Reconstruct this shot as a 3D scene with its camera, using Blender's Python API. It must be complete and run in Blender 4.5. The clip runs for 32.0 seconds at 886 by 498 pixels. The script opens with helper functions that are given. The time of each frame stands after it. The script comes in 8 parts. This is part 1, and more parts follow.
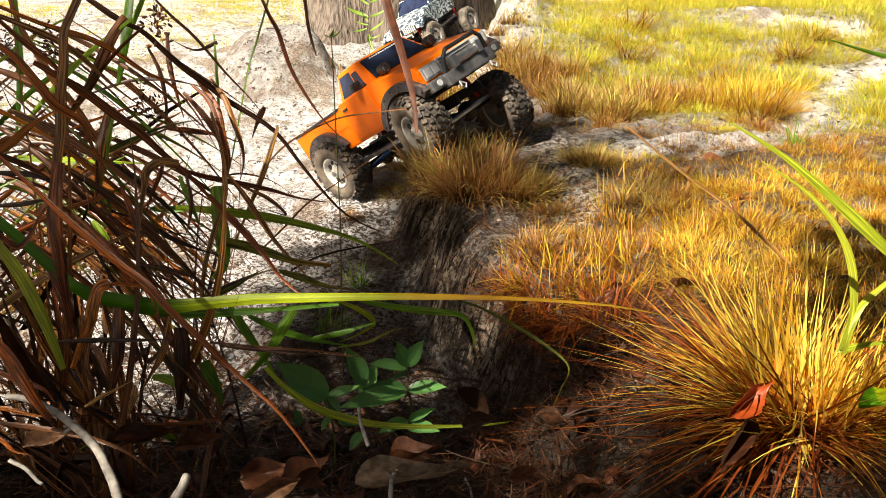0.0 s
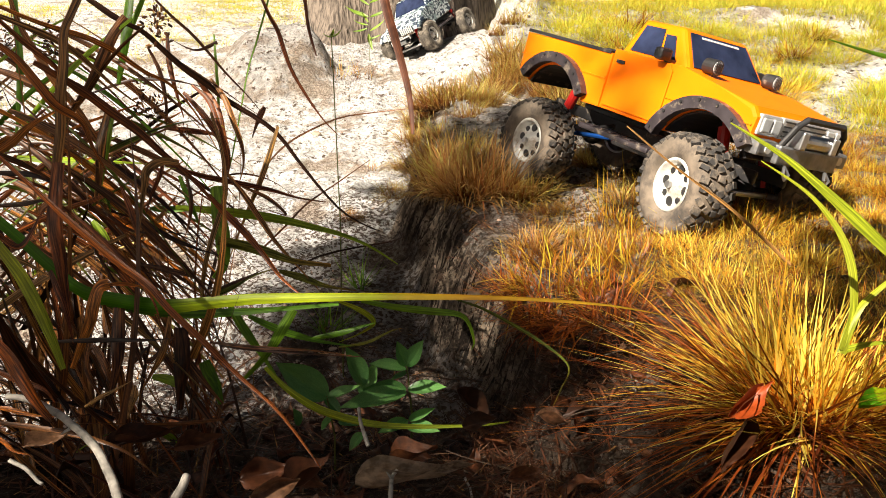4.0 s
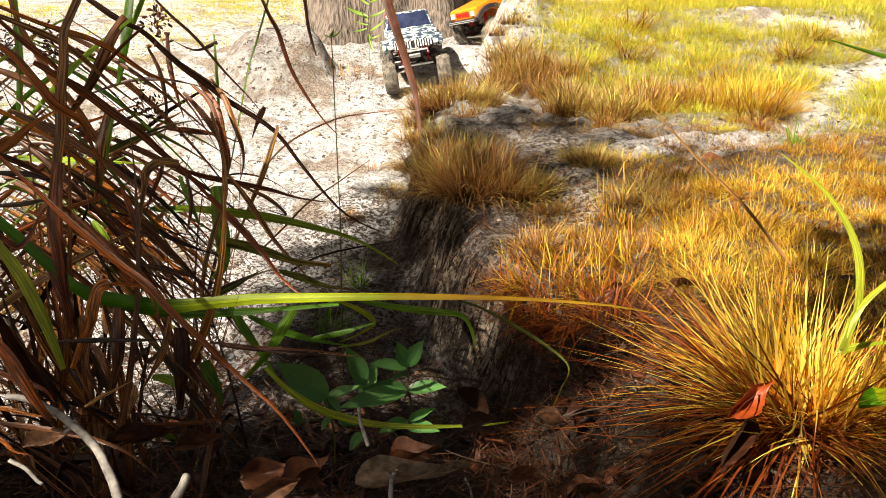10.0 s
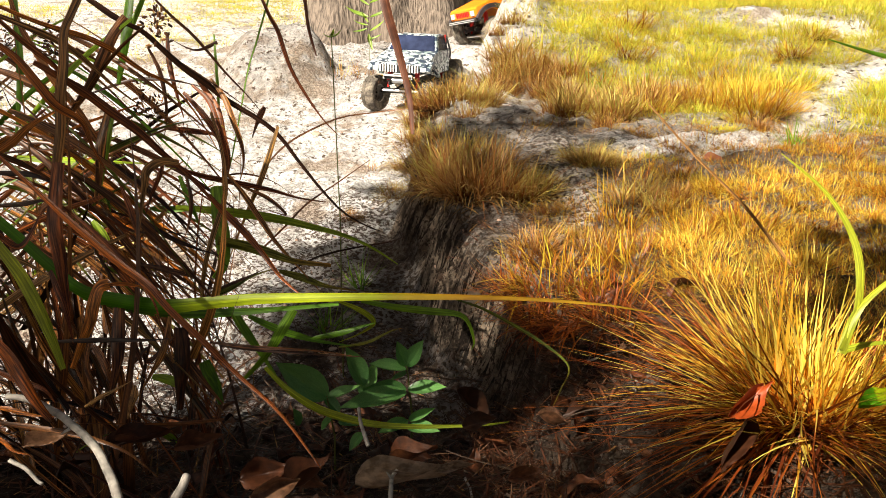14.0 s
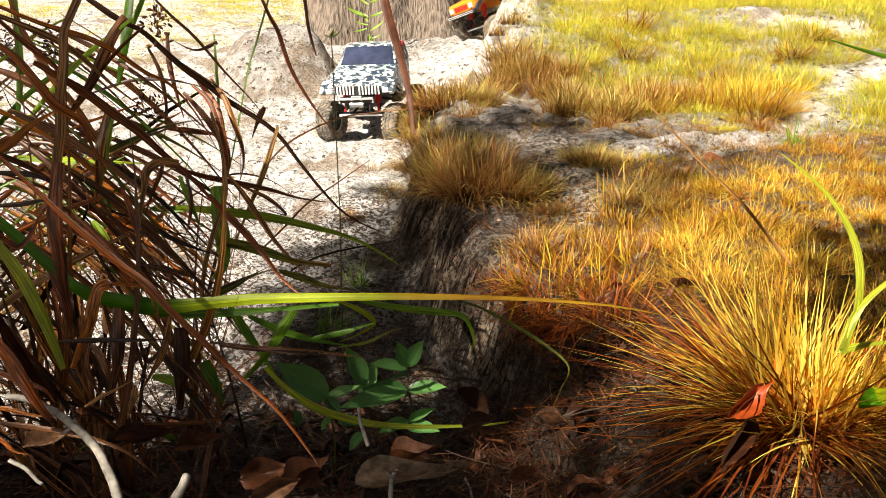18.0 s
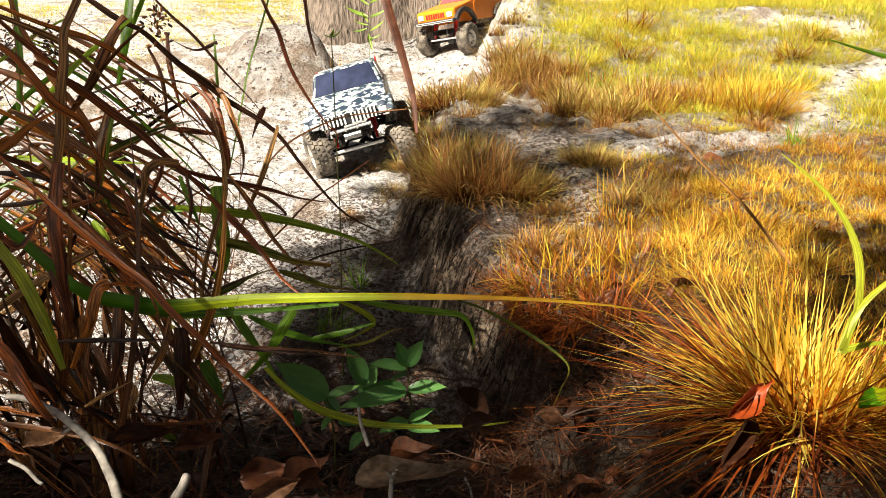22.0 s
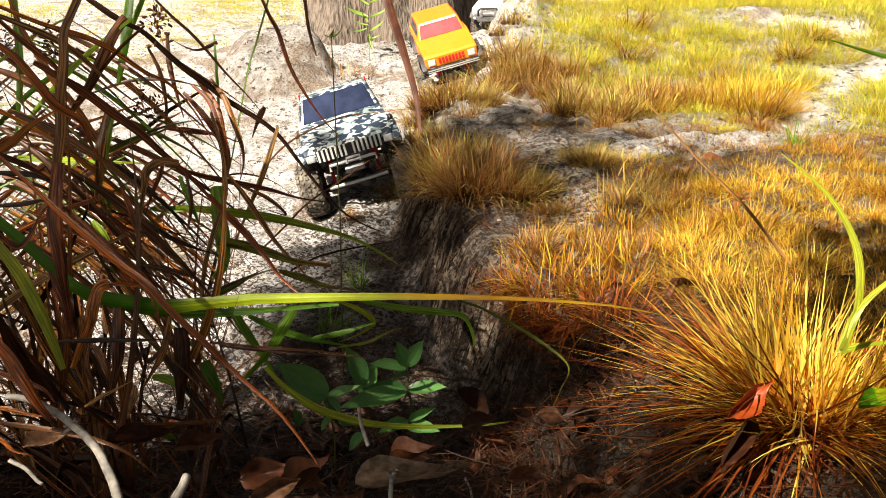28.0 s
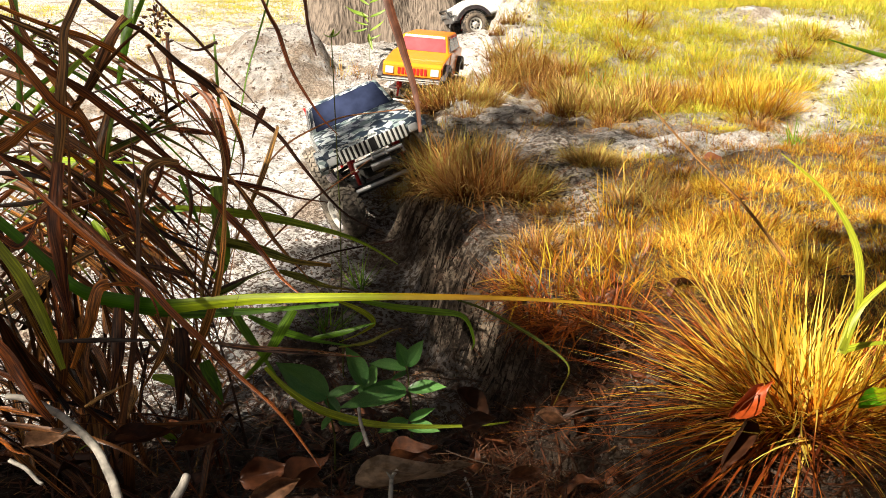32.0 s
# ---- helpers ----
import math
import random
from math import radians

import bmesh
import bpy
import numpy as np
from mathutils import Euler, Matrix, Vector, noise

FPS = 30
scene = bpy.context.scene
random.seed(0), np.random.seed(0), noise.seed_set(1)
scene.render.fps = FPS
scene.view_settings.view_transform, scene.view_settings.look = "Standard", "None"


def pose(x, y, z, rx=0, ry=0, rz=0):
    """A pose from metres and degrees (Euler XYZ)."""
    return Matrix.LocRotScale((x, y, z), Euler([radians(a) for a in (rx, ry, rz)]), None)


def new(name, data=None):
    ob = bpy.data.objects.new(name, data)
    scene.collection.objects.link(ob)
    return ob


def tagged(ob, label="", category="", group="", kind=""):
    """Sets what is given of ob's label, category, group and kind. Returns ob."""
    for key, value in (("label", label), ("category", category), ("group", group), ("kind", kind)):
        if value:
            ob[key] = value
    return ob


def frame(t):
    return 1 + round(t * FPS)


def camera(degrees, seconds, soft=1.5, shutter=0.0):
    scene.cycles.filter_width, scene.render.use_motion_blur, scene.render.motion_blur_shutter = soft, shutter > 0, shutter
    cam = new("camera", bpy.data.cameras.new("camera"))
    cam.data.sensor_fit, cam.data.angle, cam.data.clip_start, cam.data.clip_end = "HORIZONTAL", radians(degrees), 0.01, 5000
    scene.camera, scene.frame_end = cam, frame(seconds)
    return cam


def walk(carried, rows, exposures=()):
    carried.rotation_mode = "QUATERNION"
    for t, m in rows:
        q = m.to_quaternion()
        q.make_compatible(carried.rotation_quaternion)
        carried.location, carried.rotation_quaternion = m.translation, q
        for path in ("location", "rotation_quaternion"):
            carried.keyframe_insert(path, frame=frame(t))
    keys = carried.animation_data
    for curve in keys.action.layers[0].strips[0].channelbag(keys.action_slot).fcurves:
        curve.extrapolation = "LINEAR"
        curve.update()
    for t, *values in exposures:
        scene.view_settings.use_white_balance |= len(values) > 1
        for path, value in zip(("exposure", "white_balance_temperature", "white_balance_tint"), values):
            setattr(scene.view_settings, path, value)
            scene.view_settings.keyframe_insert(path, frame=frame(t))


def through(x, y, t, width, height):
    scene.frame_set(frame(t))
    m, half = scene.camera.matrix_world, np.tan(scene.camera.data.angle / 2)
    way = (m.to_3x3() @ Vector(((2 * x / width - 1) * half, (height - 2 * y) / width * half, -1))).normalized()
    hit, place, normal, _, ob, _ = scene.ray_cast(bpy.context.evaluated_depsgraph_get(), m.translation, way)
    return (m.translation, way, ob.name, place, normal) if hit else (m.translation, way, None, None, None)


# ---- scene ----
# A gully trail in eroded sand, with radio-controlled trucks driving down it.
cam = camera(60, 32.0, soft=0.5)
EYE = (0.0, 0.0, 0.34)
CAM_POSE = pose(EYE[0], EYE[1], EYE[2], 75, 0, 0)
walk(cam, [(0.0, CAM_POSE), (32.0, CAM_POSE)])

# ---- world and sun ----
SUN_EL, SUN_AZ = radians(42), math.atan2(-0.75, -0.66)
TO_SUN = Vector((math.cos(SUN_EL) * math.cos(SUN_AZ), math.cos(SUN_EL) * math.sin(SUN_AZ), math.sin(SUN_EL)))
world = bpy.data.worlds.new("world")
scene.world = world
world.use_nodes = True
wn = world.node_tree
sky = wn.nodes.new("ShaderNodeTexSky")
sky.sky_type = "NISHITA"
sky.sun_disc = False
sky.dust_density, sky.ozone_density = 6.0, 0.0
sky.sun_elevation = SUN_EL
sky.sun_rotation = math.pi / 2 - SUN_AZ
wn.nodes["Background"].inputs["Strength"].default_value = 0.0095
wn.links.new(sky.outputs["Color"], wn.nodes["Background"].inputs["Color"])
sun = new("sun", bpy.data.lights.new("sun", "SUN"))
sun.data.energy, sun.data.angle, sun.data.color = 5.0, radians(0.53), (1.0, 0.90, 0.74)
sun.matrix_world = TO_SUN.to_track_quat("Z", "Y").to_matrix().to_4x4()
scene.view_settings.exposure = 1.53


# ---- materials ----
def material(name):
    m = bpy.data.materials.new(name)
    m.use_nodes = True
    nt = m.node_tree
    return m, nt, nt.nodes["Principled BSDF"], lambda kind: nt.nodes.new("ShaderNode" + kind), nt.links.new


def ramp(node, stops):
    e = node.color_ramp.elements
    while len(e) < len(stops):
        e.new(0.5)
    for k, (p, c) in enumerate(stops):
        e[k].position, e[k].color = p, (*c, 1)
    return node


def plain(name, color, rough=0.5, metal=0.0, vary=0.12, scale=60.0, bump=0.0, coat=0.0, dirt=None, dirt_amount=0.5, gloss=0.5):
    """A paint, plastic or metal with fine mottling, and dust of its own shape where wanted."""
    m, nt, b, node, link = material(name)
    co = node("TexCoord")
    n1 = node("TexNoise")
    n1.inputs["Scale"].default_value, n1.inputs["Detail"].default_value = scale, 6
    link(co.outputs["Object"], n1.inputs["Vector"])
    r = ramp(node("ValToRGB"), [(0.3, tuple(c * (1 - vary) for c in color)), (0.7, tuple(min(1, c * (1 + vary)) for c in color))])
    link(n1.outputs["Fac"], r.inputs["Fac"])
    out = r.outputs["Color"]
    if dirt:
        n2 = node("TexNoise")
        n2.inputs["Scale"].default_value, n2.inputs["Detail"].default_value, n2.inputs["Roughness"].default_value = scale * 0.6, 8, 0.7
        link(co.outputs["Object"], n2.inputs["Vector"])
        r2 = ramp(node("ValToRGB"), [(0.62 - 0.35 * dirt_amount, (0, 0, 0)), (0.78 - 0.3 * dirt_amount, (1, 1, 1))])
        link(n2.outputs["Fac"], r2.inputs["Fac"])
        mx = node("MixRGB")
        mx.inputs["Color2"].default_value = (*dirt, 1)
        link(r2.outputs["Color"], mx.inputs["Fac"])
        link(out, mx.inputs["Color1"])
        out = mx.outputs["Color"]
        rr = node("MapRange")
        rr.inputs["To Min"].default_value, rr.inputs["To Max"].default_value = rough, 0.9
        link(r2.outputs["Color"], rr.inputs["Value"])
        link(rr.outputs["Result"], b.inputs["Roughness"])
    else:
        b.inputs["Roughness"].default_value = rough
    link(out, b.inputs["Base Color"])
    b.inputs["Metallic"].default_value = metal
    b.inputs["Coat Weight"].default_value = coat
    b.inputs["Specular IOR Level"].default_value = gloss
    if bump:
        bp = node("Bump")
        bp.inputs["Strength"].default_value, bp.inputs["Distance"].default_value = bump, 0.002
        link(n1.outputs["Fac"], bp.inputs["Height"])
        link(bp.outputs["Normal"], b.inputs["Normal"])
    return m


def leafy(name, stops, tips=None, rough=0.5, through=0.35, streak=0.0, patch=None, grain=45, veins=0.0):
    """A blade or leaf: one tone per blade, changing from its foot to its tip, partly let through by the light."""
    m, nt, b, node, link = material(name)
    g = node("NewGeometry")
    oi = node("ObjectInfo")
    both = node("Math")
    both.operation = "ADD"
    link(g.outputs["Random Per Island"], both.inputs[0])
    link(oi.outputs["Random"], both.inputs[1])
    wrap = node("Math")
    wrap.operation = "FRACT"
    link(both.outputs[0], wrap.inputs[0])
    r = ramp(node("ValToRGB"), stops)
    link(wrap.outputs[0], r.inputs["Fac"])
    out = r.outputs["Color"]
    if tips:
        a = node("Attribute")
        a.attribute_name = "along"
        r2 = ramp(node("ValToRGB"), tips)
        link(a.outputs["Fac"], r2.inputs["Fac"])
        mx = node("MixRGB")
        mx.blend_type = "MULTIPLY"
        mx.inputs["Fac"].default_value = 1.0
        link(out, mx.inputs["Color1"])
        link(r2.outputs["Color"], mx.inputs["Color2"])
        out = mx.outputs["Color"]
    co = node("TexCoord")
    n = node("TexNoise")
    n.inputs["Scale"].default_value, n.inputs["Detail"].default_value = grain, 5
    link(co.outputs["Object"], n.inputs["Vector"])
    sp = ramp(node("ValToRGB"), [(0.35, (0.38, 0.33, 0.28)), (0.6, (1, 1, 1))])
    link(n.outputs["Fac"], sp.inputs["Fac"])
    mx2 = node("MixRGB")
    mx2.blend_type = "MULTIPLY"
    mx2.inputs["Fac"].default_value = streak
    link(out, mx2.inputs["Color1"])
    link(sp.outputs["Color"], mx2.inputs["Color2"])
    out = mx2.outputs["Color"]
    if veins:
        # lengthwise fibres: tone runs along the leaf and changes quickly across it; the lightest streaks are sun
        # highlights put into the colour
        wide = node("Attribute")
        wide.attribute_name = "across"
        run = node("Attribute")
        run.attribute_name = "along"
        xyz = node("CombineXYZ")
        for k, (src, mul) in enumerate(((wide.outputs["Fac"], 7.0), (run.outputs["Fac"], 3.5), (wrap.outputs[0], 60.0))):
            mm = node("Math")
            mm.operation = "MULTIPLY"
            mm.inputs[1].default_value = mul
            link(src, mm.inputs[0])
            link(mm.outputs[0], xyz.inputs[k])
        vn = node("TexNoise")
        vn.inputs["Scale"].default_value, vn.inputs["Detail"].default_value, vn.inputs["Roughness"].default_value = 1.0, 4, 0.6
        link(xyz.outputs[0], vn.inputs["Vector"])
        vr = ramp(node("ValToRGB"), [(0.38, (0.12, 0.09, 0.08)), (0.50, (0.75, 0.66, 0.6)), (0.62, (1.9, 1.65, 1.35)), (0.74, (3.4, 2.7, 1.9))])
        link(vn.outputs["Fac"], vr.inputs["Fac"])
        mv = node("MixRGB")
        mv.blend_type = "MULTIPLY"
        mv.inputs["Fac"].default_value = veins
        link(out, mv.inputs["Color1"])
        link(vr.outputs["Color"], mv.inputs["Color2"])
        out = mv.outputs["Color"]
    if patch:
        big = node("TexNoise")
        big.inputs["Scale"].default_value, big.inputs["Detail"].default_value = 2.6, 4
        link(co.outputs["Object"], big.inputs["Vector"])
        pr = ramp(node("ValToRGB"), [(0.42, (1, 1, 1)), (0.6, patch)])
        link(big.outputs["Fac"], pr.inputs["Fac"])
        mx3 = node("MixRGB")
        mx3.blend_type = "MULTIPLY"
        mx3.inputs["Fac"].default_value = 1.0
        link(out, mx3.inputs["Color1"])
        link(pr.outputs["Color"], mx3.inputs["Color2"])
        out = mx3.outputs["Color"]
    link(out, b.inputs["Base Color"])
    b.inputs["Roughness"].default_value = rough
    b.inputs["Specular IOR Level"].default_value = 0.35
    t = node("BsdfTranslucent")
    link(out, t.inputs["Color"])
    ms = node("MixShader")
    ms.inputs["Fac"].default_value = through
    link(b.outputs["BSDF"], ms.inputs[1])
    link(t.outputs["BSDF"], ms.inputs[2])
    link(ms.outputs["Shader"], nt.nodes["Material Output"].inputs["Surface"])
    return m


def ground_material():
    """Pale sand, greyer crusted clay on the bank and brown humus under the litter, chosen by a soil mask; dark pits,
    cracks, gully floor and grass gaps hold painted shade.
    """
    m, nt, b, node, link = material("sandy_ground")
    co = node("TexCoord")

    def noise_of(scale, detail=8, rough=0.6):
        n = node("TexNoise")
        n.inputs["Scale"].default_value, n.inputs["Detail"].default_value, n.inputs["Roughness"].default_value = scale, detail, rough
        link(co.outputs["Object"], n.inputs["Vector"])
        return n.outputs["Fac"]

    def mix(fac, c1, c2):
        x = node("MixRGB")
        link(fac, x.inputs["Fac"])
        for sock, c in ((x.inputs["Color1"], c1), (x.inputs["Color2"], c2)):
            if isinstance(c, tuple):
                sock.default_value = (*c, 1)
            else:
                link(c, sock)
        return x.outputs["Color"]

    def cut(fac, a, z):
        r = ramp(node("ValToRGB"), [(a, (0, 0, 0)), (z, (1, 1, 1))])
        link(fac, r.inputs["Fac"])
        return r.outputs["Color"]

    fine, mid, big = noise_of(160, 8, 0.7), noise_of(26, 8, 0.65), noise_of(5, 6, 0.62)
    vor = node("TexVoronoi")
    vor.feature = "DISTANCE_TO_EDGE"
    vor.inputs["Scale"].default_value = 75
    link(co.outputs["Object"], vor.inputs["Vector"])
    crumb = noise_of(42, 7, 0.68)
    sand = mix(cut(mid, 0.38, 0.58), (0.50, 0.475, 0.455), (0.77, 0.765, 0.77))
    sand = mix(cut(crumb, 0.565, 0.60), sand, (0.12, 0.085, 0.065))
    sand = mix(cut(fine, 0.61, 0.69), sand, (0.16, 0.11, 0.07))
    sand = mix(cut(big, 0.54, 0.61), sand, mix(cut(fine, 0.45, 0.56), (0.26, 0.20, 0.155), (0.50, 0.43, 0.37)))
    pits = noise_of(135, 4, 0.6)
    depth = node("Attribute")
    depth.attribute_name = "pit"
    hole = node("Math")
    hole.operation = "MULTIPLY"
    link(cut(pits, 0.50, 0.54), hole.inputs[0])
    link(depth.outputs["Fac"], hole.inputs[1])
    # Pits are coloured dark brown: the shade inside them put into the sand.
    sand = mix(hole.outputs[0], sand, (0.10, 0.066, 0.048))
    turn = node("Mapping")
    turn.inputs["Rotation"].default_value = (0, 0, radians(-104.5))
    link(co.outputs["Object"], turn.inputs["Vector"])
    stretch = node("Mapping")
    stretch.inputs["Scale"].default_value = (130, 15, 15)
    link(turn.outputs["Vector"], stretch.inputs["Vector"])
    gn = node("TexNoise")
    gn.inputs["Scale"].default_value, gn.inputs["Detail"].default_value, gn.inputs["Roughness"].default_value = 1.0, 6, 0.65
    link(stretch.outputs["Vector"], gn.inputs["Vector"])
    groove = gn.outputs["Fac"]
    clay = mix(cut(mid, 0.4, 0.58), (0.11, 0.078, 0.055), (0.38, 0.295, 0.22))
    # Cracks and pits go near black: their inner shade put into the clay.
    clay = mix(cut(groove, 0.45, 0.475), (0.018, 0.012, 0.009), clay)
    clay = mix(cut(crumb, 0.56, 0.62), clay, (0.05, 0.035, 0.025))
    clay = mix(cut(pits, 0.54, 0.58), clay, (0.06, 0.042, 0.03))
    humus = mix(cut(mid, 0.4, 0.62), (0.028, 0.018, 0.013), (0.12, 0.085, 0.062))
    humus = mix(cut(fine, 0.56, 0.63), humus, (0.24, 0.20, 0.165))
    soil = node("Attribute")
    soil.attribute_name = "soil"
    bank = node("Attribute")
    bank.attribute_name = "bank"
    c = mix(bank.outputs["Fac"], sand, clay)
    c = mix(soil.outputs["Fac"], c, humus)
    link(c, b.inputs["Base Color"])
    b.inputs["Roughness"].default_value = 0.95
    b.inputs["Specular IOR Level"].default_value = 0.15
    add = node("Math")
    add.operation = "ADD"
    link(crumb, add.inputs[0])
    link(mid, add.inputs[1])
    gm = node("Math")
    gm.operation = "MULTIPLY"
    link(groove, gm.inputs[0])
    link(bank.outputs["Fac"], gm.inputs[1])
    add2 = node("Math")
    add2.operation = "ADD"
    link(add.outputs[0], add2.inputs[0])
    link(gm.outputs[0], add2.inputs[1])
    fine_relief = node("Math")
    fine_relief.operation = "SUBTRACT"
    link(add2.outputs[0], fine_relief.inputs[0])
    shallow = node("Math")
    shallow.operation = "MULTIPLY"
    shallow.inputs[1].default_value = 0.35
    link(hole.outputs[0], shallow.inputs[0])
    link(shallow.outputs[0], fine_relief.inputs[1])
    bp = node("Bump")
    bp.inputs["Strength"].default_value, bp.inputs["Distance"].default_value = 1.0, 0.03
    link(fine_relief.outputs[0], bp.inputs["Height"])
    link(bp.outputs["Normal"], b.inputs["Normal"])
    return m


def bark_material(name, dark, light):
    m, nt, b, node, link = material(name)
    co = node("TexCoord")
    mp = node("Mapping")
    mp.inputs["Scale"].default_value = (1, 1, 0.17)
    link(co.outputs["Object"], mp.inputs["Vector"])
    v = node("TexNoise")
    v.inputs["Scale"].default_value, v.inputs["Detail"].default_value, v.inputs["Distortion"].default_value = 30, 7, 1.4
    link(mp.outputs["Vector"], v.inputs["Vector"])
    n = node("TexNoise")
    n.inputs["Scale"].default_value, n.inputs["Detail"].default_value = 95, 8
    link(mp.outputs["Vector"], n.inputs["Vector"])
    mul = node("Math")
    mul.operation = "MULTIPLY"
    link(v.outputs["Fac"], mul.inputs[0])
    link(n.outputs["Fac"], mul.inputs[1])
    r = ramp(node("ValToRGB"), [(0.16, dark), (0.30, light)])
    link(mul.outputs[0], r.inputs["Fac"])
    link(r.outputs["Color"], b.inputs["Base Color"])
    b.inputs["Roughness"].default_value = 0.92
    bp = node("Bump")
    bp.inputs["Strength"].default_value, bp.inputs["Distance"].default_value = 1.0, 0.03
    link(mul.outputs[0], bp.inputs["Height"])
    link(bp.outputs["Normal"], b.inputs["Normal"])
    return m


def camo_material():
    """White shell with grey-green and dark blue-grey blotches; the bluish tint of shade is put into all three."""
    m, nt, b, node, link = material("camouflage_paint")
    co = node("TexCoord")
    mp = node("Mapping")
    mp.inputs["Scale"].default_value = (1.0, 0.8, 1.1)
    link(co.outputs["Object"], mp.inputs["Vector"])
    prev = None
    for scale, lo, color, shift in ((32, 0.53, (0.26, 0.33, 0.33), 0.0), (52, 0.515, (0.025, 0.04, 0.065), 3.0)):
        n = node("TexNoise")
        n.inputs["Scale"].default_value, n.inputs["Detail"].default_value = scale, 1.5
        n.inputs["Distortion"].default_value = 1.2
        off = node("VectorMath")
        off.operation = "ADD"
        off.inputs[1].default_value = (shift, shift, shift)
        link(mp.outputs["Vector"], off.inputs[0])
        link(off.outputs["Vector"], n.inputs["Vector"])
        r = ramp(node("ValToRGB"), [(lo - 0.012, (0, 0, 0)), (lo + 0.012, (1, 1, 1))])
        link(n.outputs["Fac"], r.inputs["Fac"])
        x = node("MixRGB")
        x.inputs["Color2"].default_value = (*color, 1)
        if prev is None:
            x.inputs["Color1"].default_value = (0.64, 0.69, 0.71, 1)
        else:
            link(prev, x.inputs["Color1"])
        link(r.outputs["Color"], x.inputs["Fac"])
        prev = x.outputs["Color"]
    link(prev, b.inputs["Base Color"])
    b.inputs["Roughness"].default_value = 0.4
    return m


M_GROUND = ground_material()
M_BARK = bark_material("bark", (0.05, 0.038, 0.03), (0.20, 0.158, 0.126))
# Near-black feet: shade between blades put into colour, over rusty roots.
GOLD_SHADED_FEET = [(0.0, (0.1, 0.045, 0.025)), (0.5, (1, 0.9, 0.7)), (1.0, (1.0, 1.0, 0.9))]
DULL_SHADED_FEET = [(0.0, (0.10, 0.05, 0.035)), (0.3, (0.62, 0.36, 0.26)), (0.62, (1, 0.92, 0.75)), (1.0, (1, 1, 0.95))]
M_SKIRT = leafy("rusty_drooping_grass", [(0.0, (0.11, 0.022, 0.007)), (0.5, (0.27, 0.065, 0.013)), (1.0, (0.46, 0.155, 0.022))], GOLD_SHADED_FEET, 0.5, 0.3)
M_GOLD = leafy("golden_grass", [(0.0, (0.16, 0.045, 0.008)), (0.38, (0.44, 0.17, 0.015)), (0.7, (0.58, 0.375, 0.035)), (1.0, (0.62, 0.54, 0.07))], GOLD_SHADED_FEET, 0.45, 0.42)
# Lit copy of the golden grass: sunlight is put into its yellow.
M_GOLD_LIT = leafy("golden_grass_lit_copy", [(0.0, (0.60, 0.24, 0.02)), (0.35, (0.78, 0.54, 0.06)), (1.0, (0.84, 0.73, 0.17))], [(0.0, (0.36, 0.11, 0.035)), (0.22, (0.9, 0.45, 0.22)), (0.38, (1, 0.95, 0.8)), (1.0, (1, 1, 0.97))], 0.4, 0.45)
M_RUST = leafy("rusty_grass", [(0.0, (0.24, 0.10, 0.035)), (0.5, (0.44, 0.26, 0.085)), (1.0, (0.58, 0.43, 0.16))], DULL_SHADED_FEET)
M_OLIVE = leafy("olive_grass", [(0.0, (0.30, 0.12, 0.04)), (0.35, (0.46, 0.33, 0.10)), (1.0, (0.54, 0.53, 0.16))], DULL_SHADED_FEET)
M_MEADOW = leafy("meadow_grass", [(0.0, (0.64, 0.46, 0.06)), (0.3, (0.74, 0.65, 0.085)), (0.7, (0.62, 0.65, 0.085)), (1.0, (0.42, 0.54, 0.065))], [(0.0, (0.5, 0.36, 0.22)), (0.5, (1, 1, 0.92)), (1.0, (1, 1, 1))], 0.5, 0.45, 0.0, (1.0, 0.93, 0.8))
M_GREEN = leafy("green_blade", [(0.0, (0.08, 0.20, 0.012)), (0.5, (0.15, 0.33, 0.018)), (1.0, (0.28, 0.42, 0.025))], None, 0.4, 0.35, 0.3, None, 45, 0.45)
# Foot half painted shaded, middle painted sunlit; the brown tip is real.
M_LIME = leafy("shade_to_sun_green_blade", [(0.0, (0.26, 0.44, 0.012)), (1.0, (0.30, 0.46, 0.015))], [(0.0, (0.25, 0.55, 0.4)), (0.43, (0.3, 0.6, 0.5)), (0.48, (1.3, 1.15, 0.8)), (0.70, (1.4, 1.05, 0.8)), (0.74, (1.4, 0.62, 0.6)), (0.80, (1.1, 0.36, 0.6)), (1.0, (0.9, 0.36, 1.0))], 0.35, 0.4, 0.35, None, 45, 0.35)
M_BLADE = leafy("yellow_green_blade", [(0.0, (0.30, 0.40, 0.02)), (1.0, (0.38, 0.44, 0.03))], None, 0.4, 0.4, 0.2, None, 45, 0.5)
M_HANG = leafy("hanging_dry_blade", [(0.0, (0.13, 0.05, 0.028)), (1.0, (0.17, 0.07, 0.04))], None, 0.5, 0.2, 0.7, None, 70, 0.4)
M_DRY = leafy("dry_brown_blade", [(0.0, (0.028, 0.013, 0.008)), (0.35, (0.11, 0.046, 0.02)), (0.75, (0.26, 0.115, 0.038)), (1.0, (0.44, 0.23, 0.07))], None, 0.36, 0.2, 0.6, None, 45, 0.9)
M_AMBERLEAF = leafy("orange_brown_blade", [(0.0, (0.32, 0.09, 0.012)), (1.0, (0.50, 0.19, 0.03))], None, 0.4, 0.35, 0.5, None, 38, 0.85)
M_OLIVELEAF = leafy("olive_blade", [(0.0, (0.12, 0.17, 0.02)), (1.0, (0.20, 0.22, 0.03))], [(0.0, (0.8, 0.8, 0.7)), (0.6, (1, 1, 1)), (1.0, (1.3, 0.6, 0.7))], 0.45, 0.3, 0.5, None, 45, 0.7)
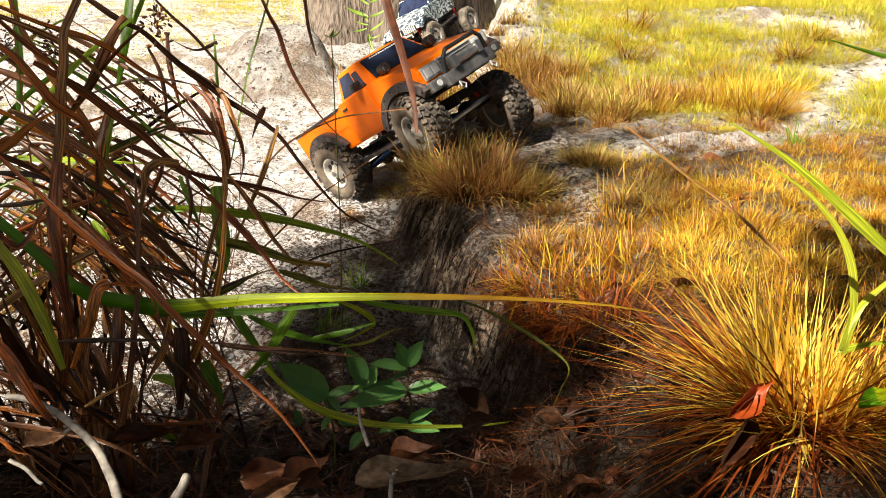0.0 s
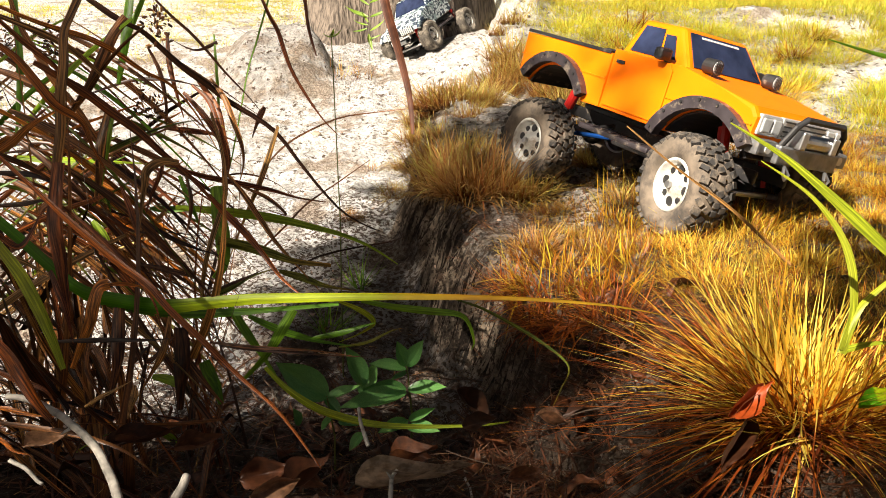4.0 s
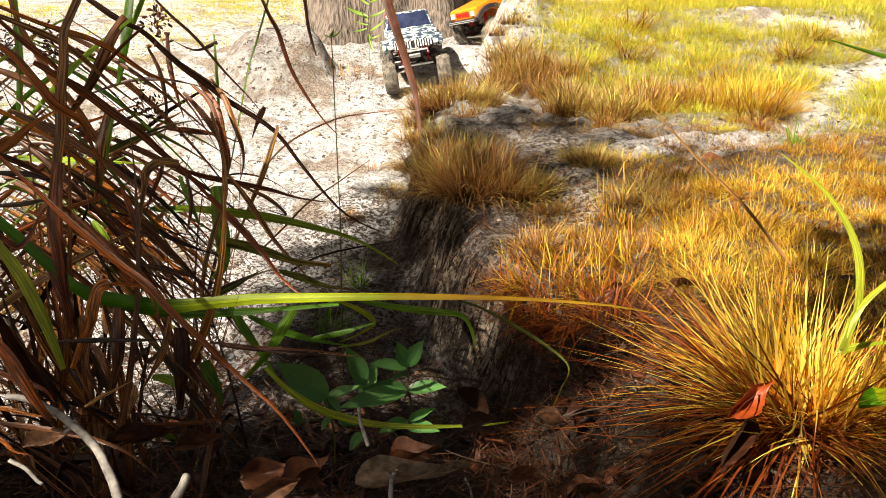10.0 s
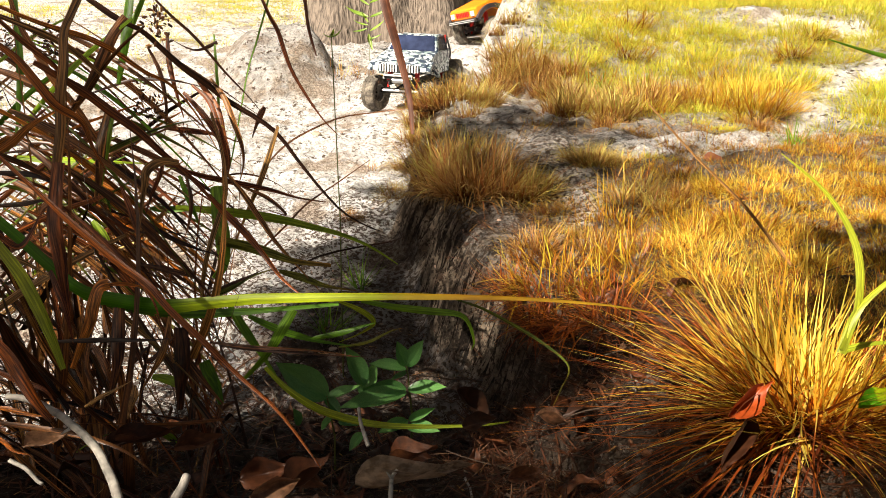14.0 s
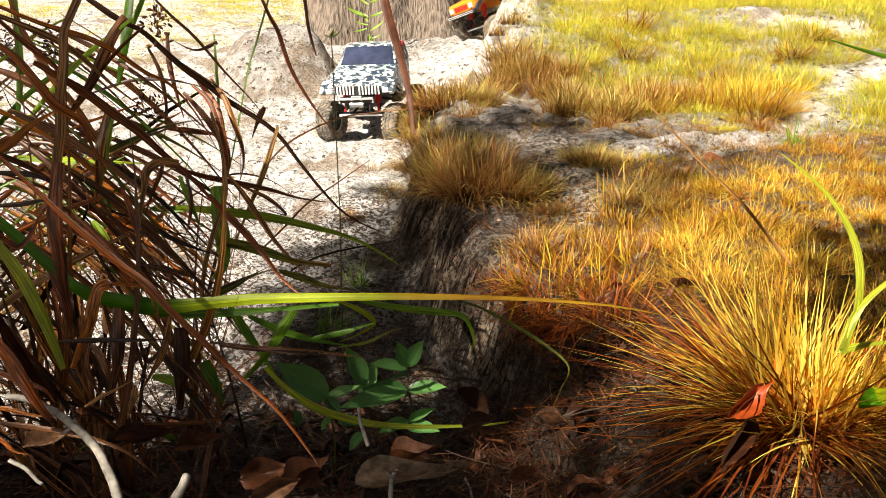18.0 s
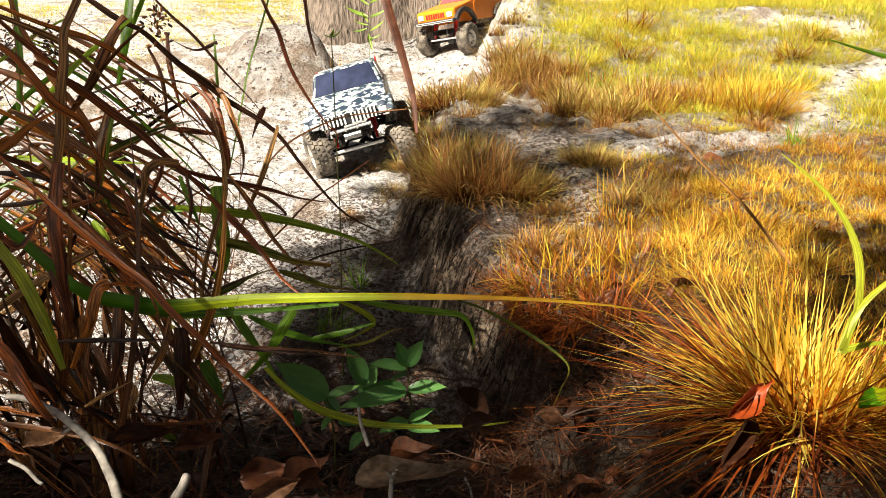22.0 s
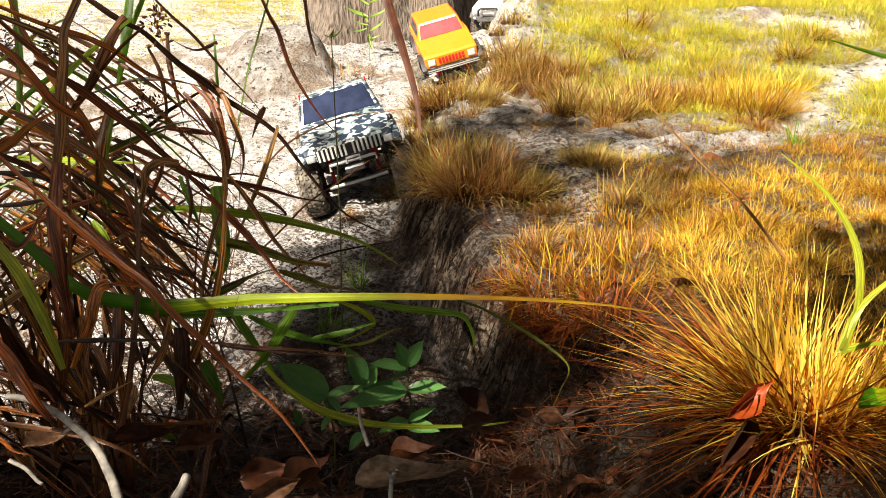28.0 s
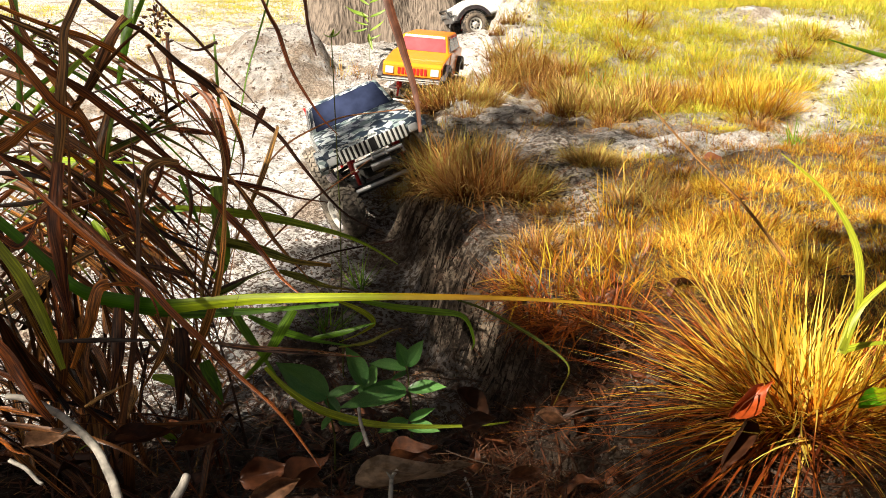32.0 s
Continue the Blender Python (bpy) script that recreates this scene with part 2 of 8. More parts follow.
M_RUSSET = leafy("russet_blade", [(0.0, (0.15, 0.045, 0.016)), (1.0, (0.30, 0.10, 0.028))], None, 0.42, 0.25, 0.4, None, 45, 0.9)
M_STRAW = leafy("straw_blade", [(0.0, (0.22, 0.11, 0.035)), (1.0, (0.42, 0.26, 0.09))], None, 0.5, 0.2, 0.3, None, 45, 0.85)
M_LEAF = leafy("glossy_green_leaf", [(0.0, (0.10, 0.25, 0.075)), (1.0, (0.17, 0.36, 0.11))], [(0.0, (0.8, 0.9, 0.8)), (0.4, (1, 1, 1)), (1.0, (1.05, 1, 0.9))], 0.27, 0.2, 0.4, None, 90, 0.12)
M_SAPLING = leafy("bright_green_leaf", [(0.0, (0.16, 0.28, 0.03)), (1.0, (0.3, 0.42, 0.06))], None, 0.4, 0.35, 0.1)
M_LITTER = leafy("dead_leaf", [(0.0, (0.03, 0.013, 0.006)), (0.5, (0.09, 0.03, 0.012)), (0.85, (0.16, 0.058, 0.024)), (1.0, (0.23, 0.13, 0.075))], None, 0.5, 0.1, 0.9, None, 6, 0.25)
M_PALE_LEAF = leafy("weathered_grey_leaf", [(0.0, (0.33, 0.25, 0.185)), (1.0, (0.40, 0.31, 0.23))], None, 0.6, 0.1, 0.9, None, 9, 0.3)
M_ORANGE_LEAF = leafy("orange_dead_leaf", [(0.0, (0.34, 0.055, 0.010)), (1.0, (0.42, 0.085, 0.014))], None, 0.45, 0.3, 0.8, None, 5)
M_PINK_LEAF = leafy("faded_red_leaf", [(0.0, (0.34, 0.12, 0.08)), (1.0, (0.40, 0.15, 0.09))], None, 0.5, 0.2, 0.3)
M_TWIG = plain("pale_dead_twig", (0.36, 0.325, 0.285), 0.85, 0, 0.6, 130, 1.0)
M_TWIG_DARK = plain("dark_twig", (0.07, 0.045, 0.03), 0.85, 0, 0.4, 90, 0.6)
M_STONE = plain("pale_sandstone", (0.34, 0.27, 0.21), 0.95, 0, 0.25, 22, 0.8)
M_CLOD = plain("dried_clay_clods", (0.30, 0.24, 0.19), 0.95, 0, 0.4, 40, 0.6)
M_BANK_CLOD = plain("grey_brown_clods", (0.10, 0.075, 0.055), 0.95, 0, 0.45, 40, 0.6)
M_MOUND = plain("ochre_clay", (0.34, 0.23, 0.17), 0.95, 0, 0.3, 18, 0.9)
DUST = (0.30, 0.24, 0.18)
M_ORANGE = plain("orange_paint", (0.94, 0.182, 0.002), 0.4, 0, 0.05, 30, 0, 0.0, None, 0.5, 0.15)
M_AMBER = plain("amber_paint", (0.85, 0.24, 0.01), 0.35, 0, 0.06, 30, 0, 0.3)
M_WHITE = plain("white_paint", (0.72, 0.72, 0.70), 0.35, 0, 0.06, 30, 0, 0.2)
M_CAMO = camo_material()
M_RED = plain("red_plastic", (0.5, 0.015, 0.012), 0.4, 0, 0.1)
M_BLUE = plain("blue_anodised_metal", (0.02, 0.12, 0.5), 0.35, 0.7, 0.1)
M_BLACK = plain("black_plastic", (0.018, 0.017, 0.018), 0.5, 0, 0.3, 60, 0.1, 0, DUST, 0.12)
M_FLARE = plain("scuffed_black_plastic", (0.035, 0.028, 0.032), 0.45, 0, 0.3, 70, 0.2, 0, DUST, 0.2)
M_RUBBER = plain("muddy_tyre_rubber", (0.034, 0.031, 0.03), 0.85, 0, 0.3, 60, 0.5, 0, (0.22, 0.175, 0.135), 0.42)
M_MUDDY = plain("dry_mud_on_tyre", (0.16, 0.125, 0.095), 0.9, 0, 0.4, 45, 0.6, 0, (0.05, 0.042, 0.037), 0.5)
M_DUSTY = plain("dusty_tyre_rubber", (0.085, 0.072, 0.06), 0.9, 0, 0.35, 60, 0.6, 0, (0.28, 0.24, 0.19), 0.5)
M_RIM = plain("dusty_white_wheel", (0.58, 0.57, 0.54), 0.35, 0.2, 0.15, 60, 0, 0, DUST, 0.4)
M_STEEL = plain("scratched_steel", (0.45, 0.45, 0.46), 0.35, 0.9, 0.2, 80)
M_BUMPER = plain("worn_grey_steel", (0.20, 0.20, 0.205), 0.36, 0.55, 0.3, 70, 0.1, 0, DUST, 0.1)
M_CHROME = plain("silver_plastic", (0.68, 0.68, 0.68), 0.22, 0.5, 0.08, 60)
M_GLASS = plain("tinted_windscreen", (0.020, 0.027, 0.060), 0.16, 0, 0.5, 25, 0, 0.0, None, 0.5, 0.22)
# Pink is the red interior's reflection, put into the screen's colour.
M_PINK_GLASS = plain("screen_with_red_reflection", (0.30, 0.07, 0.08), 0.2, 0, 0.25, 25, 0, 0.0, None, 0.5, 0.25)
M_LENS = plain("clear_lens", (0.6, 0.62, 0.64), 0.12, 0.1, 0.1, 60, 0, 0.6)
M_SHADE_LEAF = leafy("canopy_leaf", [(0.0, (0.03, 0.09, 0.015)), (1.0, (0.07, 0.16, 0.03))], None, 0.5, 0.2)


# ---- shape helpers ----
def part(name, bm, mat, parent=None, label="", smooth=False):
    me = bpy.data.meshes.new(name)
    bmesh.ops.recalc_face_normals(bm, faces=bm.faces[:])
    bm.to_mesh(me)
    bm.free()
    me.materials.append(mat)
    if smooth:
        me.shade_smooth()
    ob = new(name, me)
    ob.parent = parent
    if label:
        ob["label"] = label
    return ob


def box(bm, c, s, bevel=0.0, m=None):
    r = bmesh.ops.create_cube(bm, size=1.0, matrix=(m or Matrix()) @ Matrix.Translation(c) @ Matrix.Diagonal((*s, 1)))
    if bevel:
        edges = list({e for v in r["verts"] for e in v.link_edges})
        bmesh.ops.bevel(bm, geom=edges, offset=bevel, segments=2, affect="EDGES", profile=0.6)


def tube(bm, pts, r, n=8, taper=1.0):
    """A round bar through points."""
    pts = [Vector(p) for p in pts]
    rings = []
    for k, p in enumerate(pts):
        d = (pts[min(k + 1, len(pts) - 1)] - pts[max(k - 1, 0)]).normalized()
        a = d.orthogonal().normalized()
        if rings:
            a = (last - d * last.dot(d)).normalized()
        last = a
        b = d.cross(a)
        rr = r * (1 + (taper - 1) * k / max(1, len(pts) - 1))
        rings.append([bm.verts.new(p + (a * math.cos(2 * math.pi * i / n) + b * math.sin(2 * math.pi * i / n)) * rr) for i in range(n)])
    for r0, r1 in zip(rings, rings[1:]):
        for i in range(n):
            bm.faces.new((r0[i], r0[(i + 1) % n], r1[(i + 1) % n], r1[i]))
    bm.faces.new(rings[0][::-1])
    bm.faces.new(rings[-1])


def prism(bm, pts, y0, y1, bevel=0.0):
    """A side outline in x and z, drawn out from y0 to y1."""
    a = [bm.verts.new((x, y0, z)) for x, z in pts]
    b = [bm.verts.new((x, y1, z)) for x, z in pts]
    f = [bm.faces.new(a), bm.faces.new(b[::-1])]
    for i in range(len(pts)):
        j = (i + 1) % len(pts)
        f.append(bm.faces.new((a[j], a[i], b[i], b[j])))
    if bevel:
        rims = [e for e in f[0].edges] + [e for e in f[1].edges]
        bmesh.ops.bevel(bm, geom=rims, offset=bevel, segments=2, affect="EDGES", profile=0.6)


def lathe(bm, profile, n=32, axis="y"):
    """A profile of (radius, height) turned round the y axis."""
    rings = []
    for r, h in profile:
        rings.append([bm.verts.new((r * math.cos(2 * math.pi * i / n), h, r * math.sin(2 * math.pi * i / n))) for i in range(n)])
    for r0, r1 in zip(rings, rings[1:]):
        for i in range(n):
            bm.faces.new((r0[i], r0[(i + 1) % n], r1[(i + 1) % n], r1[i]))


def arc(cx, cz, r, a0, a1, n=10):
    return [(cx + r * math.cos(radians(a0 + (a1 - a0) * k / n)), cz + r * math.sin(radians(a0 + (a1 - a0) * k / n))) for k in range(n + 1)]


def pane(bm, quad, u0, u1, v0, v1, lift=0.0012, thick=0.0015):
    """A thin plate on the quad (foot left, foot right, top right, top left), between shares of its width and height."""
    a, b, c, d = (Vector(p) for p in quad)
    nrm = (b - a).cross(d - a).normalized()

    def at(u, v):
        return (a * (1 - u) + b * u) * (1 - v) + (d * (1 - u) + c * u) * v

    lo = [bm.verts.new(at(u, v) - nrm * thick) for u, v in ((u0, v0), (u1, v0), (u1, v1), (u0, v1))]
    hi = [bm.verts.new(at(u, v) + nrm * lift) for u, v in ((u0, v0), (u1, v0), (u1, v1), (u0, v1))]
    bm.faces.new(lo[::-1])
    bm.faces.new(hi)
    for i in range(4):
        j = (i + 1) % 4
        bm.faces.new((lo[i], lo[j], hi[j], hi[i]))


def mesh_of(name, verts, quads, mat, along=None, tris=None, across=None):
    """A mesh from numpy arrays."""
    me = bpy.data.meshes.new(name)
    faces = quads.tolist() + (tris.tolist() if tris is not None else [])
    me.from_pydata(verts.tolist(), [], faces)
    if along is not None:
        at = me.attributes.new("along", "FLOAT", "POINT")
        at.data.foreach_set("value", along.astype(np.float32))
    if across is not None:
        at = me.attributes.new("across", "FLOAT", "POINT")
        at.data.foreach_set("value", across.astype(np.float32))
    me.materials.append(mat)
    return me


def blades(name, rng, base, az, lean, length, width, bend, mat, segs=4, keel=0.0, twist=0.6):
    """Many tapering blades as one mesh: foot, compass way, lean from upright, length, width and further bend."""
    n = len(az)
    t = np.linspace(0, 1, segs + 1)
    ang = lean[:, None] + bend[:, None] * t[None, :] ** 1.3
    step = length[:, None] / segs
    out = np.concatenate([np.zeros((n, 1)), np.cumsum(np.sin(ang[:, :-1]) * step, 1)], 1)
    up = np.concatenate([np.zeros((n, 1)), np.cumsum(np.cos(ang[:, :-1]) * step, 1)], 1)
    px = base[:, 0:1] + out * np.cos(az)[:, None]
    py = base[:, 1:2] + out * np.sin(az)[:, None]
    pz = base[:, 2:3] + up
    tw = az + math.pi / 2 + rng.uniform(-twist, twist, n)
    w = width[:, None] * (1 - 0.92 * t[None, :] ** 1.6) * 0.5
    sx, sy = np.cos(tw)[:, None] * w, np.sin(tw)[:, None] * w
    left = np.stack([px - sx, py - sy, pz], -1)
    right = np.stack([px + sx, py + sy, pz], -1)
    rows = np.stack([left, right], 2)
    k = 2
    if keel:
        mid = np.stack([px, py, pz], -1)
        mid[..., 2] -= w * keel
        rows = np.stack([left, mid, right], 2)
        k = 3
    verts = rows.reshape(-1, 3)
    per = (segs + 1) * k
    quads = []
    for s in range(segs):
        for c in range(k - 1):
            i = s * k + c
            quads.append((i, i + 1, i + k + 1, i + k))
    quads = (np.arange(n)[:, None, None] * per + np.array(quads)[None]).reshape(-1, 4)
    along = np.repeat(np.tile(t, n), k)
    return mesh_of(name, verts, quads, mat, along, None, np.tile(np.linspace(0, 1, k), n * (segs + 1)) if keel else None)


def ribbon(name, pts, width, mat, segs=28, keel=0.25, tilt=0.0, taper=(0.5, 0.12), flat=False):
    """One long leaf along a smooth curve through points, folded at its midrib."""
    p = np.array(pts, float)
    m = len(p)
    tt = np.linspace(0, m - 1, segs + 1)
    q = np.empty((segs + 1, 3))
    for j, x in enumerate(tt):
        i = min(int(x), m - 2)
        f = x - i
        p0, p1, p2, p3 = p[max(i - 1, 0)], p[i], p[i + 1], p[min(i + 2, m - 1)]
        q[j] = 0.5 * (2 * p1 + (p2 - p0) * f + (2 * p0 - 5 * p1 + 4 * p2 - p3) * f * f + (3 * p1 - p0 - 3 * p2 + p3) * f ** 3)
    d = np.gradient(q, axis=0)
    d /= np.linalg.norm(d, axis=1)[:, None] + 1e-9
    ref = np.array([0.05, 0.97, -0.2])
    side = np.cross(d, ref)
    side /= np.linalg.norm(side, axis=1)[:, None] + 1e-9
    nor = np.cross(side, d)
    s = np.linspace(0, 1, segs + 1)
    ang = tilt + 0.4 * np.sin(s * 5 + len(name))
    sd = side * np.cos(ang)[:, None] + nor * np.sin(ang)[:, None]
    nn = np.cross(sd, d)
    w = width * 0.5 * np.minimum(1, taper[0] + (1 - taper[0]) * s / 0.25) * np.minimum(1, taper[1] + (1 - taper[1]) * (1 - s) / 0.6)
    verts = np.stack([q - sd * w[:, None], q - nn * (w * keel)[:, None], q + sd * w[:, None]], 1).reshape(-1, 3)
    quads = np.array([(3 * i + c, 3 * i + c + 1, 3 * i + c + 4, 3 * i + c + 3) for i in range(segs) for c in (0, 1)])
    me = mesh_of(name, verts, quads, mat, np.repeat(s, 3), None, np.tile([0.0, 0.5, 1.0], segs + 1))
    me.shade_smooth()
    return me


# ---- the lie of the land ----
GY = (-60, 0.3, 0.5, 0.62, 0.8, 1.0, 1.3, 1.6, 2.0, 2.35, 2.65, 2.85, 3.36, 3.6, 4.2, 6, 10, 20, 70, 400)
GZ = (-0.4, 0.03, 0.015, -0.015, -0.075, -0.085, -0.05, -0.012, 0.042, 0.086, 0.104, 0.135, 0.27, 0.335, 0.37, 0.6, 1.05, 2.0, 7, 36)
PY = (-60, 0.3, 0.6, 0.9, 1.3, 1.7, 2.2, 2.6, 3.0, 4.0, 6, 10, 20, 70, 400)
PZ = (-0.4, 0.095, 0.09, 0.095, 0.115, 0.14, 0.20, 0.33, 0.46, 0.58, 0.80, 1.2, 2.1, 7, 36)
EY = (-60, 0.3, 0.45, 0.55, 0.69, 1.0, 1.36, 1.7, 2.2, 2.45, 2.7, 2.93, 3.02, 3.1, 3.2, 3.3, 3.6, 4.2, 6, 400)
EX = (0.2, 0.2, 0.17, 0.14, 0.10, 0.02, -0.05, -0.04, -0.04, 0.07, 0.16, 0.15, 0.19, 0.3, 0.45, 0.62, 0.72, 0.6, 0.3, 0.2)
LATTICE = np.random.RandomState(7).rand(256, 256)


def wave(x, y, scale, seed=0):
    """Smooth value noise, -1 to 1."""
    u, v = x * scale + seed * 17.3, y * scale + seed * 31.7
    i, j = np.floor(u).astype(int), np.floor(v).astype(int)
    f, g = u - i, v - j
    f, g = f * f * (3 - 2 * f), g * g * (3 - 2 * g)
    i, j = i % 256, j % 256
    i1, j1 = (i + 1) % 256, (j + 1) % 256
    return 2 * ((LATTICE[i, j] * (1 - f) + LATTICE[i1, j] * f) * (1 - g) + (LATTICE[i, j1] * (1 - f) + LATTICE[i1, j1] * f) * g) - 1


def rise(x, y):
    """How far a spot is up the bank: 0 on the gully floor, 1 on the grassy top."""
    edge = np.interp(y, EY, EX) + 0.02 * wave(x * 0, y, 9, 3) + 0.010 * wave(x * 0, y, 31, 4)
    width = np.interp(y, (0.5, 0.8, 1.5, 2.2, 3.0), (0.10, 0.09, 0.10, 0.16, 0.2))
    s = np.clip((x - edge) / width + 0.5, 0, 1)
    return s * s * (3 - 2 * s)


def height(x, y):
    x, y = np.asarray(x, float), np.asarray(y, float)
    s = rise(x, y)
    z = np.interp(y, GY, GZ) * (1 - s) + np.interp(y, PY, PZ) * s
    d = ((x + 0.64 + 0.03 * wave(x, y, 7, 22)) / 0.19) ** 2 + ((y - 3.1) / 0.21) ** 2
    z = z + (0.15 + 0.05 * wave(x, y, 8, 23)) * np.exp(-d ** 2.2)
    z = z + 0.138 * np.exp(-((x - 0.2) / 0.27) ** 2 - ((y - 3.27) / 0.27) ** 2)
    z = z + 0.06 * np.exp(-((x - 0.27) / 0.09) ** 2 - ((y - 2.93) / 0.10) ** 2)
    far = np.clip((y - 5) / 10, 0, 1) + np.clip((np.abs(x) - 4) / 10, 0, 1)
    z = z + 0.022 * wave(x, y, 3.1, 1) + 0.011 * wave(x, y, 9, 2) + 0.009 * (0.35 - np.abs(wave(x, y, 13, 21))) * np.clip(y - 0.9, 0, 1) * 2 + 0.007 * wave(x, y, 27, 5) + 0.0045 * wave(x, y, 70, 6) + far * 0.3 * wave(x, y, 0.22, 8)
    along = 0.97 * y - 0.25 * x
    z = z + 4 * s * (1 - s) * (0.012 * wave(along, x * 0.1, 40, 9) + 0.008 * wave(along, x * 0.2, 95, 10) + 0.012 * wave(x, y, 33, 24) + 0.010 * wave(x, y, 66, 25) + 0.006 * wave(x, y, 120, 26))
    return z


# bare sandy patches on the top of the bank, as x, y and two radii
BARE = (
    (1.169, 2.903, 0.09, 0.12),
    (1.379, 2.801, 0.16, 0.07),
    (0.210, 1.907, 0.11, 0.22),
    (0.40, 1.54, 0.17, 0.09),
    (0.248, 1.562, 0.13, 0.08),
    (0.52, 1.56, 0.15, 0.07),
    (0.104, 1.871, 0.06, 0.10),
)
TRAIL = ((0.511, 1.490), (0.574, 1.440), (0.848, 1.890), (1.000, 2.106), (1.185, 2.334), (1.337, 2.438), (1.490, 2.491))


def bare(x, y):
    x, y = np.asarray(x, float), np.asarray(y, float)
    out = np.zeros(x.shape, bool)
    uneven = 1 + 0.5 * wave(x, y, 14, 15)
    for cx, cy, rx, ry in BARE:
        out |= ((x - cx) / rx) ** 2 + ((y - cy) / ry) ** 2 < uneven
    reach = 0.028 + 0.014 * y + 0.04 * wave(x, y, 9, 16)
    for (ax, ay), (bx, by) in zip(TRAIL, TRAIL[1:]):
        f = np.clip(((x - ax) * (bx - ax) + (y - ay) * (by - ay)) / ((bx - ax) ** 2 + (by - ay) ** 2), 0, 1)
        out |= np.hypot(x - ax - f * (bx - ax), y - ay - f * (by - ay)) < reach
    return out


def spaced(edges):
    out = []
    for (a, b, st) in edges:
        out.extend(np.arange(a, b, st))
    return np.array(out + [edges[-1][1]])


def build_ground():
    xs = np.concatenate([-np.geomspace(400, 2.2, 26), spaced([(-2.1, -0.7, 0.03), (-0.7, -0.25, 0.012), (-0.25, 0.35, 0.006), (0.35, 1.0, 0.014), (1.0, 2.6, 0.03)]), np.geomspace(2.8, 400, 26)])
    ys = np.concatenate([-np.geomspace(60, 0.4, 14), spaced([(-0.3, 0.3, 0.03), (0.3, 1.7, 0.007), (1.7, 2.6, 0.012), (2.6, 4.2, 0.02), (4.2, 7, 0.06)]), np.geomspace(7.2, 400, 30)])
    gx, gy = np.meshgrid(xs, ys)
    gz = height(gx, gy)
    nx, ny = len(xs), len(ys)
    idx = np.arange(nx * ny).reshape(ny, nx)
    quads = np.stack([idx[:-1, :-1], idx[:-1, 1:], idx[1:, 1:], idx[1:, :-1]], -1).reshape(-1, 4)
    me = mesh_of("ground", np.stack([gx, gy, gz], -1).reshape(-1, 3), quads, M_GROUND)
    s = rise(gx, gy)
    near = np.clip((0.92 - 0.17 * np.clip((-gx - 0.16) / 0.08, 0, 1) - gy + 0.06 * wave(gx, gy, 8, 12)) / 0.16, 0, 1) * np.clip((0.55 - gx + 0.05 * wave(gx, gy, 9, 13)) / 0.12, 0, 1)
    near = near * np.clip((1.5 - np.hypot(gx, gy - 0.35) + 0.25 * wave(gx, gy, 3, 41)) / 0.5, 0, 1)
    # Dark soil below the bank, deepened to stand for shade on the gully floor.
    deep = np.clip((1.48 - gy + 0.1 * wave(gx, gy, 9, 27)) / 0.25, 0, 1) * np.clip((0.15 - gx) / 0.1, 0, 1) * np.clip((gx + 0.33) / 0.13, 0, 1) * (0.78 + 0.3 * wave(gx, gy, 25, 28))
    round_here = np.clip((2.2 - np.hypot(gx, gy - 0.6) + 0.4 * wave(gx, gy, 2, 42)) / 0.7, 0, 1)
    # Thatch darkened to paint the shaded gaps between blades.
    thatch_gap_shade = round_here * np.clip((s - 0.75) * 5, 0, 1) * np.clip((1.15 - gy + 0.2 * wave(gx, gy, 6, 29)) / 0.25, 0, 1) * 0.9
    deep = np.maximum(deep * round_here, thatch_gap_shade)
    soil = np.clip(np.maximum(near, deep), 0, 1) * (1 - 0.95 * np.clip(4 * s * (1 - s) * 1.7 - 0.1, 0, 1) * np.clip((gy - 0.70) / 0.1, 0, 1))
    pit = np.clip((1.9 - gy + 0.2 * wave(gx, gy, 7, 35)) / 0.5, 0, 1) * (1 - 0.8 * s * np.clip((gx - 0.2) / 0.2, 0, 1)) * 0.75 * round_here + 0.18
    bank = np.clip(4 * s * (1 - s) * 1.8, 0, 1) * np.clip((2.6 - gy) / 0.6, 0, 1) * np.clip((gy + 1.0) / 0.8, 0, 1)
    bank = np.maximum(bank, 0.42 * np.exp(-(((gx + 0.18) / 0.5) ** 2 + ((gy - 3.6) / 0.45) ** 2) ** 2) * (0.75 + 0.5 * wave(gx, gy, 6, 52)))
    bank = np.maximum(bank, 0.45 * np.exp(-(((gx + 0.64) / 0.26) ** 2 + ((gy - 3.08) / 0.3) ** 2) ** 2))
    bank = np.maximum(bank, 0.6 * round_here * s * np.clip((2.3 - gy) / 0.5, 0, 1) * np.clip((0.5 - gx) / 0.2, 0.15, 1))
    # Shade between the blades, put into the ground as clay and humus colour.
    blade_gap_shade = (s > 0.95) & (gy > 0.9) & (gx > 0.27 + 0.1 * wave(gx, gy, 5, 51)) & (gx < 3.2) & (gy < 11) & ~bare(gx, gy)
    bank = np.maximum(bank, np.where(blade_gap_shade, (0.62 - 0.2 * np.clip((gy - 1.7) / 0.4, 0, 1)) * np.clip((2.6 * gy - 2.0 - gx) / 0.5, 0, 1), 0.0))
    soil = np.maximum(soil, np.where(blade_gap_shade, 0.55 * np.clip((1.7 - gy) / 0.3, 0.1, 1) * np.clip((1.9 - gx) / 0.5, 0.1, 1), 0.0))
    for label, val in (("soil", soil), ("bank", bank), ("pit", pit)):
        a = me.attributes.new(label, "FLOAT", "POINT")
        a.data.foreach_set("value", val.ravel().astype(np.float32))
    me.shade_smooth()
    return tagged(new("ground", me), "pale eroded sand with a gully, a grooved clay bank and brown humus", "ground", kind="structure")


build_ground()


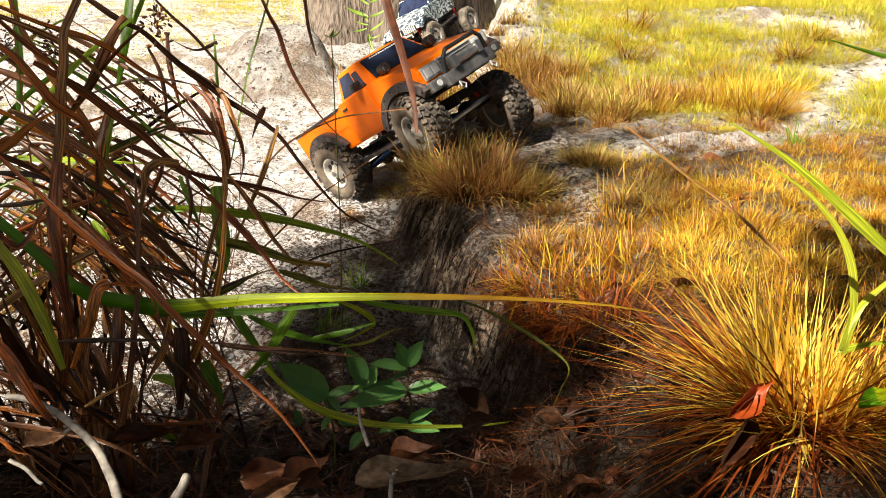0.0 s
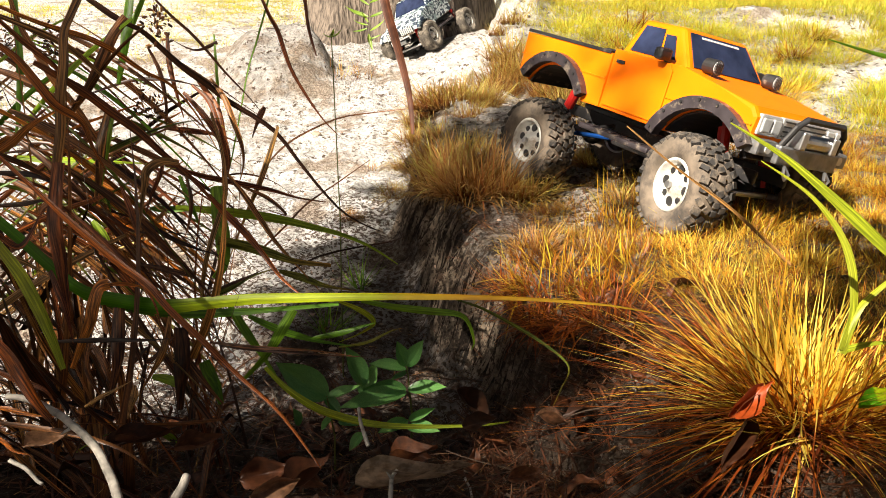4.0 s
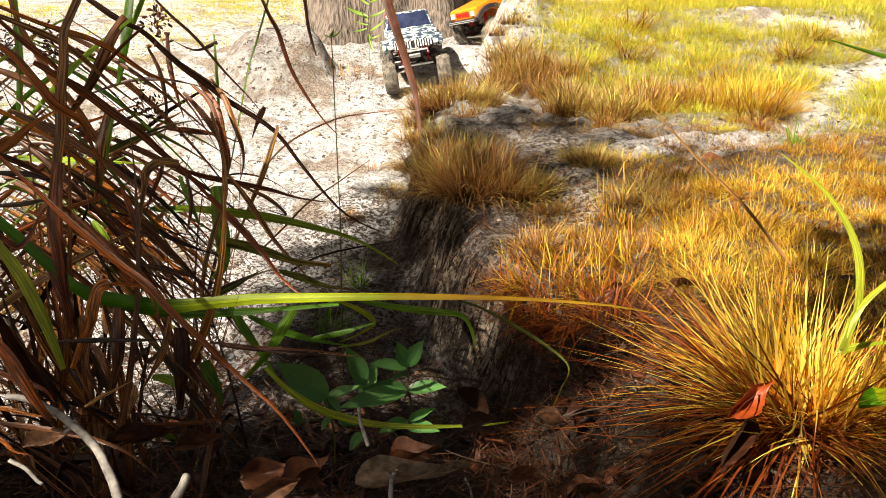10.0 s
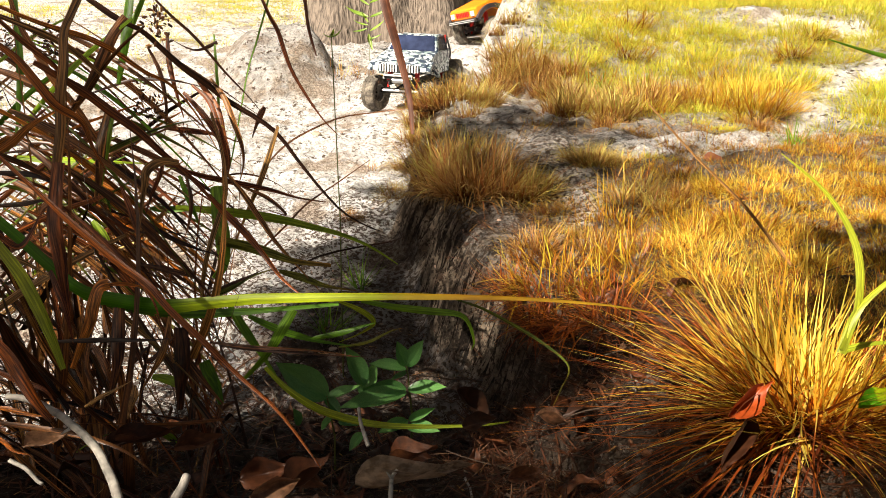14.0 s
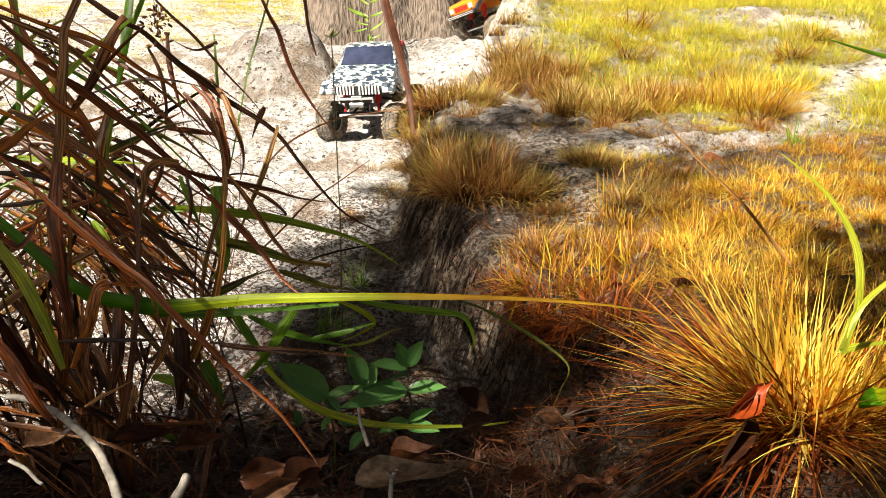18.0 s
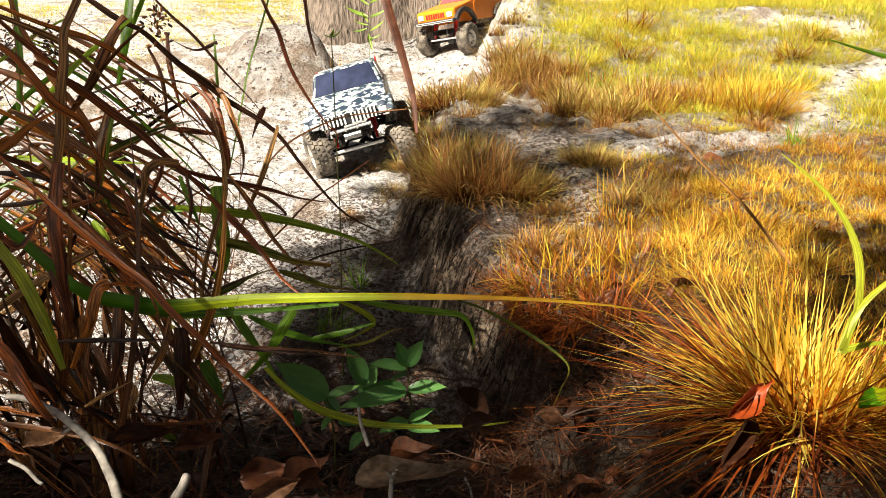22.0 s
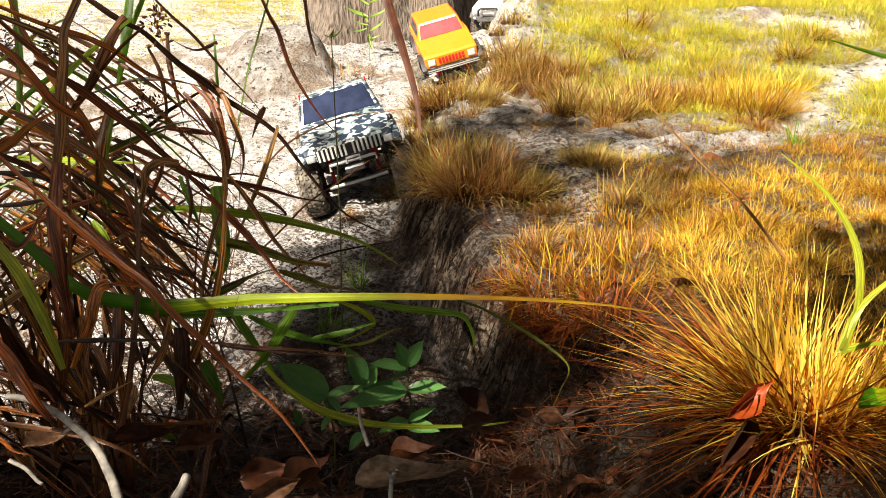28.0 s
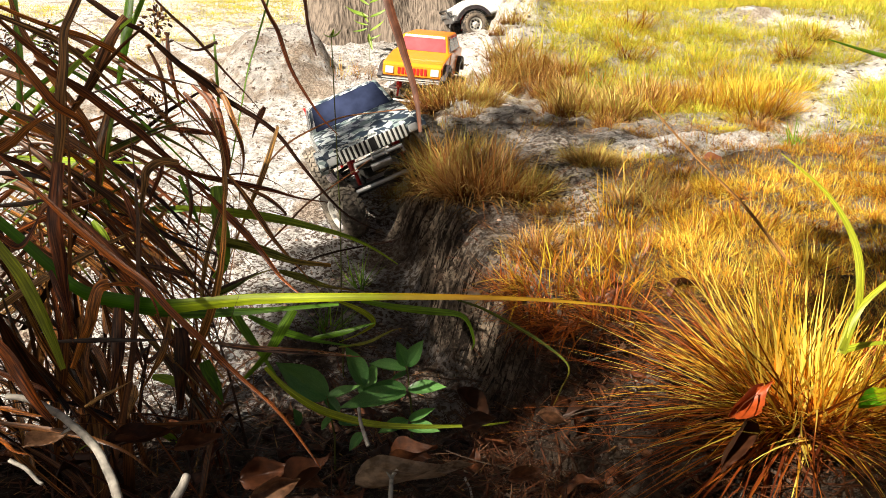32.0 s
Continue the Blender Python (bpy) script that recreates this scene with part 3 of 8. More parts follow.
# ---- trucks ----
def cab_quads(x0b, x1b, wb, z0, x0t, x1t, wt, z1):
    """The four sides of a tapering cab, each as foot left, foot right, top right, top left."""
    return {
        "right": ((x0b, -wb, z0), (x1b, -wb, z0), (x1t, -wt, z1), (x0t, -wt, z1)),
        "left": ((x1b, wb, z0), (x0b, wb, z0), (x0t, wt, z1), (x1t, wt, z1)),
        "front": ((x1b, -wb, z0), (x1b, wb, z0), (x1t, wt, z1), (x1t, -wt, z1)),
        "back": ((x0b, wb, z0), (x0b, -wb, z0), (x0t, -wt, z1), (x0t, wt, z1)),
    }


def cab_hull(bm, x0b, x1b, wb, z0, x0t, x1t, wt, z1, bevel=0.007):
    lo = [bm.verts.new(p) for p in ((x0b, -wb, z0), (x1b, -wb, z0), (x1b, wb, z0), (x0b, wb, z0))]
    hi = [bm.verts.new(p) for p in ((x0t, -wt, z1), (x1t, -wt, z1), (x1t, wt, z1), (x0t, wt, z1))]
    bm.faces.new(lo[::-1])
    bm.faces.new(hi)
    for i in range(4):
        j = (i + 1) % 4
        bm.faces.new((lo[i], lo[j], hi[j], hi[i]))
    bmesh.ops.bevel(bm, geom=[e for e in bm.edges if e.verts[0].co.z > z0 + 0.001 or e.verts[1].co.z > z0 + 0.001], offset=bevel, segments=3, affect="EDGES", profile=0.6)


def add_wheels(truck, radius, width, base, track, hub_z, rim_mat, rubber=None, mud=None, lug=1.0):
    """Four knobbly tyres on pierced rims; returns the wheels in the order front right, front left, rear right, rear left."""
    out = []
    rng = random.Random(4)
    for x, side in ((base, -1), (base, 1), (-base, -1), (-base, 1)):
        rr = radius * 0.52
        bm = bmesh.new()
        lathe(bm, [(rr * 0.9, -side * width * 0.3), (rr, -side * width * 0.36), (rr, side * width * 0.38), (rr * 0.94, side * width * 0.42), (rr * 0.86, side * width * 0.38), (rr * 0.8, side * width * 0.2), (rr * 0.42, side * width * 0.26), (rr * 0.3, side * width * 0.36), (rr * 0.12, side * width * 0.4), (0.0005, side * width * 0.41)], 28)
        w = part("wheel", bm, rim_mat, truck, "dusty white wheel rim with round vents", True)
        w.location = (x, side * track, hub_z)
        # Vents are solid black discs; the dark of open holes is put into colour.
        bm = bmesh.new()
        for k in range(8):
            a = 2 * math.pi * k / 8
            c = Vector((rr * 0.6 * math.cos(a), side * width * 0.243, rr * 0.6 * math.sin(a)))
            tube(bm, [c - Vector((0, side * 0.004, 0)), c + Vector((0, side * 0.0012, 0))], rr * (0.17 if k % 2 else 0.12), 10)
        part("vents", bm, M_BLACK, w)
        bm = bmesh.new()
        tube(bm, [(0, side * width * 0.38, 0), (0, side * width * 0.5, 0)], rr * 0.14, 6)
        part("hub_nut", bm, M_STEEL, w)
        bm = bmesh.new()
        R = radius * (0.95 if lug == 1.0 else 0.975)
        lathe(bm, [(rr * 0.98, -side * width * 0.36), (rr * 1.12, -side * width * 0.47), (R * 0.80, -side * width * 0.51), (R * 0.93, -side * width * 0.43), (R * 0.985, -side * width * 0.25), (R, 0), (R * 0.985, side * width * 0.25), (R * 0.93, side * width * 0.43), (R * 0.80, side * width * 0.51), (rr * 1.12, side * width * 0.47), (rr * 0.98, side * width * 0.36)], 40)
        part("tyre", bm, rubber or M_RUBBER, w, "knobbly black tyre caked with dry mud", True)
        bm = bmesh.new()
        n = 30
        for k in range(n):
            for y, dy, off, drop in ((-0.40, 0.19, 0.0, 0.055), (-0.21, 0.15, 0.5, 0.012), (0.0, 0.15, 0.05, 0.0), (0.21, 0.15, 0.55, 0.012), (0.40, 0.19, 0.1, 0.055)):
                a = 2 * math.pi * (k + off + rng.uniform(-0.14, 0.14)) / n
                m = Matrix.Rotation(-a, 4, "Y") @ Matrix.Translation((R * (1 - drop) + radius * 0.008, y * width, 0))
                m = m @ Matrix.Rotation(math.copysign(drop * 9, y), 4, "Z") @ Matrix.Rotation(rng.uniform(-0.35, 0.35) + 0.4 * math.copysign(abs(y) > 0.1, y), 4, "X")
                box(bm, (0, 0, 0), (radius * rng.uniform(0.07, 0.11) * lug, width * dy * rng.uniform(0.8, 1.1), radius * rng.uniform(0.09, 0.14)), 0, m)
        part("tread", bm, mud or M_MUDDY, w)
        out.append(w)
    return out


def add_running_gear(truck, base, track, hub_z, shock_mat, link_mat, rod_mat):
    """Chassis rails, axles, links, shocks and belly plate."""
    for y in (-0.034, 0.034):
        bm = bmesh.new()
        box(bm, (0.0, y, hub_z + 0.032), (0.42, 0.006, 0.018), 0.002)
        part("chassis_rail", bm, M_BLACK, truck)
    bm = bmesh.new()
    box(bm, (0.0, 0, hub_z + 0.012), (0.12, 0.07, 0.02), 0.004)
    part("belly_plate", bm, M_BLACK, truck)
    for x, name in ((base, "front_axle"), (-base, "rear_axle")):
        bm = bmesh.new()
        tube(bm, [(x, -track + 0.02, hub_z), (x, track - 0.02, hub_z)], 0.009, 10)
        bmesh.ops.create_uvsphere(bm, u_segments=14, v_segments=10, radius=0.02, matrix=pose(x, 0.018, hub_z))
        part(name, bm, M_BLACK, truck, "", True)
    bm = bmesh.new()
    tube(bm, [(base + 0.028, -track + 0.035, hub_z + 0.004), (base + 0.028, track - 0.035, hub_z + 0.004)], 0.0042, 8)
    part("steering_rod", bm, rod_mat, truck, "bright metal steering rod across the front axle")
    for sx in (1, -1):
        for sy in (-1, 1):
            bm = bmesh.new()
            lo, hi = Vector((sx * (base + 0.012), sy * 0.05, hub_z + 0.012)), Vector((sx * (base - 0.012), sy * 0.046, hub_z + 0.088))
            tube(bm, [lo, hi], 0.0035, 8)
            tube(bm, [lo.lerp(hi, 0.3), lo.lerp(hi, 0.92)], 0.0085, 12)
            part("shock", bm, shock_mat, truck, "red coil-over shock absorber")
            bm = bmesh.new()
            tube(bm, [(sx * base, sy * 0.042, hub_z - 0.006), (sx * 0.05, sy * 0.03, hub_z + 0.012)], 0.0038, 8)
            part("link", bm, link_mat, truck)
    for sy in (-1, 1):
        bm = bmesh.new()
        box(bm, (0.0, sy * 0.082, hub_z + 0.022), (0.15, 0.03, 0.008), 0.003)
        for k in range(6):
            box(bm, (-0.05 + k * 0.02, sy * 0.085, hub_z + 0.0265), (0.008, 0.014, 0.002))
        part("rock_slider", bm, M_FLARE, truck, "scuffed black side step")
        for sx in (-1, 1):
            bm = bmesh.new()
            tube(bm, [(sx * 0.06, sy * 0.034, hub_z + 0.03), (sx * 0.055, sy * 0.075, hub_z + 0.022)], 0.004, 6)
            part("slider_bracket", bm, M_BLACK, truck)


def add_flares(truck, base, cz, r, half, mat=None, sides=(-1, 1)):
    for x, a0, a1 in ((base, 160, 36), (-base, 148, 30)):
        for sy in sides:
            bm = bmesh.new()
            pts = arc(x, cz, r + 0.013, a0, a1, 14) + arc(x, cz, r - 0.003, a1, a0, 14)
            y0, y1 = sy * (half - 0.003), sy * (half + 0.013)
            prism(bm, pts, min(y0, y1), max(y0, y1), 0.002)
            part("fender_flare", bm, mat or M_FLARE, truck, "scuffed black fender flare", False)
            bm = bmesh.new()
            for k in range(7):
                a = radians(a1 + 4 + k * (a0 - a1 - 8) / 6)
                c = Vector((x + (r + 0.006) * math.cos(a), sy * (half + 0.013), cz + (r + 0.008) * math.sin(a)))
                tube(bm, [c - Vector((0, sy * 0.001, 0)), c + Vector((0, sy * 0.0015, 0))], 0.0022, 6)
            part("rivet_row", bm, M_BLACK, truck)["kind"] = "stuff"


def pickup_truck(paint, label, radius=0.070, width=0.056):
    truck = tagged(new("toy_pickup_truck"), label, "toy truck")
    base, track, hub_z, half = 0.157, 0.098, 0.056, 0.097
    wheels = add_wheels(truck, radius, width, base, track, hub_z, M_RIM, M_MUDDY, M_RUBBER, 0.9)
    add_running_gear(truck, base, track, hub_z, M_RED, M_BLUE, M_STEEL)
    # cab and bonnet
    bm = bmesh.new()
    prof = [(-0.045, 0.2), (-0.045, 0.112)] + arc(base, 0.075, 0.080, 153, 38, 12) + [(0.224, 0.136), (0.226, 0.166), (0.216, 0.178), (0.15, 0.19), (0.09, 0.2)]
    prism(bm, prof, -half, half, 0.006)
    part("body", bm, paint, truck)
    # Black sheets added under the arches to stand in for the shade there.
    for x in (base, -base):
        bm = bmesh.new()
        prism(bm, arc(x, 0.075, 0.0797, 150, 30, 14) + arc(x, 0.075, 0.0765, 30, 150, 14), 0.006 - half, half - 0.006)
        part("wheel_arch_liner", bm, M_BLACK, truck)
    # bed
    for sy in (-1, 1):
        bm = bmesh.new()
        prof = [(-0.257, 0.190), (-0.255, 0.128), (-0.236, 0.124)] + arc(-base, 0.075, 0.080, 150, 27, 12) + [(-0.0455, 0.112), (-0.0455, 0.193)]
        y0, y1 = sy * (half - 0.008), sy * half
        prism(bm, prof, min(y0, y1), max(y0, y1), 0.003)
        part("bed_side", bm, paint, truck)
        bm = bmesh.new()
        box(bm, (-0.152, sy * (half - 0.0065), 0.1935), (0.206, 0.017, 0.005), 0.0015)
        part("bed_rail", bm, M_BLACK, truck, "matt black bed rail cap")
        bm = bmesh.new()
        box(bm, (-0.148, sy * (half - 0.0105), 0.172), (0.196, 0.003, 0.034))
        part("bed_lining", bm, M_BLACK, truck)
    bm = bmesh.new()
    box(bm, (-0.251, 0, 0.158), (0.009, 2 * half - 0.02, 0.064), 0.003)
    part("tailgate", bm, paint, truck)
    bm = bmesh.new()
    box(bm, (-0.148, 0, 0.156), (0.196, 0.15, 0.005))
    box(bm, (-0.05, 0, 0.172), (0.006, 0.17, 0.03))
    part("bed_liner", bm, M_BLACK, truck, "black bed liner")
    # cab with its glass
    dims = (-0.043, 0.09, 0.085, 0.1985, -0.030, 0.047, 0.068, 0.25)
    bm = bmesh.new()
    cab_hull(bm, *dims)
    part("cab_roof", bm, paint, truck)
    q = cab_quads(*dims)
    for name, face, span in (("windscreen", "front", (0.06, 0.94, 0.06, 0.9)), ("rear_window", "back", (0.12, 0.88, 0.15, 0.85)), ("side_window", "right", (0.12, 0.56, 0.08, 0.84)), ("quarter_window", "right", (0.6, 0.8, 0.08, 0.72)), ("side_window", "left", (0.44, 0.88, 0.08, 0.84)), ("quarter_window", "left", (0.2, 0.4, 0.08, 0.72))):
        bm = bmesh.new()
        pane(bm, q[face], *span)
        part(name, bm, M_GLASS, truck, "dark tinted window")
    bm = bmesh.new()
    for k in range(13):
        pane(bm, q["front"], 0.22 + 0.045 * k, 0.22 + 0.045 * k + 0.03, 0.80, 0.845, 0.0018)
    part("screen_decal", bm, M_WHITE, truck, "band of plain white bars")
    for sy in (-1, 1):
        bm = bmesh.new()
        y0, y1 = sy * (half - 0.001), sy * (half + 0.0022)
        prism(bm, [(-0.036, 0.118), (-0.036, 0.199), (0.068, 0.199), (0.076, 0.19), (0.076, 0.118)], min(y0, y1), max(y0, y1), 0.0012)
        door = part("door", bm, paint, truck)
        bm = bmesh.new()
        box(bm, (-0.022, sy * (half + 0.0035), 0.184), (0.016, 0.003, 0.005), 0.001)
        part("door_handle", bm, M_BLACK, door)
        for x0, x1 in ((-0.258, -0.046), (0.076, 0.222)):
            bm = bmesh.new()
            box(bm, ((x0 + x1) / 2, sy * (half + 0.0004), 0.155), ((x1 - x0) * 0.99, 0.0016, 0.0018))
            part("side_crease", bm, paint, truck)
        bm = bmesh.new()
        box(bm, (0.056, sy * 0.105, 0.209), (0.016, 0.022, 0.017), 0.005)
        box(bm, (0.06, sy * 0.091, 0.202), (0.006, 0.02, 0.005), 0.001)
        part("wing_mirror", bm, M_BLACK, truck, "black plastic wing mirror")
        # spot lamp on the scuttle
        bm = bmesh.new()
        c = Vector((0.112, sy * 0.066, 0.2085))
        tube(bm, [c - Vector((0.011, 0, 0)), c - Vector((0.006, 0, 0)), c + Vector((0.008, 0, 0))], 0.0105, 18)
        tube(bm, [c - Vector((0, 0, 0.016)), c - Vector((0, 0, 0.008))], 0.0028, 6)
        lamp = part("spot_lamp", bm, M_BLACK, truck, "round black spot lamp with a mesh guard")
        bm = bmesh.new()
        tube(bm, [c + Vector((0.0075, 0, 0)), c + Vector((0.0088, 0, 0))], 0.009, 16)
        part("lens", bm, M_LENS, lamp)
        bm = bmesh.new()
        for k in (-0.005, -0.0017, 0.0017, 0.005):
            tube(bm, [c + Vector((0.0098, k, -0.0085)), c + Vector((0.0098, k, 0.0085))], 0.0007, 4)
            tube(bm, [c + Vector((0.0098, -0.0085, k)), c + Vector((0.0098, 0.0085, k))], 0.0007, 4)
        part("guard", bm, M_BLACK, lamp)
        bm = bmesh.new()
        box(bm, (0.2245, sy * 0.07, 0.158), (0.008, 0.042, 0.026), 0.003)
        head = part("headlamp", bm, M_CHROME, truck, "clear headlamp in a silver surround")
        bm = bmesh.new()
        for k in (-0.011, 0.009):
            box(bm, (0.2292, sy * (0.07 + k), 0.158), (0.003, 0.017, 0.018), 0.002)
        part("lens", bm, M_LENS, head)
    bm = bmesh.new()
    box(bm, (0.2255, 0, 0.158), (0.007, 0.096, 0.027), 0.002)
    grille = part("grille", bm, M_CHROME, truck, "silver grille")
    bm = bmesh.new()
    for k in range(4):
        box(bm, (0.2292, 0, 0.149 + 0.006 * k), (0.002, 0.088, 0.002))
    part("grille_bar", bm, M_BLACK, grille)
    # bumper with hoop, winch and lamps
    bm = bmesh.new()
    box(bm, (0.24, 0, 0.128), (0.02, 0.13, 0.024), 0.003)
    for sy in (-1, 1):
        box(bm, (0.232, sy * 0.078, 0.132), (0.02, 0.04, 0.02), 0.004, pose(0, 0, 0, 0, 0, 0))
    bumper = part("bumper", bm, M_BUMPER, truck, "scratched grey steel winch bumper")
    bm = bmesh.new()
    tube(bm, [(0.243, -0.06, 0.136), (0.252, -0.052, 0.165), (0.254, -0.04, 0.176), (0.254, 0.04, 0.176), (0.252, 0.052, 0.165), (0.243, 0.06, 0.136)], 0.0042, 10)
    part("bull_bar", bm, M_BLACK, bumper)
    bm = bmesh.new()
    tube(bm, [(0.247, -0.028, 0.15), (0.247, 0.028, 0.15)], 0.009, 14)
    box(bm, (0.247, -0.034, 0.15), (0.022, 0.012, 0.022), 0.002)
    box(bm, (0.247, 0.034, 0.15), (0.022, 0.012, 0.022), 0.002)
    part("winch", bm, M_STEEL, bumper, "grey winch with a wound line")
    for y in (-0.045, 0.045):
        bm = bmesh.new()
        tube(bm, [(0.25, y, 0.115), (0.256, y - 0.006, 0.106), (0.256, y, 0.1), (0.256, y + 0.006, 0.106), (0.25, y, 0.115)], 0.0022, 6)
        part("shackle", bm, M_STEEL, bumper)
        bm = bmesh.new()
        tube(bm, [(0.238, y * 1.75, 0.132), (0.2435, y * 1.75, 0.132)], 0.006, 14)
        part("fog_lamp", bm, M_LENS, bumper)
    add_flares(truck, base, 0.077, 0.082, half)
    return truck, wheels


def buggy_truck(paint, label):
    """A short-cab trail truck with a slotted front and a tube rack behind."""
    truck = tagged(new("toy_trail_truck"), label, "toy truck")
    base, track, hub_z, half = 0.157, 0.098, 0.060, 0.094
    wheels = add_wheels(truck, 0.060, 0.048, base, track, hub_z, M_RIM, M_DUSTY, M_DUSTY, 0.62)
    add_running_gear(truck, base, track, hub_z, M_RED, M_BLACK, M_CHROME)
    bm = bmesh.new()
    prof = [(-0.10, 0.188), (-0.10, 0.112)] + arc(base, 0.085, 0.068, 156, 48, 10) + [(0.205, 0.130), (0.207, 0.147), (0.199, 0.155), (0.13, 0.176), (0.065, 0.188)]
    prism(bm, prof, -half, half, 0.006)
    part("body", bm, paint, truck)
    for sy in (-1, 1):
        bm = bmesh.new()
        pts = arc(base, 0.085, 0.077, 160, 40, 10) + arc(base, 0.085, 0.066, 40, 160, 10)
        y0, y1 = sy * (half - 0.002), sy * (half + 0.014)
        prism(bm, pts, min(y0, y1), max(y0, y1), 0.003)
        part("front_wing", bm, paint, truck)
        bm = bmesh.new()
        box(bm, (0.205, sy * 0.082, 0.138), (0.006, 0.02, 0.016), 0.004)
        part("headlamp", bm, M_LENS, truck)
    dims = (-0.095, 0.064, 0.091, 0.186, -0.075, 0.022, 0.076, 0.24)
    bm = bmesh.new()
    cab_hull(bm, *dims, bevel=0.009)
    part("cab_roof", bm, paint, truck)
    q = cab_quads(*dims)
    for name, face, span in (("windscreen", "front", (0.05, 0.95, 0.05, 0.93)), ("rear_window", "back", (0.1, 0.9, 0.1, 0.9)), ("side_window", "right", (0.1, 0.84, 0.06, 0.86)), ("side_window", "left", (0.16, 0.9, 0.06, 0.86))):
        bm = bmesh.new()
        pane(bm, q[face], *span)
        part(name, bm, M_GLASS, truck, "dark blue tinted window")
    bm = bmesh.new()
    box(bm, (0.2075, 0, 0.139), (0.003, 0.138, 0.024), 0.001)
    grille = part("grille", bm, M_BLACK, truck, "dark grille with white upright bars")
    for k in range(14):
        bm = bmesh.new()
        box(bm, (0.2105, -0.0644 + k * 0.0092 + (0.0092 if k > 6 else 0), 0.139), (0.004, 0.0046, 0.024), 0.001)
        part("grille_bar", bm, M_WHITE, grille)
    bm = bmesh.new()
    for k in range(11):
        box(bm, (0.2, -0.07 + k * 0.008, 0.1565), (0.006, 0.0055, 0.0016))
    part("bonnet_decal", bm, M_WHITE, truck, "row of plain white bars")
    bm = bmesh.new()
    box(bm, (0.212, 0, 0.113), (0.012, 0.1, 0.016), 0.003)
    bumper = part("bumper", bm, M_BLACK, truck, "short black bumper with a winch")
    bm = bmesh.new()
    tube(bm, [(0.222, -0.048, 0.106), (0.222, -0.048, 0.117), (0.222, 0.048, 0.117), (0.222, 0.048, 0.106)], 0.0035, 8)
    tube(bm, [(0.224, -0.012, 0.113), (0.224, -0.012, 0.124), (0.224, 0.016, 0.124), (0.224, 0.016, 0.113)], 0.0028, 8)
    part("bumper_hoop", bm, M_CHROME, bumper)
    bm = bmesh.new()
    tube(bm, [(0.216, -0.02, 0.1), (0.216, 0.02, 0.1)], 0.008, 12)
    part("winch", bm, M_STEEL, bumper)
    # low rear deck and tube rack
    bm = bmesh.new()
    prof = [(-0.101, 0.168), (-0.101, 0.112)] + arc(-base, 0.085, 0.074, 40, 140, 10) + [(-0.235, 0.14), (-0.235, 0.165)]
    prism(bm, prof, -0.06, 0.06, 0.004)
    part("rear_deck", bm, paint, truck)
    for sy in (-1, 1):
        bm = bmesh.new()
        tube(bm, [(-0.078, sy * 0.07, 0.235), (-0.15, sy * 0.068, 0.225), (-0.235, sy * 0.062, 0.175), (-0.24, sy * 0.06, 0.145)], 0.0038, 8)
        tube(bm, [(-0.15, sy * 0.068, 0.225), (-0.15, sy * 0.066, 0.17)], 0.0034, 8)
        tube(bm, [(-0.098, sy * 0.078, 0.2), (-0.15, sy * 0.067, 0.19), (-0.236, sy * 0.062, 0.172)], 0.003, 8)
        part("rack_side", bm, M_BLACK, truck, "bent black tube rack")
        bm = bmesh.new()
        box(bm, (-0.085, sy * 0.0795, 0.213), (0.012, 0.004, 0.05), 0.001, pose(0, 0, 0, 0, 0, 0))
        part("pillar_trim", bm, M_RED, truck, "red pillar trim")
    bm = bmesh.new()
    tube(bm, [(-0.15, -0.068, 0.225), (-0.15, 0.068, 0.225)], 0.0035, 8)
    part("rack_bar", bm, M_BLACK, truck)
    bm = bmesh.new()
    tube(bm, [(-0.238, -0.062, 0.172), (-0.238, 0.062, 0.172)], 0.0035, 8)
    part("rack_bar", bm, M_BLACK, truck)
    return truck, wheels


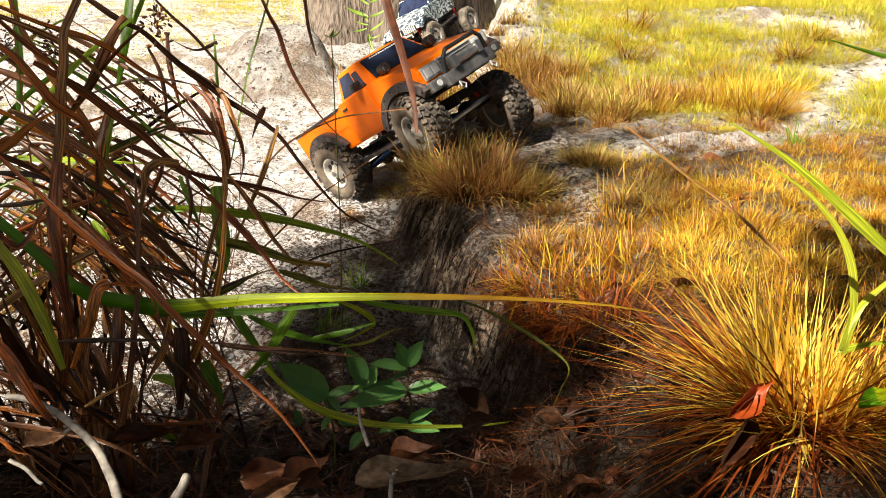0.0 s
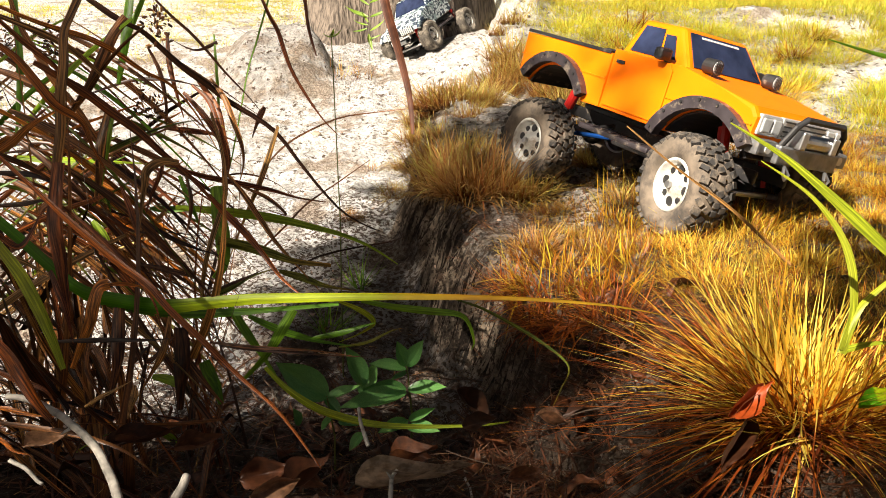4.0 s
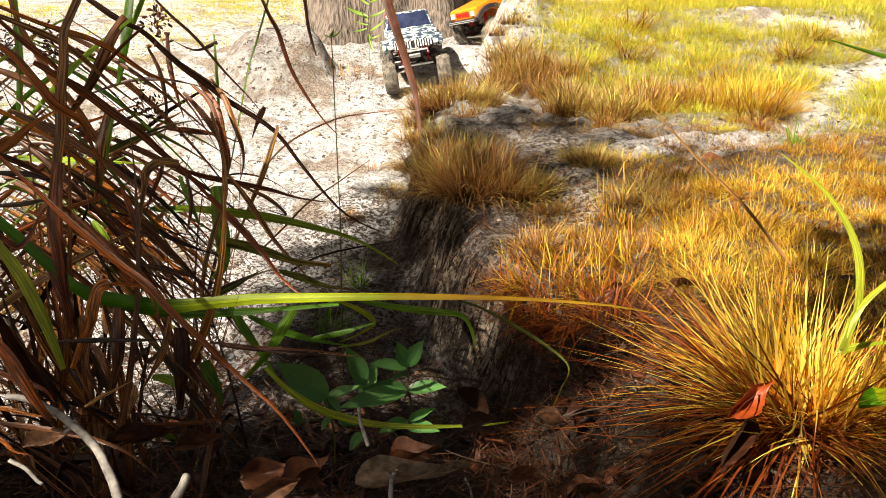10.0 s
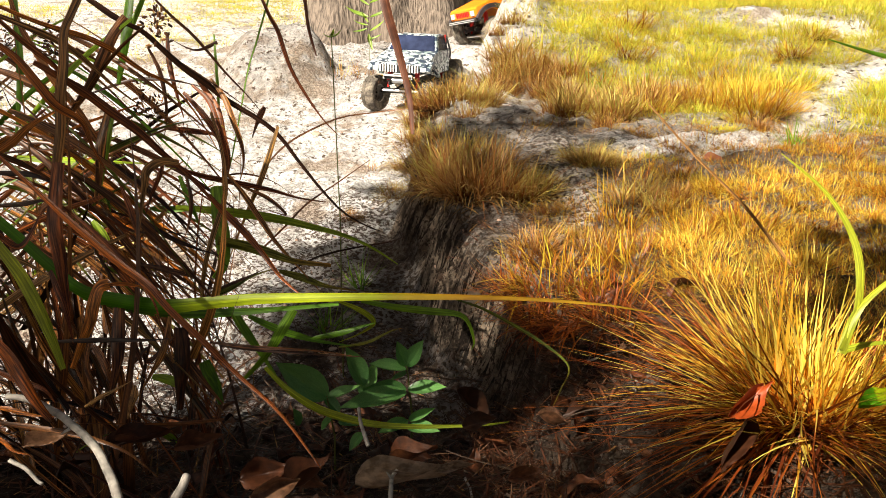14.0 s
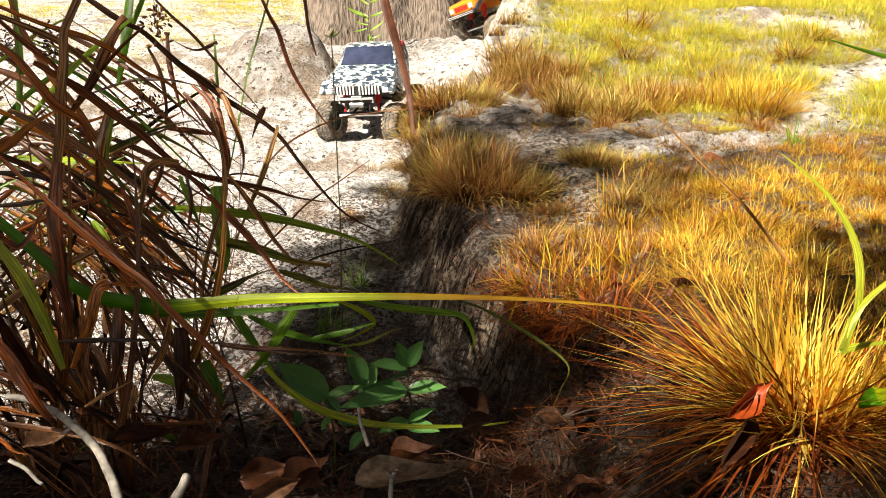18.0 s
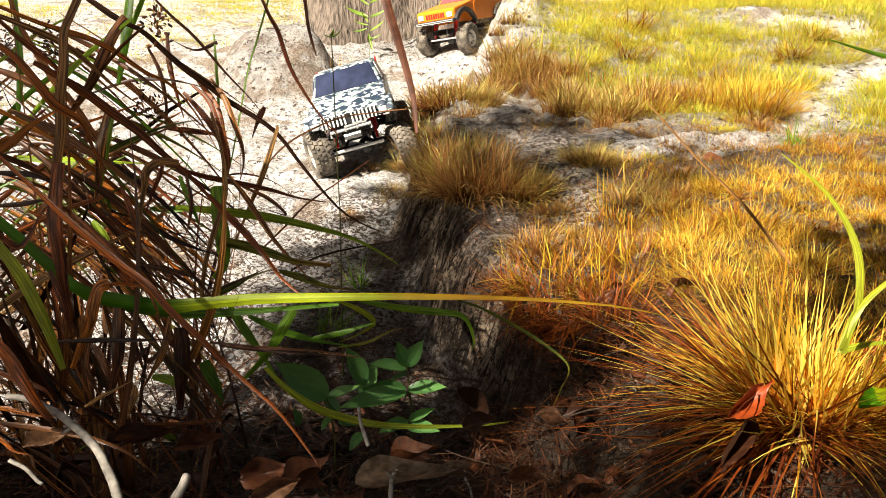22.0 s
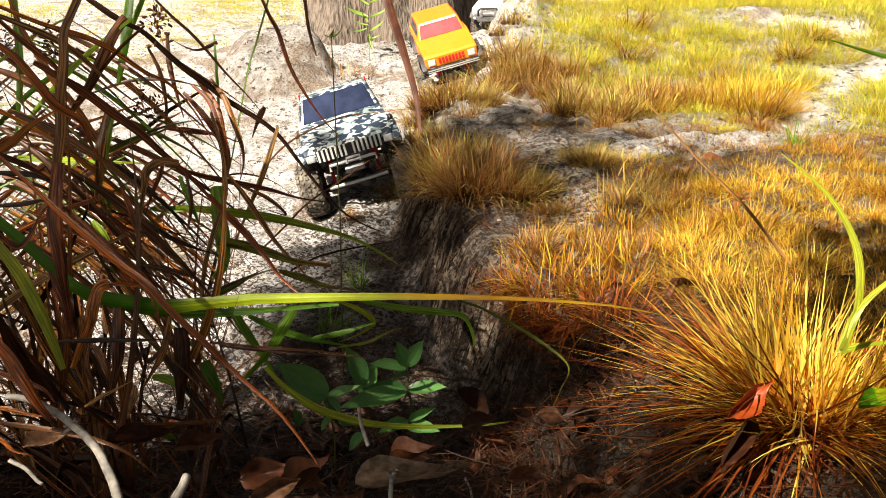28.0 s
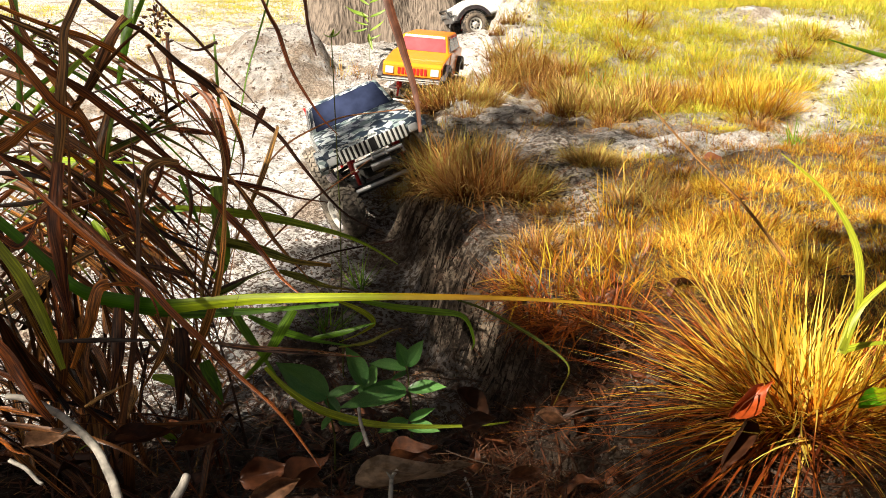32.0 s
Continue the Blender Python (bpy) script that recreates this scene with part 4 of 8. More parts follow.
def wagon_truck(paint, label):
    """A boxy long-roofed estate on big wheels."""
    truck = tagged(new("toy_estate_truck"), label, "toy truck")
    base, track, hub_z, half = 0.157, 0.094, 0.062, 0.088
    wheels = add_wheels(truck, 0.060, 0.048, base, track, hub_z, M_RIM, M_DUSTY, M_DUSTY, 0.62)
    add_running_gear(truck, base, track, hub_z, M_RED, M_BLACK, M_CHROME)
    bm = bmesh.new()
    prof = [(-0.235, 0.2), (-0.235, 0.125)] + arc(-base, 0.085, 0.076, 150, 28, 10) + arc(base, 0.085, 0.076, 152, 45, 10) + [(0.222, 0.14), (0.222, 0.172), (0.214, 0.179), (0.064, 0.2)]
    prism(bm, prof, -half, half, 0.006)
    part("body", bm, paint, truck)
    dims = (-0.232, 0.064, 0.082, 0.198, -0.2, 0.02, 0.069, 0.247)
    bm = bmesh.new()
    cab_hull(bm, *dims)
    part("cab_roof", bm, paint, truck)
    q = cab_quads(*dims)
    for name, face, span, mat in (("windscreen", "front", (0.05, 0.95, 0.06, 0.8), M_PINK_GLASS), ("rear_window", "back", (0.1, 0.9, 0.1, 0.85), M_GLASS), ("side_window", "right", (0.5, 0.85, 0.08, 0.84), M_GLASS), ("rear_side_window", "right", (0.12, 0.46, 0.08, 0.84), M_GLASS), ("side_window", "left", (0.15, 0.5, 0.08, 0.84), M_GLASS), ("rear_side_window", "left", (0.54, 0.88, 0.08, 0.84), M_GLASS)):
        bm = bmesh.new()
        pane(bm, q[face], *span)
        part(name, bm, mat, truck)
    bm = bmesh.new()
    pane(bm, q["front"], 0.06, 0.94, 0.82, 0.94, 0.0018)
    part("sun_strip", bm, M_WHITE, truck, "white strip over the windscreen")
    bm = bmesh.new()
    box(bm, (0.2228, 0, 0.157), (0.003, 0.168, 0.03), 0.001)
    front = part("grille", bm, paint, truck, "amber front panel with red grille slots")
    for k in range(8):
        bm = bmesh.new()
        box(bm, (0.2252, -0.0385 + k * 0.011, 0.157), (0.003, 0.0075, 0.018), 0.0008)
        part("grille_slot", bm, M_RED, front)
    for sy in (-1, 1):
        bm = bmesh.new()
        box(bm, (0.2255, sy * 0.066, 0.157), (0.004, 0.024, 0.02), 0.002)
        part("headlamp", bm, M_LENS, front)
        bm = bmesh.new()
        y0, y1 = sy * (half - 0.001), sy * (half + 0.002)
        prism(bm, [(-0.055, 0.12), (-0.055, 0.199), (0.05, 0.199), (0.07, 0.185), (0.07, 0.12)], min(y0, y1), max(y0, y1), 0.0012)
        part("door", bm, paint, truck)
        bm = bmesh.new()
        box(bm, (-0.1, sy * 0.0715, 0.238), (0.13, 0.003, 0.004), 0.001)
        part("roof_gutter", bm, M_RED, truck)
    bm = bmesh.new()
    box(bm, (0.231, 0, 0.133), (0.014, 0.178, 0.014), 0.003)
    bumper = part("bumper", bm, M_BLACK, truck, "black bumper with silver stripes")
    bm = bmesh.new()
    box(bm, (0.2388, 0, 0.136), (0.003, 0.17, 0.003))
    box(bm, (0.2388, 0, 0.130), (0.003, 0.17, 0.003))
    part("bumper_stripe", bm, M_CHROME, bumper)
    add_flares(truck, base, 0.085, 0.078, half, M_FLARE)
    return truck, wheels


pickup, pickup_wheels = pickup_truck(M_ORANGE, "orange toy pickup truck with black flares and muddy knobbly tyres")
camo, camo_wheels = buggy_truck(M_CAMO, "white and grey camouflaged toy trail truck with red shocks")
wagon, wagon_wheels = wagon_truck(M_AMBER, "amber orange toy estate truck with red grille and black bumper")
white, white_wheels = pickup_truck(M_WHITE, "white toy pickup truck with black wheel arches", 0.060, 0.048)


# ---- trees ----
def big_tree():
    """A wide old trunk with a fluted foot; the crown is far above."""
    tree = tagged(new("tree"), "wide grey-brown old trunk with deeply furrowed bark and a flared foot", "tree")
    tree.location = (-0.24, 4.2, 0.26)
    n, rows = 110, 46
    verts, quads = [], []
    for j in range(rows):
        z = -0.15 + 3.6 * (j / (rows - 1)) ** 1.3
        flare = 0.40 + 0.12 * math.exp(-max(z, 0) / 0.35)
        for i in range(n):
            a = 2 * math.pi * i / n
            lobes = 0.06 * math.exp(-max(z, 0) / 0.5) * math.sin(5 * a + 0.7) + 0.03 * math.sin(11 * a + 0.4 * z)
            furrow = 0.016 * noise.noise((math.cos(a) * 9, math.sin(a) * 9, z * 1.1)) + 0.012 * noise.noise((math.cos(a) * 21, math.sin(a) * 21, z * 2.5))
            r = flare + lobes * flare * 2 + furrow
            verts.append((r * math.cos(a), r * math.sin(a), z))
    for j in range(rows - 1):
        for i in range(n):
            k = (i + 1) % n
            quads.append((j * n + i, j * n + k, (j + 1) * n + k, (j + 1) * n + i))
    me = mesh_of("trunk", np.array(verts), np.array(quads), M_BARK)
    me.shade_smooth()
    new("trunk", me).parent = tree
    for k, (a, l) in enumerate(((0.4, 1.6), (2.2, 1.9), (3.9, 1.7), (5.2, 1.5))):
        bm = bmesh.new()
        tip = Vector((math.cos(a) * l, math.sin(a) * l, 4.6))
        tube(bm, [(0.15 * math.cos(a), 0.15 * math.sin(a), 3.2), tip * 0.45 + Vector((0, 0, 1.9)), tip], 0.16, 10, 0.3)
        part("limb", bm, M_BARK, tree, "", True)
    crown(tree, [((math.cos(a) * 1.5, math.sin(a) * 1.5, 4.8), 1.0, 500) for a in (0.4, 2.2, 3.9, 5.2)], 0.14)


def crown(tree, lobes, size):
    rng = np.random.RandomState(21)
    vs, qs, base = [], [], 0
    for c, r, n in lobes:
        p = rng.normal(size=(n, 3))
        p = p / np.linalg.norm(p, axis=1)[:, None] * (r * rng.rand(n, 1) ** 0.4) * np.array([1, 1, 0.75]) + np.array(c)
        a, b = rng.normal(size=(n, 3)), rng.normal(size=(n, 3))
        a /= np.linalg.norm(a, axis=1)[:, None]
        b -= a * (a * b).sum(1)[:, None]
        b /= np.linalg.norm(b, axis=1)[:, None]
        s = size * rng.uniform(0.6, 1.3, (n, 1))
        quad = np.stack([p - a * s, p - b * s * 0.42, p + a * s, p + b * s * 0.42], 1)
        vs.append(quad.reshape(-1, 3))
        qs.append(np.arange(n * 4).reshape(n, 4) + base)
        base += n * 4
    me = mesh_of("crown", np.concatenate(vs), np.concatenate(qs), M_SHADE_LEAF)
    new("crown", me).parent = tree


def shade_tree():
    """A small leaning tree, unseen beside and behind the viewpoint, added to shade the near ground; each leaf lobe is
    set to darken one spot.
    """
    tree = tagged(new("unseen_shade_tree"), "unseen small leafy tree added to shade the near ground", "tree")
    tree.location = (-3.51, -3.67, -0.05)
    bm = bmesh.new()
    spots = ((-0.46, 0.280, 0.200, 260), (-0.21, 0.550, 0.120, 120), (-0.10, 0.575, 0.060, 60), (-0.20, 0.950, 0.140, 70), (-0.22, 0.440, 0.090, 50), (-0.02, 0.520, 0.075, 35), (0.05, 0.340, 0.110, 50), (0.45, 0.220, 0.280, 210), (0.36, 0.430, 0.070, 40), (-0.05, 0.710, 0.065, 120), (0.04, 0.755, 0.085, 160), (0.15, 0.470, 0.110, 50), (0.165, 0.695, 0.040, 45), (-0.13, 1.250, 0.240, 100), (-0.08, 1.050, 0.200, 100), (0.00, 1.750, 0.200, 22), (0.29, 1.550, 0.340, 150), (0.24, 1.850, 0.200, 45), (0.31, 2.050, 0.200, 40), (-0.11, 1.500, 0.180, 45))
    lobes = [((x + 0.53, y + 0.29, 4.11), r, n) for x, y, r, n in spots]
    tube(bm, [(0, 0, -0.3), (0.05, 0.05, 1.6), (0.2, 0.25, 2.8), (0.4, 0.5, 3.9)], 0.09, 12, 0.4)
    part("trunk", bm, M_BARK, tree, "", True)
    for tip, _, _ in lobes:
        bm = bmesh.new()
        tube(bm, [(0.17, 0.2, 2.5), (tip[0] * 0.5 + 0.08, tip[1] * 0.5 + 0.1, 3.4), tip], 0.03, 8, 0.3)
        part("limb", bm, M_BARK, tree, "", True)
    # an unseen low cluster of leaves, added to shade a block of the grass in place of a boxy thing near the camera
    rng = random.Random(2)
    box_shade_leaves = [((3.216 + 0.036 * (i - 0.5) + 0.029 * j + rng.uniform(-0.005, 0.005), 3.615 + 0.07 * j, 1.28), 0.03, 13) for i in range(-2, 4) for j in range(-4, 2)]
    bm = bmesh.new()
    tube(bm, [(0.1, 0.1, 1.2), (1.2, 1.3, 1.5), (2.3, 2.5, 1.45), (3.2, 3.6, 1.3)], 0.035, 8, 0.2)
    part("limb", bm, M_BARK, tree, "", True)
    crown(tree, lobes, 0.055)
    crown(tree, box_shade_leaves, 0.024)


big_tree()
shade_tree()


# ---- grass ----
def tussock_mesh(name, seed, count, spread, length, mat, lean=0.75, width=0.0013, curl=0.9, segs=4, flat=1.0, mop=False):
    rng = np.random.RandomState(seed)
    a, r = rng.uniform(0, 2 * math.pi, count), spread * rng.rand(count) ** 0.7
    base = np.stack([r * np.cos(a), r * np.sin(a), np.full(count, -0.008)], 1)
    az = a + rng.normal(0, 0.8, count)
    ln = np.arccos(rng.uniform(math.cos(lean + 0.65), flat, count))
    if mop:
        # rises from a tight foot and droops outwards all round
        az = a + rng.normal(0, 0.7, count)
        ln = rng.uniform(0.05, lean, count)
        return blades(name, rng, base, az, ln, length * rng.uniform(0.55, 1.15, count), width * rng.uniform(0.7, 1.5, count), rng.uniform(0.3, curl, count), mat, segs)
    return blades(name, rng, base, az, ln, length * rng.uniform(0.45, 1.1, count), width * rng.uniform(0.7, 1.4, count), rng.uniform(-curl, curl + 0.4, count), mat, segs)


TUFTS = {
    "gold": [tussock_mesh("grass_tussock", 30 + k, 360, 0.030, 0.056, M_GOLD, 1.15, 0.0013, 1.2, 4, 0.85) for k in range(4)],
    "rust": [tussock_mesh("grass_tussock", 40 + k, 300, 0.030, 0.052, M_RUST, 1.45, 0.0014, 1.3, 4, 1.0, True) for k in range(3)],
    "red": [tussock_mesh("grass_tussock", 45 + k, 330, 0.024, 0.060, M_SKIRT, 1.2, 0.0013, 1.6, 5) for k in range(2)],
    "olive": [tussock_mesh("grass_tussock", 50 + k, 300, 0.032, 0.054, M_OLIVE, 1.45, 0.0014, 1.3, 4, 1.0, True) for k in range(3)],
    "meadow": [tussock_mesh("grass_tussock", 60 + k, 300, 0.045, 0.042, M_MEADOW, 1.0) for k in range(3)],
    "sunlit": [tussock_mesh("grass_tussock", 90 + k, 320, 0.034, 0.056, M_GOLD_LIT, 1.2, 0.0013, 1.0, 4, 0.9) for k in range(3)],
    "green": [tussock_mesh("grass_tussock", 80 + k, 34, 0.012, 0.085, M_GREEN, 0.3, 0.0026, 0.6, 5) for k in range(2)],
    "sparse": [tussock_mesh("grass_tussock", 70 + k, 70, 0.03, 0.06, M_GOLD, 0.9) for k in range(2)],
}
WORDS = {"sunlit": "dry grass tussock with sunlight put into its yellow", "gold": "golden dry grass tussock with yellow tips", "rust": "rusty orange dry grass tussock", "red": "red-brown dry grass tussock hanging over the bank", "olive": "olive and brown wiry grass tussock", "meadow": "yellow-green grass tussock on the slope", "green": "small tuft of green grass blades", "sparse": "thin sparse golden grass tuft"}
TUFT_RNG = random.Random(11)


def tussock(kind, x, y, size=1.0, tall=1.0):
    ob = new("grass_tussock", TUFT_RNG.choice(TUFTS[kind]))
    ob.location = (x, y, float(height(x, y)))
    ob.rotation_euler = (TUFT_RNG.uniform(-0.12, 0.12), TUFT_RNG.uniform(-0.12, 0.12), TUFT_RNG.uniform(0, 6.28))
    ob.scale = (size, size, size * tall)
    return tagged(ob, WORDS[kind], "grass", "grass tussocks")


# the marked tussocks along the bank, as kind, x, y, size, tallness
for row in (
    ("olive", 0.100, 2.082, 1.50, 1.00),
    ("rust", 0.154, 2.212, 1.70, 1.00),
    ("olive", 0.204, 2.337, 1.80, 1.00),
    ("rust", 0.274, 2.370, 1.70, 1.00),
    ("rust", 0.313, 2.153, 1.60, 1.00),
    ("olive", 0.310, 1.886, 1.70, 1.00),
    ("rust", 0.379, 1.997, 1.70, 1.00),
    ("olive", 0.407, 1.856, 1.80, 1.10),
    ("rust", 0.530, 2.111, 1.80, 1.00),
    ("gold", 0.609, 2.066, 1.90, 1.00),
    ("gold", 0.699, 2.045, 2.00, 1.00),
    ("gold", 0.780, 1.967, 2.00, 1.00),
    ("olive", 0.274, 1.420, 1.05, 0.90),
    ("rust", 0.041, 1.203, 1.35, 1.00),
    ("olive", 0.092, 1.216, 1.25, 1.00),
    ("rust", 0.011, 1.344, 1.30, 1.00),
    ("olive", 0.133, 1.267, 1.00, 0.90),
    ("rust", 0.115, 0.906, 1.00, 1.00),
    ("gold", 0.152, 0.875, 1.20, 1.10),
    ("rust", 0.192, 0.910, 1.00, 1.00),
    ("olive", 0.317, 1.189, 0.90, 0.90),
    ("rust", 0.365, 1.172, 0.90, 0.90),
    ("gold", 0.261, 1.091, 1.10, 1.00),
    ("gold", 0.332, 0.982, 1.10, 1.00),
    ("gold", 0.407, 1.005, 1.20, 1.00),
    ("gold", 0.128, 0.807, 1.44, 1.00),
    ("red", 0.094, 0.831, 1.15, 0.80),
    ("red", 0.129, 0.734, 1.38, 0.70),
    ("gold", 0.172, 0.751, 1.26, 1.00),
    ("red", 0.104, 0.756, 1.03, 0.70),
    ("gold", 0.215, 0.836, 1.15, 1.00),
    ("red", 0.164, 0.689, 1.15, 0.80),
    ("olive", 0.015, 1.288, 1.95, 0.96),
    ("rust", 0.059, 1.206, 1.82, 1.10),
    ("olive", 0.111, 1.231, 1.69, 0.80),
    ("rust", -0.020, 1.418, 1.56, 1.10),
    ("rust", -0.004, 1.344, 1.56, 1.00),
    ("olive", 0.039, 1.465, 1.69, 0.88),
    ("rust", 0.087, 1.356, 1.56, 1.00),
    ("olive", -0.061, 1.882, 1.43, 0.80),
    ("olive", 0.144, 1.230, 1.17, 0.72),
    ("olive", -0.062, 2.162, 1.53, 0.80),
    ("rust", 0.041, 1.180, 1.43, 0.90),
    ("olive", -0.005, 1.693, 1.17, 0.80),
    ("rust", -0.022, 2.143, 2.30, 0.85),
    ("olive", 0.009, 2.088, 2.30, 0.85),
    ("gold", -0.056, 2.660, 2.00, 0.95),
    ("rust", 0.025, 2.180, 1.53, 1.00),
    ("olive", 0.142, 2.294, 2.21, 0.80),
    ("olive", 0.236, 2.418, 2.38, 0.80),
    ("olive", 0.101, 2.102, 1.87, 0.80),
    ("rust", 0.257, 2.282, 2.04, 1.00),
    ("olive", 0.339, 2.070, 2.21, 0.80),
    ("olive", 0.380, 1.892, 2.04, 0.80),
    ("rust", 0.291, 2.163, 1.70, 1.00),
    ("olive", 0.470, 2.046, 2.21, 0.88),
    ("olive", 0.207, 2.493, 2.21, 0.80),
    ("olive", 0.203, 2.755, 1.36, 0.80),
    ("olive", 0.237, 2.774, 1.36, 0.80),
    ("rust", 0.179, 2.350, 1.70, 1.00),
    ("olive", 0.300, 2.375, 1.87, 0.80),
    ("rust", 0.361, 2.325, 1.87, 1.00),
    ("gold", 0.437, 2.278, 1.87, 1.00),
    ("olive", 0.066, 1.967, 1.36, 0.80),
    ("rust", -0.038, 2.157, 1.36, 1.00),
    ("rust", 0.277, 1.890, 1.53, 1.00),
    ("olive", -0.084, 1.761, 1.04, 0.80),
    ("olive", -0.104, 1.659, 0.91, 0.80),
    ("olive", 0.273, 1.440, 1.17, 0.64),
    ("sparse", 0.310, 1.273, 1.38, 1.00),
    ("olive", 0.257, 1.473, 0.91, 0.64),
    ("gold", 0.453, 1.477, 1.04, 0.90),
    ("rust", 0.530, 1.993, 2.21, 1.00),
    ("rust", 0.627, 2.076, 2.04, 1.00),
    ("gold", 0.715, 2.025, 2.21, 1.00),
    ("gold", 0.769, 1.900, 2.04, 1.00),
    ("sparse", -0.173, 1.884, 0.80, 0.80),
    ("sparse", 0.271, 1.140, 1.38, 1.00),
    ("olive", 0.331, 1.142, 1.03, 0.64),
    ("rust", -0.192, 1.552, 0.57, 0.80),
    ("green", -0.168, 1.048, 0.92, 1.00),
    ("green", -0.142, 1.233, 0.92, 1.00),
    ("green", 0.444, 2.210, 1.20, 1.00),
    ("green", 0.702, 1.542, 1.05, 0.90),
    ("sparse", 0.536, 1.566, 1.15, 1.00),
    ("sparse", -1.037, 2.838, 1.15, 1.00),
    ("sparse", -0.408, 3.084, 1.84, 1.00),
    ("sparse", -0.320, 3.091, 1.84, 1.00),
    ("meadow", 0.332, 2.587, 2.17, 1.03),
    ("meadow", 0.549, 2.655, 2.21, 1.01),
    ("meadow", 0.773, 2.717, 1.83, 0.99),
    ("meadow", 0.943, 2.717, 1.85, 1.08),
    ("meadow", 1.142, 2.654, 1.74, 1.00),
    ("gold", 1.225, 2.645, 1.77, 0.90),
    ("meadow", 0.407, 2.438, 2.09, 0.98),
    ("gold", 0.597, 2.515, 1.99, 1.09),
    ("meadow", 0.781, 2.484, 1.68, 0.89),
    ("meadow", 0.910, 2.546, 1.61, 1.02),
    ("gold", 1.092, 2.504, 1.86, 0.93),
    ("meadow", 1.221, 2.491, 2.13, 0.86),
    ("meadow", 0.596, 2.333, 1.94, 0.94),
    ("meadow", 0.692, 2.359, 1.63, 1.09),
    ("gold", 0.781, 2.334, 2.02, 0.94),
    ("meadow", 0.912, 2.345, 1.58, 1.04),
    ("meadow", 1.038, 2.302, 2.01, 0.87),
    ("meadow", 0.517, 2.230, 1.96, 0.99),
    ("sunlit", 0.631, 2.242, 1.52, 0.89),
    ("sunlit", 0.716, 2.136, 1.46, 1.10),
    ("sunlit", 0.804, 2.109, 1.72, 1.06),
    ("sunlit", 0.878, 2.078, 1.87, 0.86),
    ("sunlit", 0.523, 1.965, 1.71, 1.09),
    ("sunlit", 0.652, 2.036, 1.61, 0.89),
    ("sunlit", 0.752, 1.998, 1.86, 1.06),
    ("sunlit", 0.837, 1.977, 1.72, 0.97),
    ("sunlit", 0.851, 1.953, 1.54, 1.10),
    ("meadow", 1.195, 2.138, 1.61, 0.87),
    ("meadow", 1.213, 2.127, 1.61, 1.05),
    ("meadow", 1.066, 1.964, 1.73, 0.94),
    ("meadow", 1.122, 1.946, 1.72, 1.02),
    ("meadow", 0.913, 1.812, 1.56, 0.85),
    ("meadow", 1.022, 1.836, 1.52, 1.05),
    ("meadow", 0.432, 2.755, 2.08, 1.03),
    ("gold", 0.652, 2.810, 2.25, 1.02),
    ("meadow", 0.891, 2.774, 2.02, 0.89),
    ("meadow", 1.203, 2.702, 2.08, 1.03),
    ("meadow", 1.531, 2.833, 2.09, 1.02),
):
    tussock(*row)

# bright yellow grass behind the large tussock, its sunlight put into the colour
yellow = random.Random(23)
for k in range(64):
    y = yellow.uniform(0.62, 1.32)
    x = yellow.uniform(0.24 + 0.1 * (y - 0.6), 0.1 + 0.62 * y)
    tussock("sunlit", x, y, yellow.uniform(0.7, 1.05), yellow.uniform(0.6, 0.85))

placed = 0
while placed < 195:
    y = TUFT_RNG.uniform(0.42, 2.3)
    x = TUFT_RNG.uniform(float(np.interp(y, EY, EX)) + 0.10, min(0.16 + y * 0.66, 1.5))
    if bare(x, y) or (y < 0.62 and x < 0.3) or TUFT_RNG.random() > 0.35 + 0.5 * (x > 0.25):
        continue
    green = TUFT_RNG.random()
    kind = "gold" if y < 1.25 else ("gold" if green < 0.55 else "meadow" if green < 0.8 else "rust")
    if x < 0.32 + 0.12 * (y - 1.0) and y > 1.0:
        kind = TUFT_RNG.choice(("rust", "olive", "sparse", "sparse"))
    tussock(kind, x, y, TUFT_RNG.uniform(0.7, 1.15) * (0.8 if y < 1.3 else 1), TUFT_RNG.uniform(0.62, 0.9))
    placed += 1


def far_meadow():
    """All the grass further up the slope, as one sheet of blades in clumps."""
    rng = np.random.RandomState(5)
    parts = []
    for count, y0, y1, x0, x1, mat, name in ((11800, 1.8, 4.6, -0.1, 3.4, M_MEADOW, "meadow_grass"), (2600, 4.5, 11, -2.0, 8.0, M_MEADOW, "far_meadow_grass"), (1300, 2.7, 8.0, -5.0, -0.72, M_MEADOW, "thin_far_grass")):
        cx, cy = rng.uniform(x0, x1, count), y0 + (y1 - y0) * rng.rand(count) ** 0.8
        near = x0 > -3
        keep = ~bare(cx, cy) & ~(near & (cy < 2.75) & (cx < 0.3 + 0.1 * (cy - 1.8)))
        keep &= (cx > np.interp(cy, EY, EX) + 0.1) | (not near) | (cy >= 4.2)
        keep &= (cx < 2.9 + 4 * (cy > 4.3) + 0.6 * wave(cx, cy, 1.1, 44)) & (wave(cx, cy, 1.7, 19) > (-0.8 if near else -0.3))
        cx, cy = cx[keep], cy[keep]
        per = 30
        n = len(cx) * per
        sp = np.repeat(0.035 + 0.008 * cy, per)
        a, r = rng.uniform(0, 6.283, n), sp * rng.rand(n) ** 0.6
        bx, by = np.repeat(cx, per) + r * np.cos(a), np.repeat(cy, per) + r * np.sin(a)
        base = np.stack([bx, by, height(bx, by) - 0.005], 1)
        me = blades(name, rng, base, a + rng.normal(0, 0.45, n), rng.uniform(0.45, 1.4, n), rng.uniform(0.025, 0.066, n), 0.0009 * (1 + 0.36 * by), rng.uniform(0.0, 1.3, n), mat, 2)
        parts.append(tagged(new(name, me), "yellow-green dry grass covering the slope", "grass", kind="stuff"))


far_meadow()


